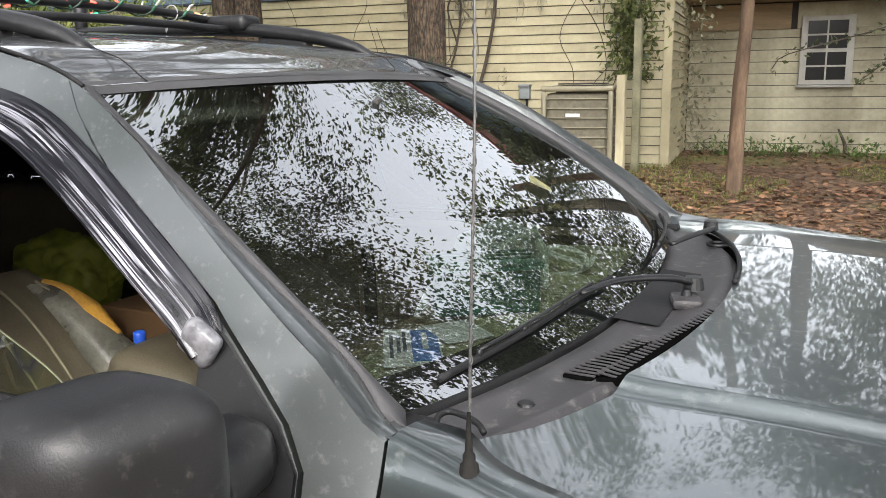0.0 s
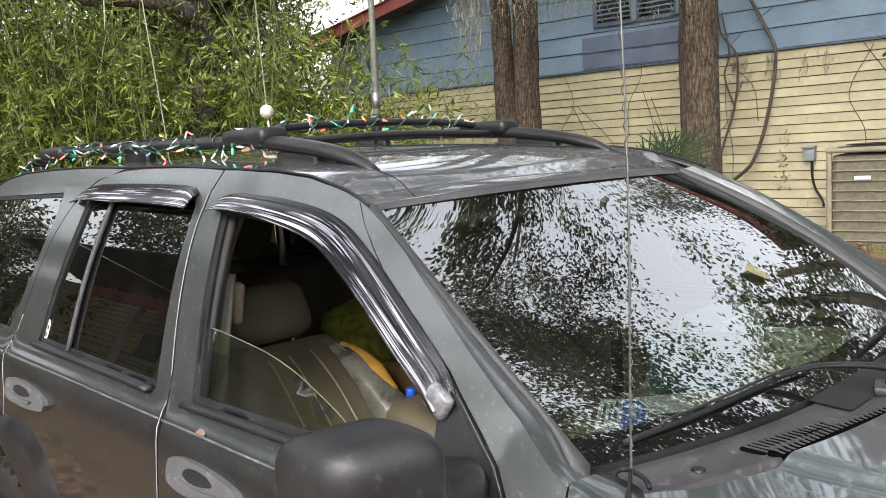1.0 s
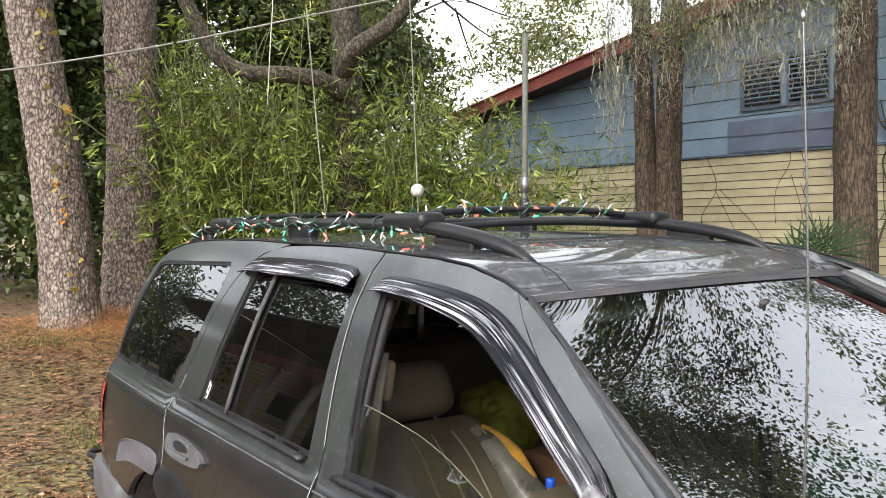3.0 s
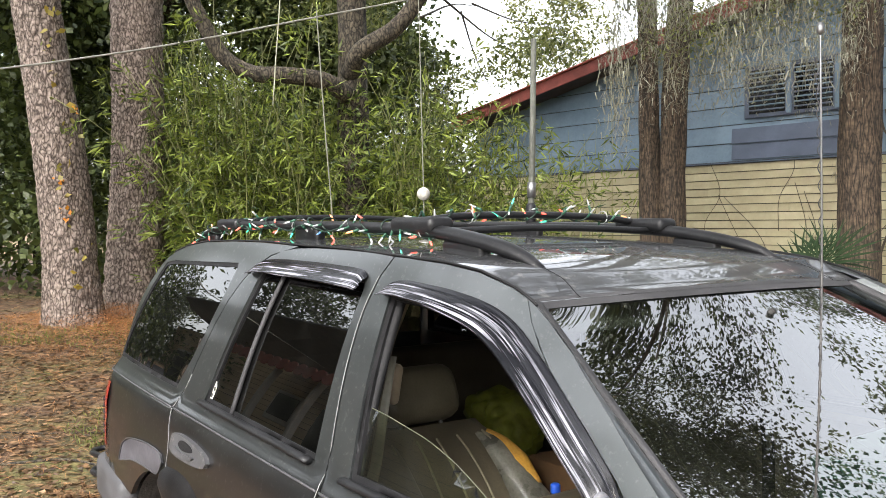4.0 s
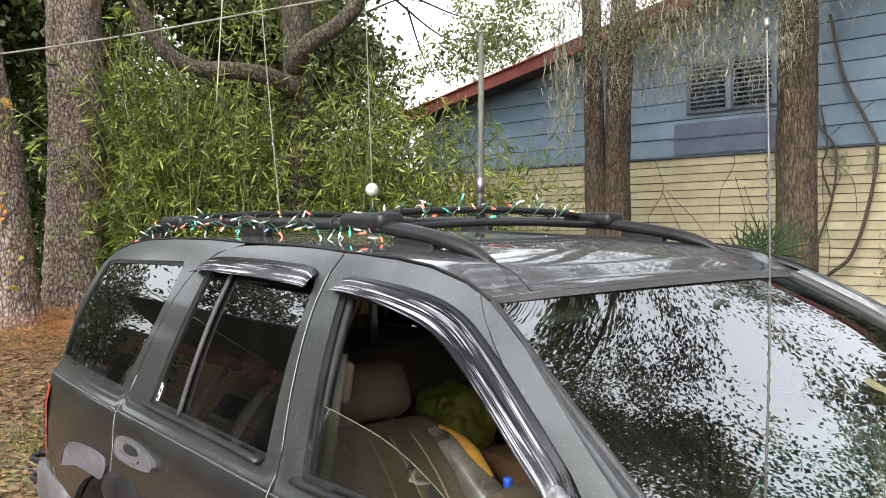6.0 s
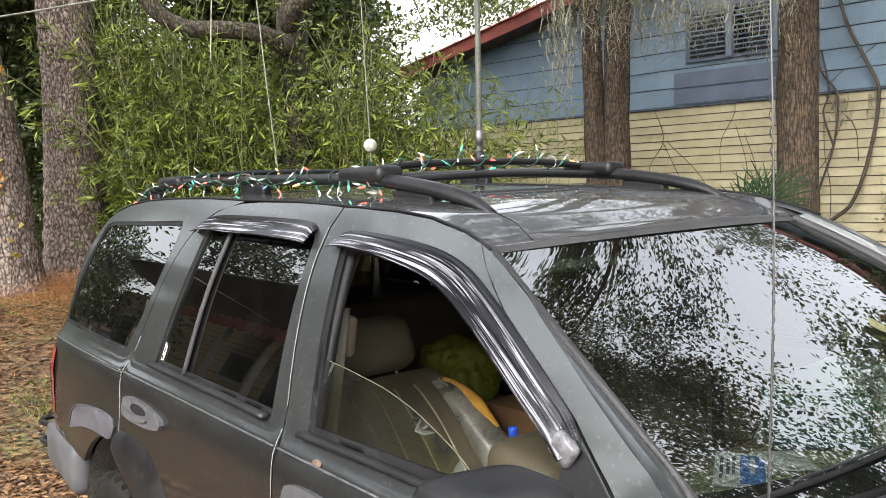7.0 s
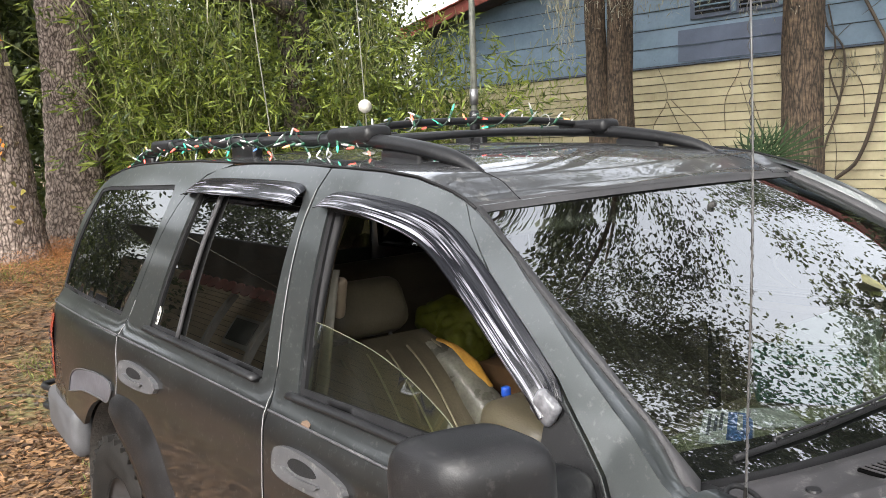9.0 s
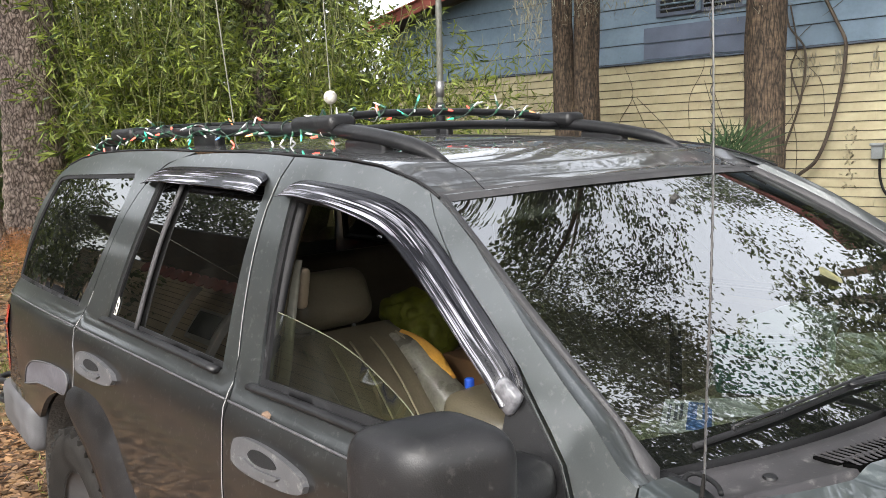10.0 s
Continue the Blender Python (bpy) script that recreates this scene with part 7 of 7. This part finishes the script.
part("maker_plate", rbox((-.04, -.402, z0 + .74), (.16, .006, .035), .002), mat("pale_plate", (.6, .6, .55), .4), ac, "pale blank plate")
discon = thing("disconnect_box", "small grey electrical box on the siding with a drooping cable", "electrical box")
discon.matrix_world = HOUSE
part("box_body", rbox((-.67, -.06, 1.35), (.12, .09, .17), .01), mat("grey_box_paint", (.22, .24, .25), .5, .2), discon, angle=40)
part("box_hood", rbox((-.67, -.075, 1.42), (.14, .12, .03), .008), mat("grey_box_paint", (.22, .24, .25), .5, .2), discon)
tube("cable", smooth_line([(-.65, -.06, 1.27), (-.64, -.07, 1.08), (-.60, -.09, .95), (-.52, -.16, .85), (-.42, -.45, .80)], 24), .014, RUBBER, discon, "black flexible cable", 8)

POST = mat("pale_weathered_post", (.36, .32, .21), .75, var=.25, scale=5, fine=60, stretch=(1, 1, .2))
post = part("wooden_post", rbox((-.975, 6.855, .92), (.085, .085, 1.22), .008), POST, None)
tagged(post, "pale weathered wooden post beside the air conditioner", "post")
post2 = part("wooden_post", rbox((-.975, 7.47, 1.25), (.08, .08, 1.7), .008), mat("green_grey_post", (.20, .19, .12), .85, var=.3, scale=6), None)
tagged(post2, "mossy dark wooden post wrapped in vine", "post")
ivy = thing("wall_vine", "leafy green vine hanging over the house corner", "vine")
base = np.array([at_wall(a, z, off) for a, z, off in [(r0, z0_, o0) for r0, z0_, o0 in zip(rng.normal(.58, .14, 1500), rng.uniform(1.5, 2.9, 1500), rng.uniform(.0, .5, 1500))]])
v, f = leaf_data(base, .085, .4, dirs=np.array((0, -.3, -.7)))
mass("leaves", v, f, leaf_mat("vine_green", (.03, .045, .012), (.13, .15, .04), .3), ivy)
base = np.array([at_wall(a, z, off) for a, z, off in zip(rng.normal(1.15, .12, 420), rng.uniform(.7, 2.5, 420), rng.uniform(-1.6, .1, 420))])
v, f = leaf_data(base, .08, .45, dirs=np.array((0, -.3, -.7)))
mass("dull_leaves", v, f, leaf_mat("vine_dull", (.10, .10, .06), (.24, .23, .15), .3), ivy)
VINE = mat("grey_brown_vine", (.058, .045, .033), .85, var=.35)
vine = thing("woody_vine", "thick woody vines climbing the cream siding", "vine")
for pts, off, r in (([(-1.60, .5), (-1.55, 1.0), (-1.28, 1.26), (-1.09, 1.82), (-1.0, 2.5), (-1.10, 2.75), (-1.35, 3.3), (-1.5, 4.0)], .15, .024), ([(-1.67, .5), (-1.67, 1.3), (-1.49, 1.92), (-1.45, 2.49), (-1.64, 2.8), (-1.7, 3.6)], .10, .015), ([(-1.49, 1.92), (-1.60, 2.30), (-1.54, 2.52), (-1.62, 3.0)], .10, .012)):
    tube("stem", smooth_line([at_wall(a, z, off) for a, z in pts], 50), np.linspace(r, r * .7, 50), VINE, vine, "", 8)
dry = np.array([at_wall(a, z, .05) for a, z in zip(rng.normal(-.95, .05, 60), rng.uniform(.95, 1.7, 60))])
v, f = leaf_data(dry, .05, .4, dirs=np.array((0, 0, -1)))
mass("dry_tuft", v, f, leaf_mat("dry_vine", (.10, .09, .06), (.25, .22, .15), .2), vine, "withered vine hanging on the wall")["kind"] = "stuff"
thin = thing("creeper", "thin bare creepers on the siding", "vine")
for k in range(16):
    a = rng.uniform(-6, .6)
    z = rng.uniform(1.2, 2.3)
    pts = [(a, z - .5), (a + rng.normal() * .12, z - .1), (a + rng.normal() * .2, z + .3), (a + rng.normal() * .25, z + .8)]
    tube("tendril", smooth_line([at_wall(q, w, .03) for q, w in pts], 20), .004, VINE, thin, "", 4)
# moss stains running down from the band board
for k in range(12):
    a = rng.uniform(-2.2, .7)
    base = np.array([at_wall(a + dx, 2.5 - dz, .03 + .02 * rng.uniform()) for dx, dz in zip(rng.normal(0, .035, 26), rng.uniform(0, .35, 26) ** 1.2)])
    v, f = leaf_data(base, .10, .10, dirs=np.array((0, 0, -2.5)), spread=.4)
    tagged(mass("wall_moss", v, f, leaf_mat("wall_moss_grey", (.14, .13, .10), (.28, .27, .21), .2)), "tuft of grey moss hanging on the wall", "moss", group="moss tufts on the wall")

# saw palmetto behind the car
palm = thing("palmetto", "spiky dark green palmetto behind the car", "palm")
PALM = leaf_mat("palmetto_green", (.006, .014, .006), (.022, .042, .016), .1)
PALM.node_tree.nodes["Principled BSDF"].inputs["Roughness"].default_value = .8
PALM.node_tree.nodes["Principled BSDF"].inputs["Specular IOR Level"].default_value = .15
for i in range(5):
    c = Vector((-2.41 + rng.normal() * .10, 4.70 + rng.normal() * .15, 1.34 + rng.uniform(0, .10)))
    face = Vector((rng.normal() * .6, -1, rng.uniform(.1, .8))).normalized()
    u = face.cross(Vector((0, 0, 1))).normalized()
    w = u.cross(face)
    v, f = [], []
    for k in range(17):
        a = radians(-10 + 200 * k / 16)
        d = u * math.cos(a) + w * math.sin(a)
        n_ = d.cross(face) * .009
        o = len(v)
        L = rng.uniform(.34, .48)
        v += [c + d * .05 - n_ * .5, c + d * .05 + n_ * .5, c + d * L * .55 + n_ + face * .02, c + d * L * .55 - n_ + face * .02, c + d * L - face * .02]
        f += [(o, o + 1, o + 2, o + 3), (o + 3, o + 2, o + 4)]
    raw("fan_leaf", v, f, PALM, palm, smooth=False)
    tube("leaf_stalk", [(-2.41, 4.72, .25), (c + Vector((-2.41, 4.72, .4))) / 2, c], .010, mat("palm_stalk", (.10, .13, .05), .6), palm, "", 5)
tube("stump", [(-2.41, 4.72, .15), (-2.41, 4.72, .55)], [.10, .07], VINE, palm, "", 9)

# spanish moss
MOSS = leaf_mat("spanish_moss", (.12, .12, .085), (.33, .33, .255), .25)


def moss_curtain(pts, per, length, spread, label):
    v, f = [], []
    for p, ln in pts:
        for _ in range(per):
            q = np.array(p) + rng.normal(size=3) * spread * np.array((1, 1, .15))
            L = ln * rng.uniform(.35, 1.0) * length
            steps = max(4, int(L / .07))
            x = q.copy()
            w = rng.uniform(.0026, .0052)
            side = rng.normal(size=3)
            side[2] = 0
            side /= np.linalg.norm(side)
            for k in range(steps + 1):
                o = len(v)
                v += [tuple(x - side * w), tuple(x + side * w)]
                if k:
                    f.append((o - 2, o - 1, o + 1, o))
                x = x + np.array((rng.normal() * .02, rng.normal() * .02, -L / steps))
                if rng.uniform() < .8:
                    o = len(v)
                    e = x + rng.normal(size=3) * .035 + np.array((0, 0, -.02))
                    v += [tuple(x), tuple(x + side * w * 1.5), tuple(e), tuple(e)]
                    f.append((o, o + 1, o + 2, o + 3))
                    o = len(v)
                    v += [tuple(x - side * w), tuple(x + side * w)]
    me = bpy.data.meshes.new("spanish_moss")
    me.from_pydata(v, [], f)
    me.materials.append(MOSS)
    return tagged(new("spanish_moss", me), label, "moss", group="hanging moss")


moss_curtain([((-4.34, 4.48, 4.15), 1.7), ((-4.36, 4.44, 3.7), 1.3), ((-4.30, 4.50, 3.3), .9)], 46, 1.0, .05, "long grey beard of hanging moss")
moss_curtain([((-4.0 + .32 * k, 4.9 + .18 * k, 4.15 + .1 * math.sin(k * 2.1)), .75 + .25 * math.sin(k * 1.7)) for k in range(8)], 45, .8, .24, "thin curtain of grey hanging moss")
moss_curtain([((-2.95, 5.65, 3.9), 1.3), ((-2.6, 5.7, 4.0), 1.2), ((-3.3, 5.5, 3.7), .8)], 36, 1.0, .08, "ragged grey hanging moss by a trunk")
moss_curtain([((-5.2, 5.3, 4.3), .8), ((-4.75, 5.6, 3.7), .7)], 30, 1.0, .10, "short tufts of grey hanging moss")
moss_curtain([((x, 5.1 + rng.normal() * .25, rng.uniform(3.2, 4.2)), rng.uniform(.35, .8)) for x in np.linspace(-4.7, -2.3, 44)], 34, .85, .12, "thin ragged veil of grey moss")
twig = thing("mossy_branch", "thin drooping branches carrying moss and small leaves", "branch")
for k in range(12):
    a = np.array((-4.6 + rng.uniform(0, 2.2), 5.4 + rng.normal() * .3, 4.5 + rng.uniform(-.3, .5)))
    b = a + np.array((rng.normal() * .6 + .2, -.5 + rng.normal() * .3, -.3 + rng.normal() * .3))
    tube("twig", smooth_line([a, (a + b) / 2 + (0, 0, .1), b], 10), np.linspace(.014, .004, 10), VINE, twig, "", 5)
v, f = leaf_data(clumps(crown_centres(170, (-3.5, 5.1, 4.1), (1.6, .7, .8)), 26, .13), .045, .4)
mass("twig_leaves", v, f, OLIVE_LEAF, twig)
v, f = leaf_data(clumps(crown_centres(110, (-3.45, 5.1, 3.65), (1.35, .5, .62)), 30, .12), .06, .12, dirs=np.array((0, 0, -.5)))
mass("hanging_moss", v, f, leaf_mat("grey_olive_moss", (.13, .13, .08), (.30, .29, .19), .3), twig, "grey-olive moss tufts on the twigs")
# bamboo sprays against the siding
v, f = leaf_data(clumps(np.array([at_wall(a, z, .9) for a, z in zip(rng.uniform(-7.2, -3.9, 34), rng.uniform(1.9, 2.75, 34))]), 16, .13), .14, .14, dirs=np.array((.2, -.3, -.5)), spread=.6)
spray = tagged(thing("bamboo_spray", "thin bamboo shoots against the siding", "bamboo"), kind="stuff")
mass("leaves", v, f, leaf_mat("bamboo_leaves_near", (.08, .12, .02), (.27, .32, .08), .4), spray)
st = []
for k in range(16):
    a = rng.uniform(-7.2, -3.9)
    p, q = at_wall(a, .5, .9), at_wall(a + rng.normal() * .3, 2.9 + rng.normal() * .3, .9)
    st.append(tube_data([p, (p + q) / 2, q], [.008, .006, .003], 4))
raw("stalks", *joined(st), mat("bamboo_stalk", (.16, .17, .06), .5, var=.3), spray)

# leafy branch reaching in over the side yard
br = thing("leafy_branch", "slender drooping branch with small dark leaves", "branch")
for pts in ([(3.2, 5.9, 3.2), (1.9, 5.7, 2.1), (1.31, 5.55, 1.85), (.76, 5.53, 1.70), (.60, 5.51, 1.64), (.55, 5.51, 1.56)], [(1.9, 5.7, 2.1), (1.5, 5.6, 1.75), (1.16, 5.55, 1.46)], [(2.2, 5.7, 2.4), (1.6, 5.6, 2.15), (1.2, 5.5, 2.05)]):
    line = smooth_line(pts, 40)
    tube("twig", line, np.linspace(.012, .004, 40), VINE, br, "", 5)
    q = np.repeat(line[10:], 5, 0)
    v, f = leaf_data(q + rng.normal(size=q.shape) * .02, .045, .5)
    mass("twig_leaves", v, f, OAK_LEAF, br)
stub = tube("dead_stub", smooth_line([at_wall(2.95, .42, -1.85), at_wall(2.93, .62, -1.85), at_wall(2.84, .82, -1.85)], 10), np.linspace(.035, .012, 10), VINE, None, "", 7)
tagged(stub, "dark dead stub leaning at the white wall", "stump")
for pts, r in (([(-4.6, -1.0, .10), (-4.5, -.6, .11), (-4.1, -.35, .09)], .011), ([(.55, 3.4, .22), (.95, 3.2, .2), (1.35, 3.15, .19)], .035), ([(-5.6, -1.2, .2), (-5.2, -.9, .18), (-4.9, -.2, .18)], .008)):
    st_ = tube("fallen_stick", smooth_line([(x, y, ground_z(x, y) + r * .8) for x, y, _ in pts], 14), np.linspace(r, r * .6, 14), BARK_GREY, None, "", 7)
    tagged(st_, "grey fallen stick on the leaf litter", "stick", group="fallen sticks")
bush = thing("low_weeds", "low green weeds along the wall", "weeds")
v, f = leaf_data(clumps(np.array([at_wall(a, .55, -1.55 + rng.normal() * .25) for a in rng.uniform(1.2, 3.4, 26)]), 34, .12, flat=.6), .07, .4, dirs=np.array((0, 0, .6)))
mass("leaves", v, f, leaf_mat("weed_green", (.035, .06, .015), (.13, .19, .05), .3), bush)
# service cable overhead and a hanging cord
cable = tube("overhead_cable", smooth_line([(-8.9, -5.0, 2.95), (-8.3, -2.2, 3.02), (-7.94, -.58, 3.3), (-7.62, .96, 3.66), (-7.03, 2.48, 4.06), (-6.6, 3.26, 4.25), (-4.5, 7.0, 5.2)], 60), .011, mat("pale_cable_sheath", (.24, .24, .21), .6, var=.2), None, "", 6)
tagged(cable, "pale overhead service cable sagging to the house", "cable")
cord = tube("hanging_cord", smooth_line([(-6.0, 1.52, 2.87), (-6.0, 1.56, 3.4), (-6, 1.6, 3.9), (-6, 1.7, 6)], 20), .006, mat("pale_cord", (.45, .44, .33), .8), None, "", 5)
tagged(cord, "thin pale cord hanging from a limb", "cord")
